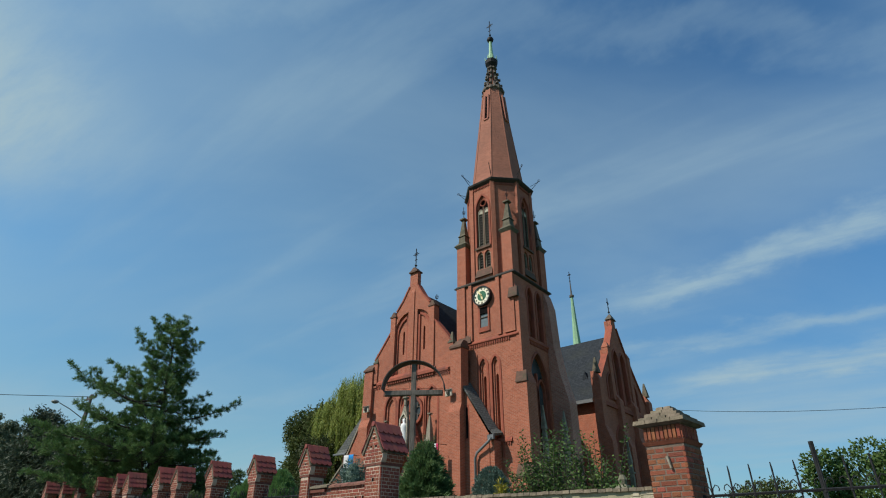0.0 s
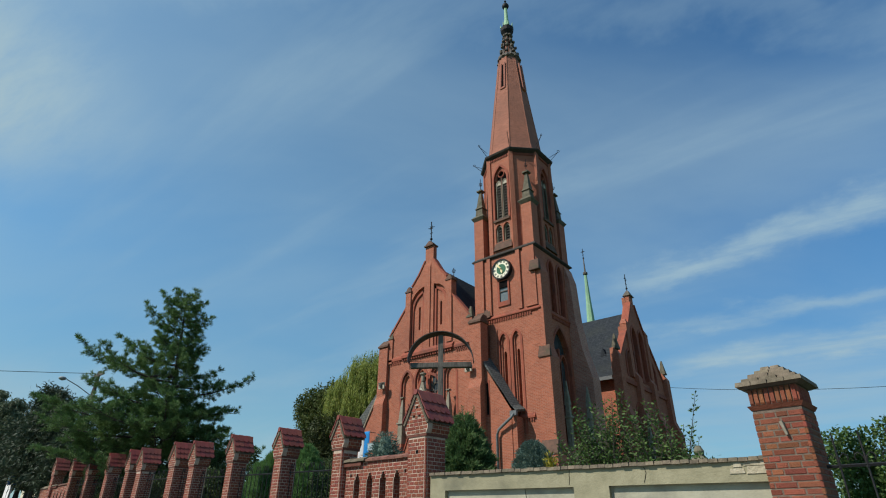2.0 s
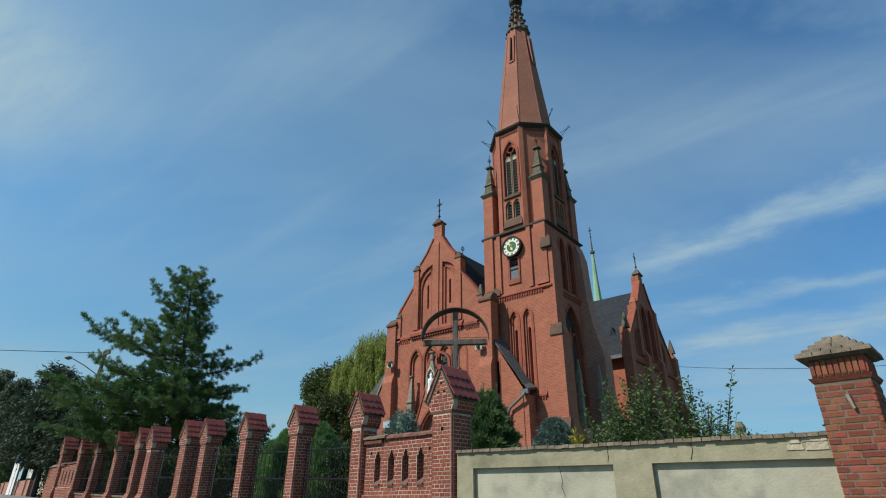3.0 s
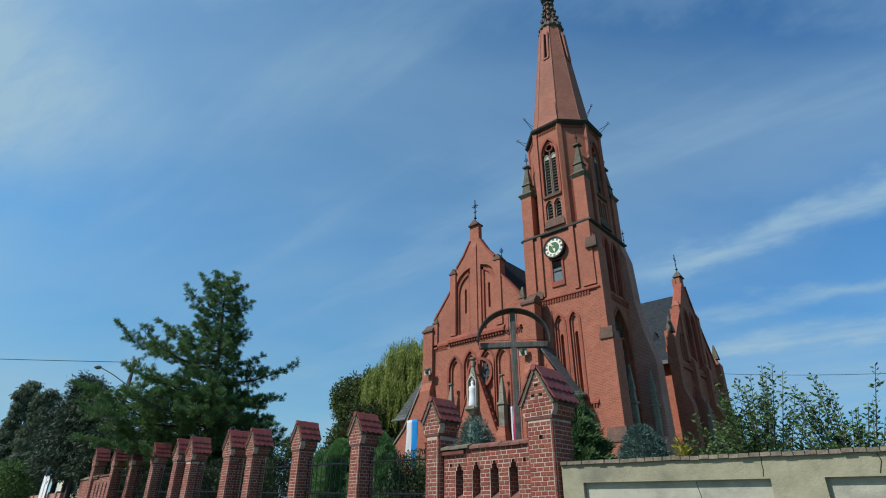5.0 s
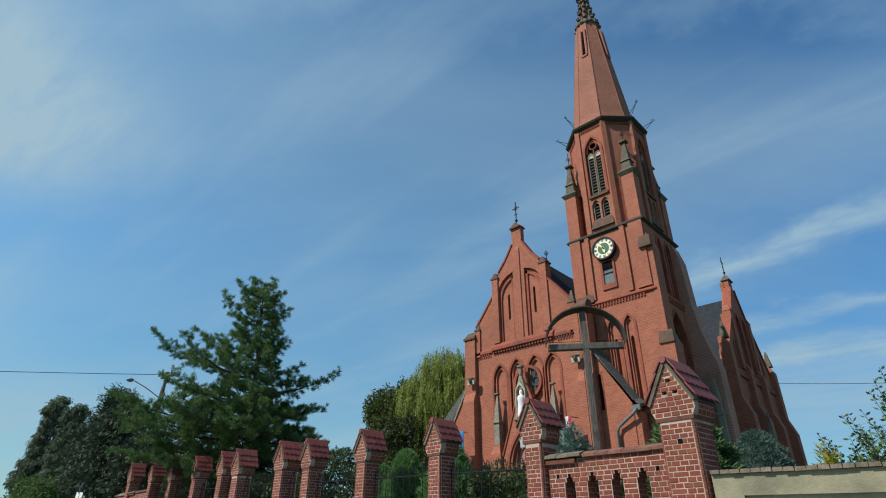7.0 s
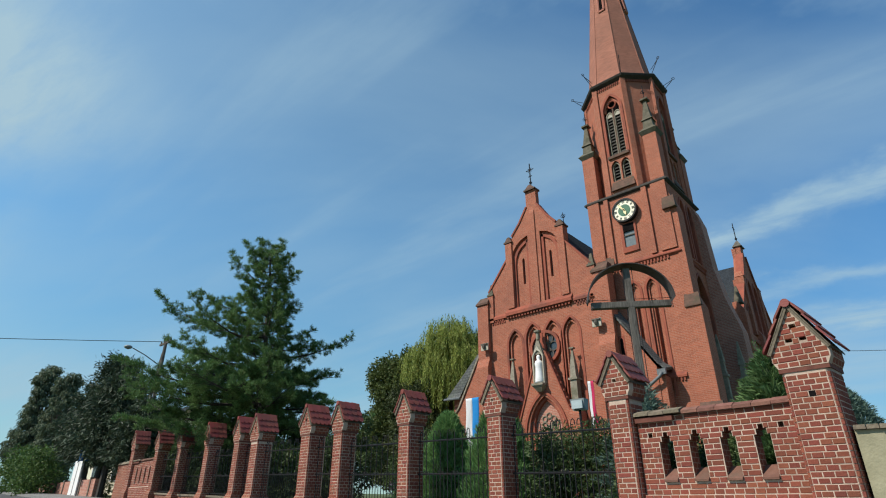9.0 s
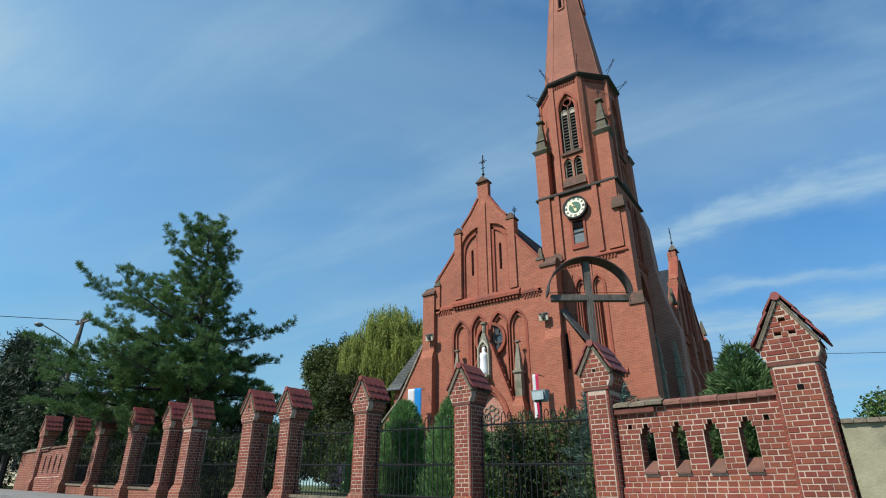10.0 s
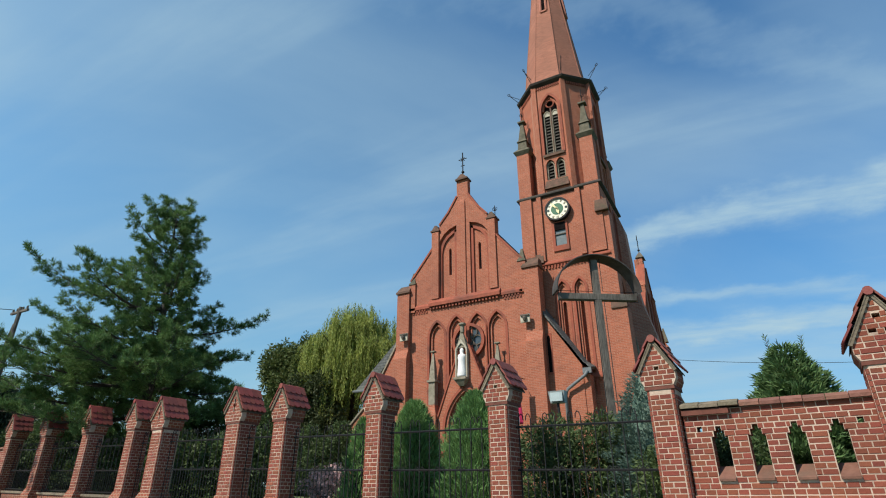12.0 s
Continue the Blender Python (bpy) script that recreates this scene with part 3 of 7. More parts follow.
def iron_cross(x, y, z, height, parent, along=XAX):
    a = Vector(along)
    c = Vector((x, y, z))
    s = Shape().tube([c, c + Vector((0, 0, height))], 0.035)
    for f, w in ((0.72, 0.26), (0.45, 0.12)):
        s.tube([c - a * w * height * 0.6 + Vector((0, 0, height * f)), c + a * w * height * 0.6 + Vector((0, 0, height * f))], 0.03)
    for t in range(4):
        ang = t * math.pi / 2 + math.pi / 4
        d = a * math.cos(ang) + Vector((0, 0, math.sin(ang)))
        q = c + Vector((0, 0, height * 0.72))
        s.tube([q, q + d * 0.11 * height], 0.02)
    s.ring([(0.02, -0.10), (0.09, -0.04), (0.10, 0.02), (0.02, 0.09)], (x, y, z + height * 0.18), 8)
    return s.part("iron_cross", IRON, parent, "black wrought iron cross")


def iron_finial(x, y, z, parent, h=0.95):
    s = Shape().tube([(x, y, z), (x, y, z + h)], 0.022)
    for k in range(4):
        a = k * math.pi / 2
        d = Vector((math.cos(a), math.sin(a), 0))
        q = Vector((x, y, z + h * 0.45))
        s.tube([q, q + d * 0.12 + Vector((0, 0, 0.04)), q + d * 0.14 + Vector((0, 0, 0.14)), q + d * 0.06 + Vector((0, 0, 0.2))], 0.018, 5)
    return s.part("finial", IRON, parent)


def nave():
    Shape().box(XC - 3.45, XC + 3.45, YF + 0.62, 47.0, 1.0, 12.4).part("nave_wall", BRICK, church)
    s = Shape().prism([(XC - 3.8, YF + 0.36, 12.3), (XC + 3.8, YF + 0.36, 12.3), (XC, YF + 0.36, 17.9)], (0, 22.5, 0))
    s.part("nave_roof", SLATE, church, "dark slate nave roof")
    # ridge combs
    iron_finial(XC + 1.9, YF + 0.3, 16.5, church, 0.6)
    # corner piers of the facade
    for x0, x1, top in ((-28.42, -27.62, 12.6), (-20.72, -19.9, 12.7)):
        s = Shape().box(x0, x1, YF - 0.22, YF + 0.5, 1.0, top)
        s.box(x0 - 0.02, x1 + 0.02, YF - 0.42, YF, 1.0, 8.8)
        s.slab((x0 - 0.02, x1 + 0.02, YF - 0.42, YF, 8.8), (x0 - 0.02, x1 + 0.02, YF - 0.22, YF, 9.3))
        s.part("corner_pier", BRICK, church)
        c = Shape().box(x0 - 0.06, x1 + 0.06, YF - 0.3, YF + 0.56, top, top + 0.12)
        c.slab((x0 - 0.04, x1 + 0.04, YF - 0.28, YF + 0.54, top + 0.12), (x0 + 0.02, x1 - 0.02, YF + 0.1, YF + 0.5, top + 0.55))
        c.part("pier_cap", MOSS, church)
        xm = x1 + 0.12 if x0 < XC else x0 - 0.08
        c = Shape().box(xm - 0.2, xm + 0.2, YF - 0.1, YF + 0.3, top - 1.2, top + 0.5)
        c.part("pier", BRICK, church)
        c = Shape().slab((xm - 0.24, xm + 0.24, YF - 0.14, YF + 0.34, top + 0.5), (xm - 0.2, xm + 0.2, YF - 0.1, YF + 0.3, top + 0.62))
        c.slab((xm - 0.17, xm + 0.17, YF - 0.07, YF + 0.27, top + 0.62), (xm - 0.05, xm + 0.05, YF + 0.05, YF + 0.15, top + 1.25))
        c.part("pinnacle", PINNACLE, church)
    for x in (-27.75, -20.66):
        Shape().box(x - 0.24, x + 0.24, YF - 0.50, YF - 0.40, 9.74, 10.16).part("gargoyle_plate", PALE_STONE, church, "pale stone plate")
        s = Shape().ring([(0.02, -0.15), (0.07, -0.1), (0.11, 0.02), (0.09, 0.1), (0.02, 0.12)], (x, YF - 0.56, 9.92), 8)
        s.box(x - 0.22, x + 0.22, YF - 0.58, YF - 0.48, 10.06, 10.13)
        s.part("gargoyle", STONE_DARK, church, "carved dark stone gargoyle block")
    # the aisle on the far side
    s = Shape().prism([(-28.4, YF + 0.3, 1.0), (-31.6, YF + 0.3, 1.0), (-31.6, YF + 0.3, 5.6), (-30.4, YF + 0.3, 6.8), (-28.4, YF + 0.3, 10.3)], (0, 0.5, 0))
    s.part("aisle_wall", BRICK, church)
    s = Shape().prism([(-28.3, YF + 1.7, 10.6), (-31.35, YF + 1.0, 7.6), (-31.5, YF + 1.0, 7.85), (-28.3, YF + 1.7, 11.3)], (0, 16, 0))
    s.part("aisle_roof", SLATE, church, "grey slate lean-to roof")
    s = Shape().prism([(-28.45, YF + 0.42, 10.35), (-30.45, YF + 0.42, 7.5), (-31.6, YF + 0.5, 7.5), (-28.45, YF + 1.75, 11.45)], (0.0, 0.1, 0.14))
    s.part("aisle_hip", SLATE_PALE, church, "pale weathered slate hip")
    Shape().tube([(-31.7, YF + 0.42, 7.48), (-30.4, YF + 0.36, 7.45)], 0.07, 6).part("gutter", ZINC, church)
    Shape().box(-31.2, -28.0, YF + 0.8, 44, 1.0, 7.7).part("aisle_wall", BRICK, church)
    iron_finial(-29.0, YF + 1.2, 11.1, church, 1.3)
    s = Shape().band([(-28.4, 10.35), (-30.4, 6.85), (-31.65, 5.62)], 0.1, (0, YF, 0), XAX, 0.22, 0.85)
    s.part("aisle_coping", STONE, church)
    # the stair annex between the facade and the tower
    s = Shape().prism([(-20.0, YF + 0.12, 1.0), (-18.25, YF + 0.12, 1.0), (-18.25, YF + 0.12, 7.5), (-20.0, YF + 0.12, 10.42)], (0, 1.0, 0))
    s.part("annex_wall", BRICK, church)
    s = Shape().prism([(-20.05, YF - 0.02, 10.36), (-18.2, YF - 0.02, 7.46), (-17.85, YF - 0.02, 7.22), (-17.85, YF + 0.88, 7.4), (-18.2, YF + 0.88, 7.66), (-20.05, YF + 0.88, 10.6)], (0.05, 0, 0.12))
    s.part("annex_roof", SLATE_PALE, church, "weathered slate catslide roof")
    Shape().box(-18.2, -17.8, YF - 0.12, YF + 0.04, 7.05, 7.3).part("gutter_box", ZINC, church)
    Shape().box(-18.24, -17.95, YF + 0.16, YF + 0.9, 1.0, 7.05).part("annex_return", BRICK, church)
    s = Shape().tube([(-17.95, YF - 0.1, 7.15), (-18.12, YF - 0.12, 6.95), (-18.55, YF - 0.1, 6.68), (-18.98, YF - 0.06, 6.42), (-19.1, YF - 0.05, 6.15), (-19.1, YF - 0.05, 1.5)], 0.075, 8)
    s.part("drainpipe", ZINC, church, "grey zinc drainpipe", smooth=True)
    Shape().box(-20.0, -19.46, 26.9, 27.0, 10.2, 12.4).part("annex_niche", BRICK, church)
    s = Shape().plate([(-19.9, 7.2), (-19.6, 7.2), (-19.6, 9.2), (-19.9, 9.2)], [arch(-19.83, -19.67, 7.3, 9.1)], (0, YF + 0.10, 0), XAX, 0.06)
    s.part("slit_frame", TRIM, church)
    # near-black sheet on the wall, its colour stands in for the slit's shade
    Shape().box(-19.83, -19.67, YF + 0.112, YF + 0.118, 7.3, 9.1).part("slit_darkness", DARK, church)


def portal():
    o = (0, YF, 0)
    cx = -24.05
    # rose window over the pair of arches
    s = Shape()
    ringp = [(cx + 0.86 * math.cos(a), 9.38 + 0.86 * math.sin(a)) for a in [2 * math.pi * i / 28 for i in range(29)]]
    s.band(ringp, 0.16, o, XAX, -0.03, 0.21)
    s.part("rose_rim", TRIM, church)
    s = Shape()
    s.prism([(cx + 0.84 * math.cos(a), YF + 0.12, 9.38 + 0.84 * math.sin(a)) for a in [2 * math.pi * i / 28 for i in range(28)]], (0, 0.05, 0))
    s.part("rose_glass", GLASS_DARK, church)
    s = Shape()
    s.band([(cx + 0.22 * math.cos(a), 9.38 + 0.22 * math.sin(a)) for a in [2 * math.pi * i / 14 for i in range(15)]], 0.06, o, XAX, 0.04, 0.14)
    for k in range(6):
        a0 = k * math.pi / 3
        c = (cx + 0.51 * math.cos(a0), 9.38 + 0.51 * math.sin(a0))
        s.band([(c[0] + 0.25 * math.cos(a), c[1] + 0.25 * math.sin(a)) for a in [2 * math.pi * i / 12 for i in range(13)]], 0.05, o, XAX, 0.05, 0.14)
    s.part("rose_tracery", STONE_DARK, church, "dark stone window tracery")
    # gabled doorway
    gab = [(cx - 1.55, 1.2), (cx + 1.55, 1.2), (cx + 1.55, 5.5), (cx + 0.25, 9.0), (cx, 9.3), (cx - 0.25, 9.0), (cx - 1.55, 5.5)]
    Shape().plate(gab, [arch(cx - 1.0, cx + 1.0, 1.25, 6.75)], (0, YF - 0.42, 0), XAX, 0.42).part("portal_gable", BRICK, church)
    for k in range(3):
        r = 1.22 - 0.17 * k
        line = arch(cx - r, cx + r, 1.25, 6.98 - 0.17 * k)
        Shape().band(line[1:] + [line[0]], 0.13, (0, YF - 0.42, 0), XAX, -0.08 + 0.12 * k, 0.16 + 0.12 * k).part("portal_arch", TRIM, church)
    Shape().box(cx - 1.0, cx + 1.0, YF - 0.06, YF + 0.1, 1.2, 4.6).part("portal_door", WOOD_PLAIN, church, "dark oak double door")
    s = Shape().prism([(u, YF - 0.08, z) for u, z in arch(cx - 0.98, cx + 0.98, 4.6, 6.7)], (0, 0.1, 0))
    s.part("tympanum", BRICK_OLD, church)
    s = Shape()
    for k in range(6):
        a0 = k * math.pi / 3 + 0.5
        s.band([(cx + 0.3 * math.cos(a0) + 0.14 * math.cos(a), 5.5 + 0.3 * math.sin(a0) + 0.14 * math.sin(a)) for a in [2 * math.pi * i / 10 for i in range(11)]], 0.045, (0, YF - 0.08, 0), XAX, -0.05, 0.02)
    s.part("tympanum_tracery", STONE, church)
    crock = Shape()
    for side in (-1, 1):
        for k in range(9):
            f = (k + 0.5) / 9
            u, z = cx + side * (1.62 - 1.36 * f), 5.55 + 3.45 * f
            crock.ring([(0.02, -0.08), (0.09, -0.02), (0.08, 0.06), (0.02, 0.1)], (u, YF - 0.3, z), 6)
        crock.band([(cx + side * 1.6, 5.5), (cx + side * 0.28, 9.0)], 0.07, (0, YF - 0.42, 0), XAX, -0.06, 0.3)
    crock.part("crocket", TRIM, church)
    # pinnacles on both sides of the doorway
    for x in (cx - 1.95, cx + 1.75):
        s = Shape().box(x - 0.34, x + 0.34, YF - 0.6, YF, 1.2, 5.7)
        s.slab((x - 0.34, x + 0.34, YF - 0.6, YF, 5.7), (x - 0.2, x + 0.2, YF - 0.45, YF, 6.1))
        s.box(x - 0.2, x + 0.2, YF - 0.45, YF, 6.1, 6.2)
        s.part("portal_pier", BRICK, church)
        s = Shape().box(x - 0.18, x + 0.18, YF - 0.42, YF - 0.06, 6.2, 7.35)
        s.box(x - 0.25, x + 0.25, YF - 0.49, YF + 0.01, 7.35, 7.45)
        s.slab((x - 0.17, x + 0.17, YF - 0.41, YF - 0.07, 7.45), (x - 0.13, x + 0.13, YF - 0.37, YF - 0.11, 8.0))
        s.slab((x - 0.14, x + 0.14, YF - 0.38, YF - 0.10, 8.0), (x - 0.03, x + 0.03, YF - 0.27, YF - 0.21, 8.95))
        s.box(x - 0.12, x + 0.12, YF - 0.36, YF - 0.12, 8.93, 9.0)
        s.part("portal_pinnacle", STONE, church, "sandstone pinnacle with moss stains")
    # the niche with its figure
    x = cx - 0.12
    s = Shape().slab((x - 0.12, x + 0.12, YF - 0.62, YF - 0.38, 6.95), (x - 0.32, x + 0.32, YF - 0.82, YF - 0.2, 7.25))
    s.box(x - 0.34, x + 0.34, YF - 0.84, YF - 0.2, 7.25, 7.36)
    s.part("statue_bracket", STONE, church, "moulded sandstone bracket")
    s = Shape().slab((x - 0.3, x + 0.3, YF - 0.56, YF - 0.22, 8.9), (x - 0.05, x + 0.05, YF - 0.5, YF - 0.4, 9.75))
    s.ring([(0.11, 0), (0.11, 0.35), (0.2, 0.42), (0.2, 0.5), (0.05, 0.55)], (x + 0.02, YF - 0.45, 9.7), 8)
    for k in range(6):
        for sx in (-1, 1):
            s.ring([(0.01, -0.05), (0.045, 0), (0.01, 0.06)], (x + sx * (0.27 - 0.04 * k), YF - 0.42, 9.0 + 0.12 * k), 5)
    s.part("niche_canopy", STONE, church, "small sandstone spired canopy")
    fr = Shape().plate([(x - 0.33, 7.36), (x + 0.33, 7.36), (x + 0.33, 8.85), (x, 9.35), (x - 0.33, 8.85)], [arch(x - 0.285, x + 0.285, 7.4, 9.12, 0.9)], (0, YF - 0.62, 0), XAX, 0.34)
    fr.part("niche_frame", PALE_STONE, church, "pale stone gothic niche frame")
    f = Shape().ring([(0.24, 0.0), (0.26, 0.08), (0.24, 0.3), (0.21, 0.6), (0.20, 0.85), (0.23, 1.0), (0.19, 1.14), (0.08, 1.2), (0.11, 1.3), (0.11, 1.4), (0.05, 1.48)], (x, YF - 0.5, 7.40), 14)
    st = f.part("statue", WHITE, None, smooth=True)
    tagged(st, "white painted devotional statue in its niche", "statue")
    b = Shape().box(x - 0.28, x + 0.28, YF - 0.32, YF - 0.24, 7.36, 8.8)
    b.part("niche_back", NICHE_BLUE, church, "pale blue painted niche back")


facade()
nave()
portal()
iron_cross(XC, YF + 0.15, 19.55, 1.7, church)

# ---- tower ----
TX0, TX1, TY0, TY1 = -21.0, -16.5, 26.95, 31.4
TXC, TYC = (TX0 + TX1) / 2, (TY0 + TY1) / 2


def tower():
    o = (0, TY0, 0)
    # front with its blind lancets below and the clock bay above
    lan = [arch(-19.38, -18.70, 6.2, 12.12, 0.9), arch(-18.48, -17.80, 6.2, 12.12, 0.9)]
    Shape().plate([(TX0, 1), (TX1, 1), (TX1, 17.25), (TX0, 17.25)], lan, o, XAX, 0.28).part("tower_wall", BRICK, church)
    Shape().plate([(TX0 + 0.1, 1), (TX1 - 0.1, 1), (TX1 - 0.1, 17.2), (TX0 + 0.1, 17.2)], [arch(a - 0.09, a + 0.09, 7.5, 11.0) for a in (-19.04, -18.14)], (0, TY0 + 0.16, 0), XAX, 0.26).part("recess_wall", BRICK, church)
    for loop in lan:
        Shape().band(loop[1:] + [loop[0]], 0.13, o, XAX, -0.04, 0.12).part("arch_moulding", TRIM, church)
        u0, u1 = loop[0][0] + 0.13, loop[1][0] - 0.13
        l2 = arch(u0, u1, 6.2, max(z for _, z in loop) - 0.2, 0.9)
        Shape().band(l2[1:] + [l2[0]], 0.08, o, XAX, 0.07, 0.18).part("arch_moulding", BRICK, church)
    # pilasters of the clock stage
    p = Shape()
    for a, b in ((-20.98, -20.3), (-20.0, -19.75), (-17.82, -17.55), (-17.3, -16.52)):
        p.box(a, b, TY0 - 0.12, TY0 + 0.05, 13.3, 17.2)
    p.part("pilaster", BRICK, church)
    # side facing the transept
    side = [arch(28.1, 30.2, 5.0, 12.5, 0.9), arch(28.35, 29.1, 13.35, 16.85, 0.9), arch(29.45, 30.2, 13.35, 16.85, 0.9)]
    Shape().plate([(TY0 + 0.282, 1), (TY1, 1), (TY1, 17.25), (TY0 + 0.282, 17.25)], side, (TX1, 0, 0), YAX, 0.4).part("tower_wall", BRICK, church)
    Shape().box(TX0, TX1 - 0.404, TY0 + 0.442, TY1 - 0.002, 1, 17.248).part("tower_core", BRICK, church)
    Shape().box(TX1 - 0.39, TX1 - 0.33, 28.3, 30.1, 5, 12.2).part("side_window", GLASS_DARK, church)
    for loop in side:
        Shape().band(loop[1:] + [loop[0]], 0.14, (TX1, 0, 0), YAX, -0.05, 0.15).part("arch_moulding", TRIM, church)
        if loop[1][0] - loop[0][0] > 1:
            Shape().band([(29.2, 5), (29.2, 11.2)], 0.12, (TX1, 0, 0), YAX, 0.15, 0.4).part("mullion", TRIM, church)
            for a, b in ((28.3, 29.15), (29.25, 30.1)):
                l2 = arch(a, b, 5, 10.9)
                Shape().band(l2[1:] + [l2[0]], 0.1, (TX1, 0, 0), YAX, 0.15, 0.4).part("mullion", TRIM, church)
    # string courses and corbel tables
    for z, mat, out in ((13.05, TRIM, 0.12), (17.2, EAVES, 0.15)):
        s = Shape().slab((TX0 - 0.02, TX1 + 0.02, TY0 - 0.02, TY1 + 0.02, z - 0.07), (TX0 - out, TX1 + out, TY0 - out, TY1 + out, z + 0.02))
        s.box(TX0 - out, TX1 + out, TY0 - out, TY1 + out, z + 0.02, z + 0.09)
        s.slab((TX0 - out, TX1 + out, TY0 - out, TY1 + out, z + 0.09), (TX0, TX1, TY0 - 0.01, TY1, z + 0.24))
        s.part("string_course", mat, church)
    d = Shape()
    dentils(d, (0, TY0, 0), XAX, -20.9, -16.9, 12.84, 13.02, 0.17, -0.07, 0.02)
    dentils(d, (TX1, 0, 0), YAX, 28.0, 30.6, 12.84, 13.02, 0.17, -0.07, 0.02)
    d.part("dentil_course", TRIM, church, kind="stuff")
    for x, w in ((-20.35, 0.5),):
        Shape().slab((x - w, x + w, TY0 - 0.2, TY0, 13.2), (x - w, x + w, TY0 - 0.1, TY0, 13.75)).part("weathering", MOSS, church)
    # stepped buttress clasping the corner, its set-offs weathered with moss
    s = Shape().box(TX1 - 0.05, -16.22, TY0 - 0.04, TY0 + 0.9, 1, 15.5)
    s.slab((TX1 - 0.05, -16.22, TY0 - 0.04, TY0 + 0.9, 15.5), (TX1 - 0.05, TX1 + 0.01, TY0 - 0.01, TY0 + 0.9, 16.5))
    s.box(-16.68, -15.99, TY0 - 0.12, TY0 + 0.93, 1, 10.2)
    s.slab((-16.68, -15.99, TY0 - 0.12, TY0 + 0.93, 10.2), (-16.66, -16.22, TY0 - 0.01, TY0 + 0.9, 10.85))
    s.box(-16.85, -15.88, TY0 - 0.36, TY0 + 0.98, 1, 5.1)
    s.slab((-16.85, -15.88, TY0 - 0.36, TY0 + 0.98, 5.1), (-16.8, -15.99, TY0 - 0.12, TY0 + 0.93, 5.8))
    s.part("buttress", BRICK, church)
    for z, a, b, d0, d1, rise in ((15.5, -16.86, -16.18, 0.28, 0.125, 0.66), (10.2, -16.71, -15.95, 0.19, 0.03, 0.62), (5.1, -16.88, -15.84, 0.41, 0.14, 0.68)):
        w = Shape().box(a, b, TY0 - d0, TY0 + 0.02, z - 0.05, z + 0.02)
        w.slab((a, b, TY0 - d0, TY0 + 0.02, z + 0.02), (a + 0.03, b - 0.06, TY0 - d1, TY0 + 0.02, z + rise))
        w.part("weathering", MOSS, church)
    # low string course from the annex gutter to the buttress
    w = Shape().box(-18.3, -17.2, TY0 - 0.1, TY0 + 0.02, 7.0, 7.1)
    w.slab((-18.3, -17.2, TY0 - 0.1, TY0 + 0.02, 7.1), (-18.3, -17.2, TY0 - 0.01, TY0 + 0.02, 7.26))
    dentils(w, (0, TY0, 0), XAX, -18.3, -17.2, 6.84, 7.0, 0.15, -0.07, 0.02)
    w.part("string_course", TRIM, church)
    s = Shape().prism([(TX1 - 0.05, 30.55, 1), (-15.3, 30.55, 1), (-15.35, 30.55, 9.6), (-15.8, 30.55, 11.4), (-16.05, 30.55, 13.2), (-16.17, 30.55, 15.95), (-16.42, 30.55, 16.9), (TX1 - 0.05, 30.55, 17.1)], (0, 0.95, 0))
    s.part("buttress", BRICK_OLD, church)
    # louvre window under the clock
    s = Shape().plate([(-19.28, 13.75), (-18.42, 13.75), (-18.42, 15.45), (-19.28, 15.45)], [[(-19.13, 14.05), (-18.53, 14.05), (-18.53, 15.38), (-19.13, 15.38)]], (0, TY0 - 0.08, 0), XAX, 0.08)
    s.part("clock_window_frame", TRIM, church)
    s = Shape().box(-19.13, -18.53, TY0 - 0.01, TY0 - 0.004, 14.05, 15.38)
    w = s.part("clock_window", GREY_GLASS, church)
    Shape().box(-19.13, -18.53, TY0 - 0.07, TY0 - 0.012, 14.68, 14.73).part("glazing_bar", STONE_DARK, church)
    # near-black box over the upper glass, shade below the clock painted as colour
    Shape().box(-19.13, -18.53, TY0 - 0.09, TY0 - 0.012, 14.95, 15.38).part("window_shade", DARK, church)


def octagon(r, z):
    return [(TXC + r * math.cos(radians(22.5 + 45 * i)), TYC + r * math.sin(radians(22.5 + 45 * i)), z) for i in range(8)]


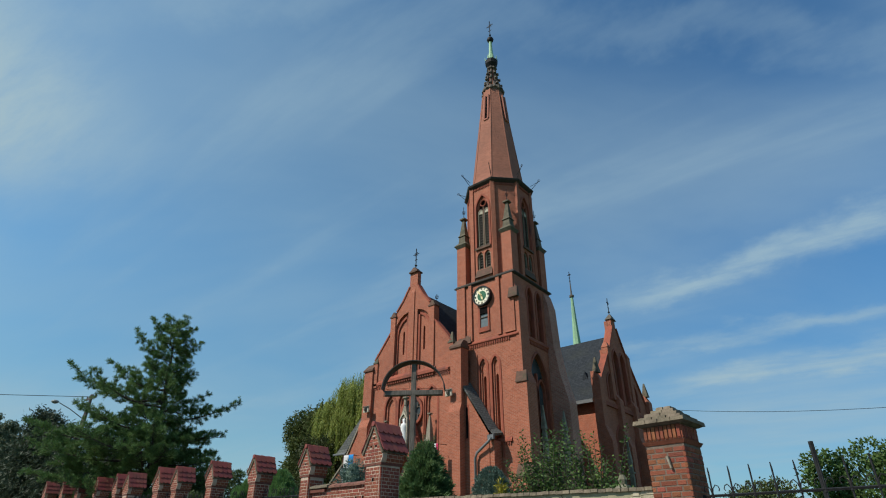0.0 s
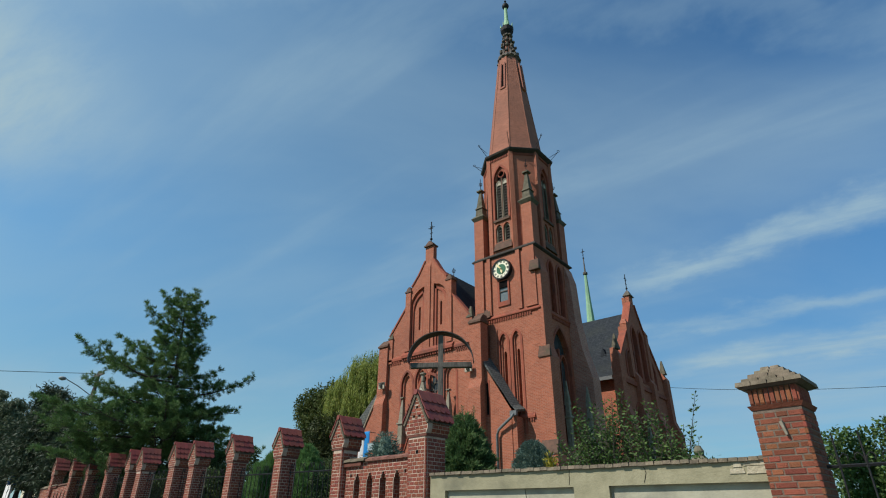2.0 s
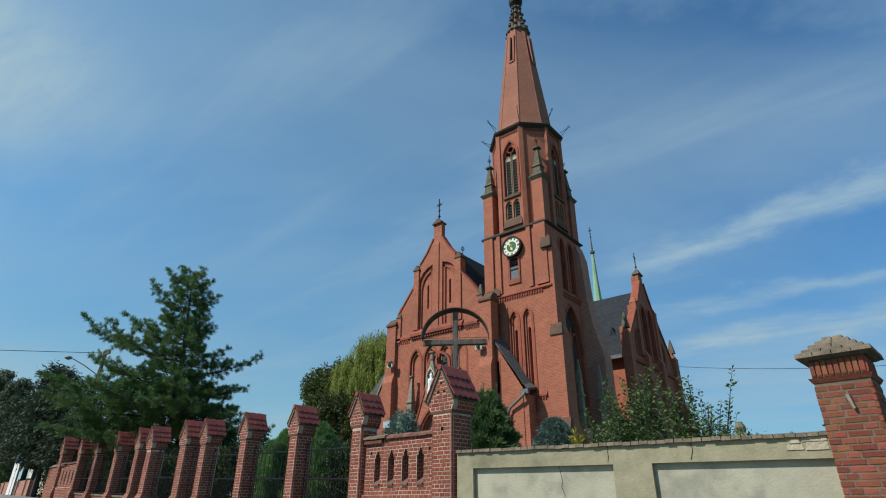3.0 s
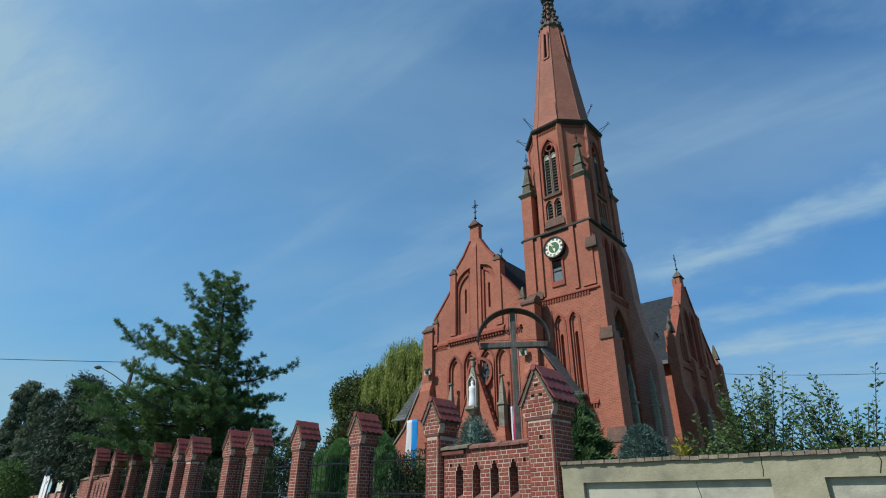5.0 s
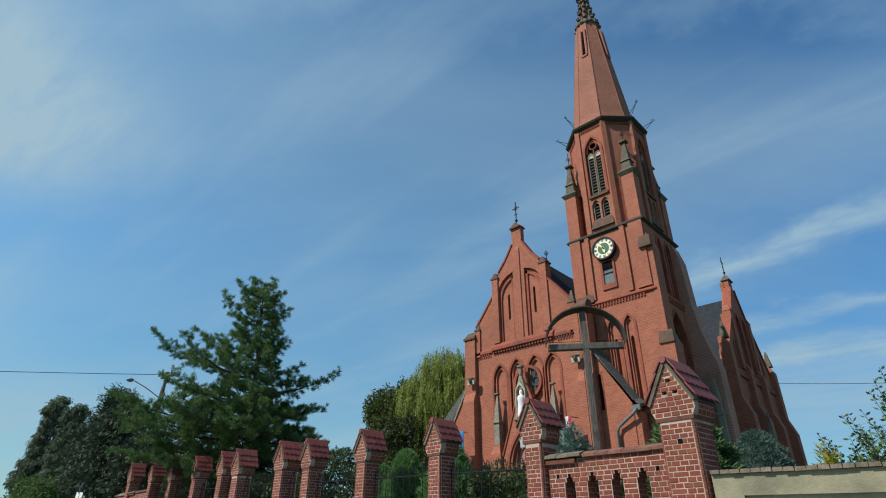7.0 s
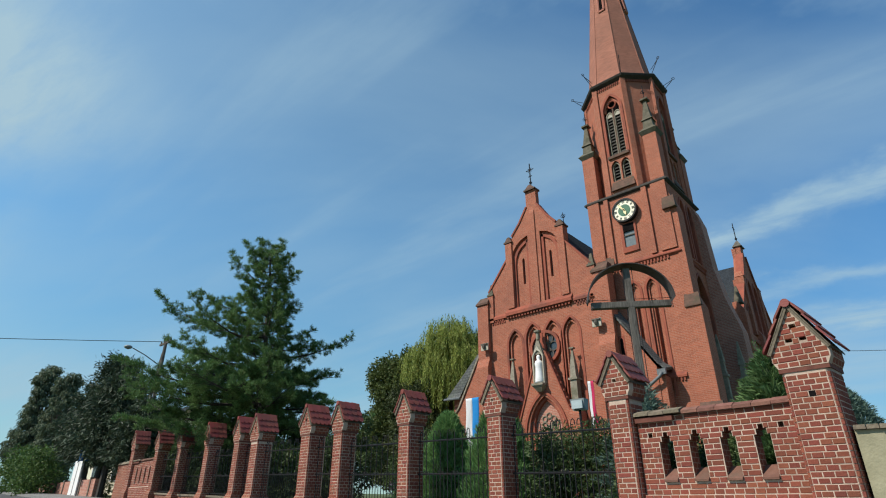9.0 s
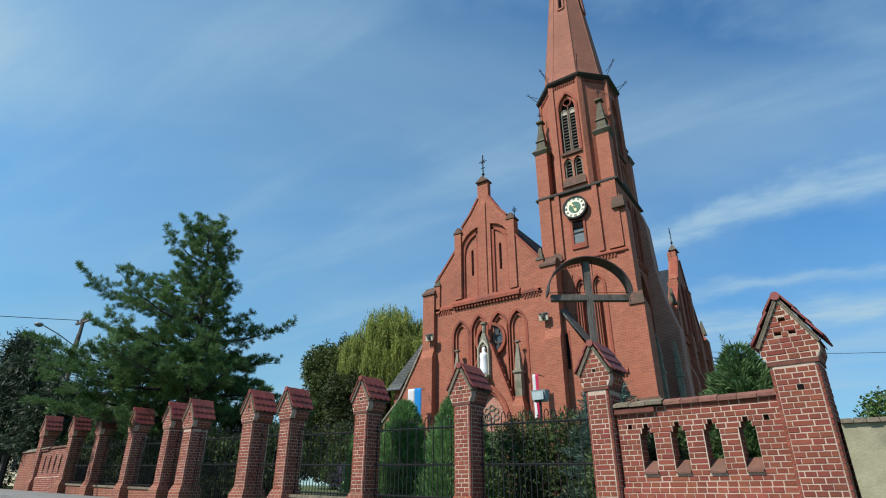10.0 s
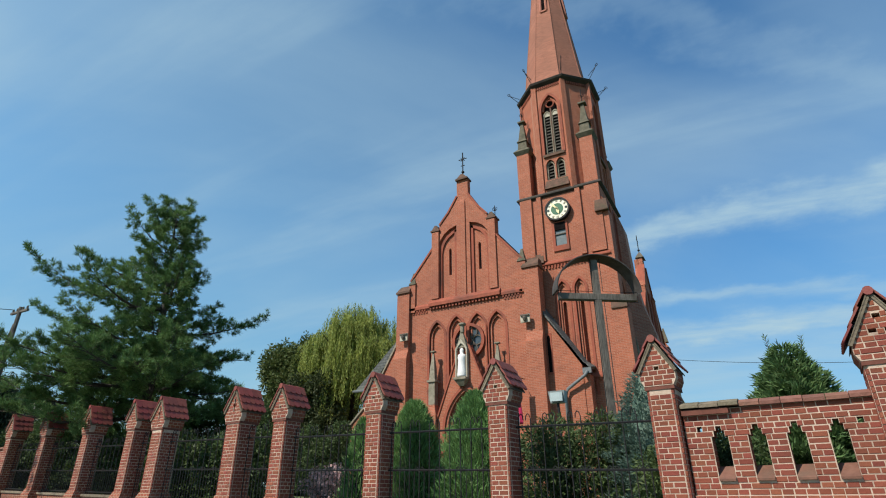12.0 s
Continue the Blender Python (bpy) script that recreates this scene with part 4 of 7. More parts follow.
def belfry():
    ap = 2.16
    side = ap * 2 * math.tan(radians(22.5))
    z0, z1 = 17.3, 24.95
    for k in range(8):
        a = radians(-90 + 45 * k)
        nrm = Vector((math.cos(a), math.sin(a), 0))
        along = Vector((-nrm.y, nrm.x, 0))
        o = Vector((TXC, TYC, 0)) + nrm * ap
        h = side / 2
        windowed = k % 2 == 0
        holes = [arch(-0.6, 0.6, 19.85, 24.15, 0.95), arch(-0.55, -0.04, 18.2, 19.55, 0.8), arch(0.04, 0.55, 18.2, 19.55, 0.8)] if windowed else []
        Shape().plate([(-h, z0), (h, z0), (h, z1), (-h, z1)], holes, o, along, 0.3).part("belfry_wall", BRICK, church)
        s = Shape().band([(-h, z0), (-h, z1)], 0.3, o, along, -0.09, 0.1)
        s.part("corner_pilaster", BRICK, church)
        s = Shape()
        dentils(s, o, along, -h + 0.1, h - 0.05, 24.66, 24.84, 0.13, -0.07, 0.02)
        s.part("dentil_course", TRIM, church, kind="stuff")
        if not windowed:
            continue
        l2 = holes[0]
        Shape().band(l2[1:] + [l2[0]], 0.14, o, along, -0.05, 0.14).part("arch_moulding", TRIM, church)
        Shape().band(arch(-0.47, 0.47, 19.85, 23.95, 0.95)[1:], 0.1, o, along, 0.1, 0.26).part("arch_moulding", BRICK, church)
        for c in (-0.245, 0.245):
            l3 = arch(c - 0.2, c + 0.2, 19.95, 23.0, 0.75)
            Shape().band(l3[1:] + [l3[0]], 0.07, o, along, 0.12, 0.27).part("window_tracery", STONE, church)
            head = [q for q in arch(c - 0.165, c + 0.165, 22.66, 22.93, 0.75)]
            Shape().plate(head, [], o - nrm * 0.15, along, 0.05).part("light_head", PALE_STONE, church, "pale stone head of a bell opening")
            for i in range(12):
                z = 20.05 + i * 0.215
                wq = 0.17
                q = [o + along * (c - wq) - nrm * 0.14 + Vector((0, 0, z)), o + along * (c + wq) - nrm * 0.14 + Vector((0, 0, z)), o + along * (c + wq) - nrm * 0.25 + Vector((0, 0, z + 0.17)), o + along * (c - wq) - nrm * 0.25 + Vector((0, 0, z + 0.17))]
                Shape().prism(q, (0, 0, 0.022)).part("louvre", LOUVRE, church)
        for c in (-0.295, 0.295):
            l3 = arch(c - 0.2, c + 0.2, 18.25, 19.45, 0.8)
            Shape().band(l3[1:] + [l3[0]], 0.06, o, along, 0.1, 0.26).part("window_tracery", STONE, church)
            for i in range(5):
                z = 18.3 + i * 0.2
                q = [o + along * (c - 0.17) - nrm * 0.14 + Vector((0, 0, z)), o + along * (c + 0.17) - nrm * 0.14 + Vector((0, 0, z)), o + along * (c + 0.17) - nrm * 0.25 + Vector((0, 0, z + 0.15)), o + along * (c - 0.17) - nrm * 0.25 + Vector((0, 0, z + 0.15))]
                Shape().prism(q, (0, 0, 0.022)).part("louvre", LOUVRE, church)
        s = Shape().band([(-0.62, 19.78), (0.62, 19.78)], 0.16, o, along, -0.12, 0.3)
        s.band([(0, 20), (0, 23.2)], 0.08, o, along, 0.1, 0.3)
        s.part("window_sill", MOSS, church)
        c3 = [o + along * (0.24 * math.cos(t)) - nrm * 0.12 + Vector((0, 0, 23.5 + 0.24 * math.sin(t))) for t in [2 * math.pi * i / 16 for i in range(17)]]
        Shape().tube(c3, 0.05, 5).part("window_tracery", TRIM, church)
        s = Shape().add([*(o + along * u - nrm * d + Vector((0, 0, z)) for u, d, z in ((-0.7, -0.14, 17.62), (0.7, -0.14, 17.62), (0.6, 0.02, 18.25), (-0.6, 0.02, 18.25), (-0.7, 0.2, 17.62), (0.7, 0.2, 17.62)))],
                        [(0, 1, 2, 3), (0, 3, 4), (1, 5, 2), (2, 5, 4, 3), (0, 4, 5, 1)])
        s.part("weathering", MOSS, church)
    # near-black drum behind the louvres, the bell chamber's shade painted as colour
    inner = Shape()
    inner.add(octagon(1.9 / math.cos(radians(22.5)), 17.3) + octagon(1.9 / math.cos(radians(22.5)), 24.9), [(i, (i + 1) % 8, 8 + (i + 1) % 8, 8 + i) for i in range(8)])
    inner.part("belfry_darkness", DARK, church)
    c8 = 1 / math.cos(radians(22.5))
    e = Shape().ring([(2.2 * c8, 0.06), (2.40 * c8, 0.2), (2.45 * c8, 0.31), (2.41 * c8, 0.36), (1.9 * c8, 0.54)], (TXC, TYC, 24.8), 8, radians(22.5))
    e.part("eaves_cornice", EAVES, church, "dark stone eaves cornice")
    # spire
    s = Shape().ring([(1.93 * c8, 0), (1.78 * c8, 0.9), (0.78 * c8, 10.4), (0.36 * c8, 11.0), (0.24 * c8, 13.6)], (TXC - 0.06, TYC, 25.3), 8, radians(22.5))
    s.part("spire", SPIRE_MAT, church, "octagonal brick spire")
    rib = Shape()
    for i in range(8):
        a = radians(22.5 + 45 * i)
        rib.tube([(TXC - 0.06 + r * c8 * math.cos(a), TYC + r * c8 * math.sin(a), z) for r, z in ((1.92, 25.4), (1.78, 26.2), (0.78, 35.7))], 0.03, 5)
    rib.part("spire_rib", SPIRE_MAT, church)
    for k in range(0, 8, 2):
        a = radians(-90 + 45 * k)
        nrm = Vector((math.cos(a), math.sin(a), 0))
        al = Vector((-nrm.y, nrm.x, 0))
        base = Vector((TXC, TYC, 0))
        lu = Shape()
        for sgn in (-1, 1):
            lu.tube([base + nrm * 1.2 + al * 0.19 * sgn + Vector((0, 0, 32.0)), base + nrm * 0.98 + al * 0.16 * sgn + Vector((0, 0, 34.7))], 0.08, 6)
        lu.prism([base + nrm * 1.26 + al * -0.22 + Vector((0, 0, 31.9)), base + nrm * 1.26 + al * 0.22 + Vector((0, 0, 31.9)), base + nrm * 1.0 + al * 0.2 + Vector((0, 0, 31.8)), base + nrm * 1.0 - al * 0.2 + Vector((0, 0, 31.8))], (0, 0, 0.12))
        lu.part("lucarne", TERRACOTTA, church)
        # near-black plate on the spire, painted as the opening's inner shade
        dk = Shape().prism([base + nrm * 1.17 + al * -0.14 + Vector((0, 0, 32.1)), base + nrm * 1.17 + al * 0.14 + Vector((0, 0, 32.1)), base + nrm * 0.965 + al * 0.12 + Vector((0, 0, 34.6)), base + nrm * 0.965 - al * 0.12 + Vector((0, 0, 34.6))], nrm * -0.05)
        dk.part("lucarne_opening", DARK, church)
    # crown of carved stone, copper neck, ball and cross
    s = Shape().ring([(0.74 * c8, 0), (0.88 * c8, 0.25), (0.82 * c8, 0.5), (0.6 * c8, 0.6)], (TXC, TYC, 35.4), 8, radians(22.5))
    for k in range(8):
        a = radians(22.5 + 45 * k)
        for j in range(5):
            r, z = (0.80 - 0.125 * j) * c8, 35.55 + 0.72 * j
            s.ring([(0.03, -0.13), (0.14, -0.05), (0.13, 0.08), (0.02, 0.16)], (TXC + r * math.cos(a), TYC + r * math.sin(a), z), 6)
        a2 = radians(45 * k)
        s.tube([(TXC + 0.78 * math.cos(a2), TYC + 0.78 * math.sin(a2), 35.6), (TXC + 0.62 * math.cos(a2), TYC + 0.62 * math.sin(a2), 36.5)], [0.2, 0.04], 6)
        s.tube([(TXC + 0.62 * math.cos(a), TYC + 0.62 * math.sin(a), 35.8), (TXC + 0.24 * math.cos(a), TYC + 0.24 * math.sin(a), 38.7)], [0.09, 0.06], 5)
    s.part("spire_crown", STONE_DARK, church, "blackened carved stone crown with crockets")
    s = Shape().ring([(0.3, 38.5), (0.3, 38.7), (0.52, 39.0), (0.56, 39.35), (0.45, 39.5)], (TXC, TYC, 0), 12)
    s.part("collar", IRON, church)
    s = Shape().ring([(0.46, 39.5), (0.3, 39.75), (0.17, 40.6), (0.13, 41.9)], (TXC, TYC, 0), 10)
    for k in range(8):
        a = k * math.pi / 4
        s.tube([(TXC + 0.5 * math.cos(a), TYC + 0.5 * math.sin(a), 39.45), (TXC + 0.56 * math.cos(a), TYC + 0.56 * math.sin(a), 39.85)], [0.07, 0.01], 5)
    s.part("copper_neck", COPPER, church, "green copper finial neck")
    s = Shape().ring([(0.05, -0.3), (0.22, -0.22), (0.31, 0), (0.22, 0.22), (0.05, 0.3)], (TXC, TYC, 42.2), 12)
    s.part("ball", IRON, church, smooth=True)
    iron_cross(TXC, TYC, 42.4, 2.3, church)
    # corner piers with their pinnacles
    for x in (-20.66, -16.9):
        for y in (27.35, 31.0):
            p = Shape().box(x - 0.37, x + 0.37, y - 0.37, y + 0.37, 17.3, 20.45)
            p.part("corner_pier", BRICK, church)
            q = Shape().slab((x - 0.38, x + 0.38, y - 0.38, y + 0.38, 20.38), (x - 0.52, x + 0.52, y - 0.52, y + 0.52, 20.6))
            q.slab((x - 0.52, x + 0.52, y - 0.52, y + 0.52, 20.6), (x - 0.32, x + 0.32, y - 0.32, y + 0.32, 20.85))
            q.slab((x - 0.29, x + 0.29, y - 0.29, y + 0.29, 20.85), (x - 0.25, x + 0.25, y - 0.25, y + 0.25, 21.4))
            q.slab((x - 0.32, x + 0.32, y - 0.32, y + 0.32, 21.4), (x - 0.24, x + 0.24, y - 0.24, y + 0.24, 21.55))
            q.slab((x - 0.23, x + 0.23, y - 0.23, y + 0.23, 21.55), (x - 0.08, x + 0.08, y - 0.08, y + 0.08, 22.85))
            q.box(x - 0.22, x + 0.22, y - 0.22, y + 0.22, 22.85, 22.95)
            q.part("pinnacle", PINNACLE if y < 29 else STONE_DARK, church, "weathered sandstone pinnacle")
            iron_finial(x, y, 22.95, church, 1.05)
            toward = Vector((TXC - x, TYC - y, 0)).normalized()
            b = Shape().tube([Vector((x, y, 19.6)) + toward * 0.3, Vector((x, y, 19.9)) + toward * 0.9], 0.16, 4)
            b.part("flying_brace", MOSS, church)
    # iron brackets on the eaves
    for k in range(8):
        a = radians(22.5 + 45 * k)
        d = Vector((math.cos(a), math.sin(a), 0))
        c = Vector((TXC, TYC, 25.2)) + d * 2.45
        s = Shape().tube([c, c + d * 0.55 + Vector((0, 0, 0.6)), c + d * 0.66 + Vector((0, 0, 0.75))], 0.02, 5)
        s.tube([c + Vector((0, 0, 0.35)), c + d * 0.6 + Vector((0, 0, 0.66))], 0.018, 5)
        s.tube([c + d * 0.66 + Vector((0, 0, 0.75)) + d * 0.09 * math.cos(t) + Vector((0, 0, 0.09 * math.sin(t))) for t in [i * math.pi / 4 for i in range(9)]], 0.018, 4)
        s.part("eaves_bracket", IRON, church)


def clock():
    c = Vector((-18.84, TY0 - 0.28, 16.14))
    k = thing("tower_clock", c, "round white clock face with green centre", "clock")

    def disc(r0, r1, y0, y1, mat, name, n=36):
        s = Shape()
        v, f = [], []
        for i in range(n):
            a = 2 * math.pi * i / n
            for r, y in ((r0, y0), (r1, y0), (r1, y1), (r0, y1)):
                v.append((c.x + r * math.sin(a), c.y + y, c.z + r * math.cos(a)))
        for i in range(n):
            for j in range(4):
                f.append((4 * i + j, 4 * i + (j + 1) % 4, 4 * ((i + 1) % n) + (j + 1) % 4, 4 * ((i + 1) % n) + j))
        return s.add(v, f).part(name, mat, k)
    white = material("clock enamel", ((0.74, 0.69, 0.50), (0.82, 0.78, 0.60)), 5, rough=0.45, bump=0.03)
    green = material("green enamel", ((0.006, 0.085, 0.032), (0.012, 0.12, 0.05)), 5, rough=0.45, bump=0.03)
    gold = material("pale gilding", ((0.72, 0.62, 0.30), (0.82, 0.72, 0.40)), 8, rough=0.4, bump=0.03)
    disc(0.001, 0.62, 0.06, 0.12, white, "face")
    disc(0.60, 0.69, 0.0, 0.3, IRON, "rim")
    disc(0.001, 0.34, 0.045, 0.07, green, "centre")
    for i in range(12):
        a = 2 * math.pi * i / 12
        d, e = Vector((math.sin(a), 0, math.cos(a))), Vector((math.cos(a), 0, -math.sin(a)))
        for off in ((-0.03, 0.03) if i % 3 else (-0.05, 0, 0.05)):
            q = [c + Vector((0, 0.045, 0)) + d * r + e * (off + w) for r, w in ((0.43, -0.011), (0.43, 0.011), (0.56, 0.011), (0.56, -0.011))]
            Shape().prism(q, (0, 0.012, 0)).part("hour_mark", IRON, k)
    for ang, ln, w, nm in ((166, 0.34, 0.075, "hour_hand"), (-38, 0.56, 0.055, "minute_hand")):
        a = radians(ang)
        d, e = Vector((math.sin(a), 0, math.cos(a))), Vector((math.cos(a), 0, -math.sin(a)))
        s = Shape().prism([c + d * -0.1 + e * w * 0.5, c + d * ln * 0.55 + e * w, c + d * ln, c + d * ln * 0.55 - e * w, c + d * -0.1 - e * w * 0.5], (0, 0.03, 0))
        s.part(nm, gold, k)
    # bracket to the wall
    Shape().box(c.x - 0.5, c.x + 0.5, c.y + 0.12, TY0, c.z - 0.45, c.z + 0.45).part("clock_case", IRON, k)


def transept():
    x = -17.07
    yc = 43.6
    o = (x, 0, 0)
    t = church
    half = [(4.7, 1.0), (4.7, 12.2), (4.4, 13.0), (2.2, 15.6), (2.2, 16.2), (1.7, 16.2), (1.5, 16.6), (0.7, 17.9), (0.4, 18.4), (0.4, 19.2)]
    out = [(yc + u, z) for u, z in half] + [(yc - u, z) for u, z in reversed(half)]
    holes = [arch(yc - 3.0, yc - 1.75, 11.9, 14.1), arch(yc - 1.25, yc - 0.1, 11.9, 16.4), arch(yc + 0.1, yc + 1.25, 11.9, 16.4), arch(yc + 1.75, yc + 3.0, 11.9, 14.1), arch(yc - 2.6, yc - 0.9, 3, 10.2), arch(yc + 0.9, yc + 2.6, 3, 10.2)]
    Shape().plate(out, holes, o, YAX, 0.35).part("transept_gable", BRICK, t)
    inside = [(u if abs(u - yc) < 0.5 else yc + (u - yc) * 0.96, z - 0.1) for u, z in out]
    Shape().plate(inside, [], (x - 0.32, 0, 0), YAX, 0.3).part("recess_wall", BRICK, t)
    for loop in holes:
        Shape().band(loop[1:] + [loop[0]], 0.16, o, YAX, -0.06, 0.2).part("arch_moulding", TRIM, t)
    for y0 in (yc - 2.6, yc + 0.9):
        Shape().box(x - 0.3, x - 0.26, y0 + 0.2, y0 + 1.5, 3, 9.6).part("transept_window", GLASS_DARK, t)
    s = Shape().box(x - 0.1, x + 0.14, yc - 4.7, yc + 4.7, 11.3, 11.6)
    s.part("string_course", TRIM, t)
    for y in (yc - 4.8, yc - 1.5, yc + 1.5, yc + 4.8):
        top = 13.0 if abs(y - yc) > 3 else 12.0
        s = Shape().box(x - 0.3, x + 0.35, y - 0.35, y + 0.35, 1, top)
        s.slab((x - 0.3, x + 0.35, y - 0.35, y + 0.35, top), (x - 0.3, x, y - 0.3, y + 0.3, top + 0.6))
        s.box(x, x + 0.75, y - 0.38, y + 0.38, 1, 8.5)
        s.slab((x, x + 0.75, y - 0.38, y + 0.38, 8.5), (x, x + 0.35, y - 0.36, y + 0.36, 9.6))
        s.part("buttress", BRICK, t)
        if abs(y - yc) > 3:
            s = Shape().slab((x - 0.2, x + 0.3, y - 0.25, y + 0.25, top + 0.5), (x, x + 0.1, y - 0.05, y + 0.05, top + 1.7))
            s.part("pinnacle", PINNACLE, t)
    for line in (((4.6, 12.6), (2.2, 15.6)), ((1.7, 16.25), (0.7, 17.9), (0.4, 18.5))):
        for sg in (-1, 1):
            Shape().band([(yc + sg * u, z + 0.05) for u, z in line], 0.14, o, YAX, -0.1, 0.45).part("gable_coping", TRIM, t)
    s = Shape().slab((x - 0.5, x + 0.15, yc - 0.5, yc + 0.5, 19.2), (x - 0.25, x - 0.1, yc - 0.1, yc + 0.1, 19.75))
    s.part("pier_cap", STONE_DARK, t)
    iron_cross(x - 0.2, yc, 19.7, 1.6, t, YAX)
    for sg in (-1, 1):
        s = Shape().box(x - 0.4, x + 0.12, yc + sg * 1.95 - 0.27, yc + sg * 1.95 + 0.27, 12, 16.25)
        s.slab((x - 0.42, x + 0.16, yc + sg * 1.95 - 0.3, yc + sg * 1.95 + 0.3, 16.25), (x - 0.3, x, yc + sg * 1.95 - 0.05, yc + sg * 1.95 + 0.05, 16.7))
        s.part("pilaster", BRICK, t)
    Shape().box(-31, x - 0.62, yc - 4.5, yc + 4.5, 1, 12).part("transept_wall", BRICK, t)
    s = Shape().prism([(x - 0.4, yc - 5.0, 11.6), (x - 0.4, yc + 5.0, 11.6), (x - 0.4, yc, 17.85)], (-14.5, 0, 0))
    s.part("transept_roof", SLATE, t, "dark slate transept roof")
    s = Shape().prism([(x - 1.2, yc - 3.45, 13.2), (x - 1.9, yc - 3.45, 13.2), (x - 1.55, yc - 3.45, 14.2)], (0, 1.3, 0))
    s.part("roof_dormer", SLATE, t)
    Shape().box(x - 3.4, x - 0.4, yc - 5.1, yc - 4.9, 11.35, 11.6).part("gutter", ZINC, t)
    # ridge turret of copper
    fx, fy = -24.3, 51.5
    s = Shape().ring([(0.72, 18.0), (0.5, 19.5), (0.28, 23.0), (0.15, 26.0), (0.08, 26.1)], (fx, fy, 0), 8)
    s.part("ridge_turret", COPPER, t, "green copper ridge turret")
    s = Shape().ring([(0.1, 26.0), (0.26, 26.1), (0.26, 26.3), (0.1, 26.4), (0.05, 28.0)], (fx, fy, 0), 8)
    s.part("turret_collar", STONE_DARK, t)
    iron_cross(fx, fy, 27.8, 1.4, t)
    Shape().box(XC - 3.4, XC + 3.4, 47, 56, 1, 12).part("choir_wall", BRICK, t)
    Shape().prism([(XC - 3.8, 47.5, 11.9), (XC + 3.8, 47.5, 11.9), (XC, 47.5, 17.6)], (0, 8.5, 0)).part("choir_roof", SLATE, t)


tower()
belfry()
clock()
transept()

# ---- brick fence along the street ----
COURSE = 0.0765


def brick_mesh(name, mat):
    """A unit brick with worn arrises: 1 long, 1 high, face at y = 0, body behind."""
    e = 0.055
    v = [(0, 0.5, 0), (1, 0.5, 0), (1, 0.5, 1), (0, 0.5, 1), (0, 0.12, 0), (1, 0.12, 0), (1, 0.12, 1), (0, 0.12, 1),
         (e, 0, 2 * e), (1 - e, 0, 2 * e), (1 - e, 0, 1 - 2 * e), (e, 0, 1 - 2 * e)]
    f = [(8, 9, 10, 11), (4, 5, 9, 8), (5, 6, 10, 9), (6, 7, 11, 10), (7, 4, 8, 11), (0, 1, 5, 4), (1, 2, 6, 5), (2, 3, 7, 6), (3, 0, 4, 7)]
    s = Shape()
    s.add(v, f)
    return s.mesh(name, mat), v, f


BRICK_MESH, BRICK_V, BRICK_F = brick_mesh("brick", BRICK_PIECE)
BRICK_MESH_RED, _, _ = brick_mesh("brick", BRICK_RED)


def cuts(loop, z):
    """Where a level line crosses an opening's outline."""
    xs = []
    for i, (u, v) in enumerate(loop):
        p, q = loop[(i + 1) % len(loop)]
        if (v > z) != (q > z):
            xs.append(u + (p - u) * (z - v) / (q - v))
    xs.sort()
    return list(zip(xs[::2], xs[1::2]))


def courses(width_at, z0, z1, course=COURSE, unit=0.137, joint=0.0068, wide=0.1, holes=()):
    """Bricks of a face as (u0, length, z, height): width_at(z) gives the face's ends; openings are left free."""
    out, k, z = [], 0, z0
    while z + course * 0.6 < z1:
        zm = z + course / 2
        a, b = width_at(zm)
        spans, at = [], a
        for p, q in sorted(x for loop in holes for x in cuts(loop, zm)):
            spans.append((at, min(p - 0.004, b)))
            at = max(a, q + 0.004)
        spans.append((at, b))
        for a, b in spans:
            if b - a < 0.03:
                continue
            u, first = a, True
            while b - u > 0.02:
                ln = unit * (1.8 if random.random() < wide else 1)
                if first and k % 2:
                    ln = unit * 0.5
                first = False
                ln = min(ln, b - u)
                if b - (u + ln) < 0.05:
                    ln = b - u
                out.append((u, ln - joint, z, course - joint))
                u += ln
        z += course
        k += 1
    return out


def lay(bricks, m, parent, mesh, limit=0, proud=0.03):
    """Bricks on the face given by m (x along, y inward): the first ones as pieces of their own, the rest as one joined course work."""
    rest_v, rest_f = [], []
    for i, (u, ln, z, h) in enumerate(bricks):
        j = random.uniform(-0.003, 0.003)
        place = m @ Matrix.Translation((u + random.uniform(-0.002, 0.002), j - 0.006, z)) @ Matrix.Diagonal((ln, 0.08, h, 1))
        if i < limit:
            ob = new("brick", mesh)
            ob.parent = parent
            ob.matrix_parent_inverse = world_of(parent).inverted()
            ob.matrix_basis = place
        else:
            k = len(rest_v)
            rest_v += [tuple(place @ Vector(p)) for p in BRICK_V]
            rest_f += [tuple(k + q for q in f) for f in BRICK_F]
    if rest_v:
        me = bpy.data.meshes.new("brickwork")
        me.from_pydata(rest_v, [], rest_f)
        me.materials.append(BRICK_JOINED)
        ob = new("brickwork", me)
        hang(ob, parent)
        tagged(ob, kind="stuff")


def roof_tile_mesh():
    """One rounded beaver-tail tile: x across 1, y down the slope 1, z thickness."""
    w = 0.5
    top = [(-w, 0.0), (w, 0.0), (w, 0.72)]
    for i in range(1, 6):
        a = math.pi * i / 6
        top.append((w * math.cos(a), 0.72 + 0.28 * math.sin(a)))
    top.append((-w, 0.72))
    s = Shape()
    s.prism([(x, y, 0.0) for x, y in top], (0, 0, 0.026))
    return s.mesh("roof_tile", TILE)


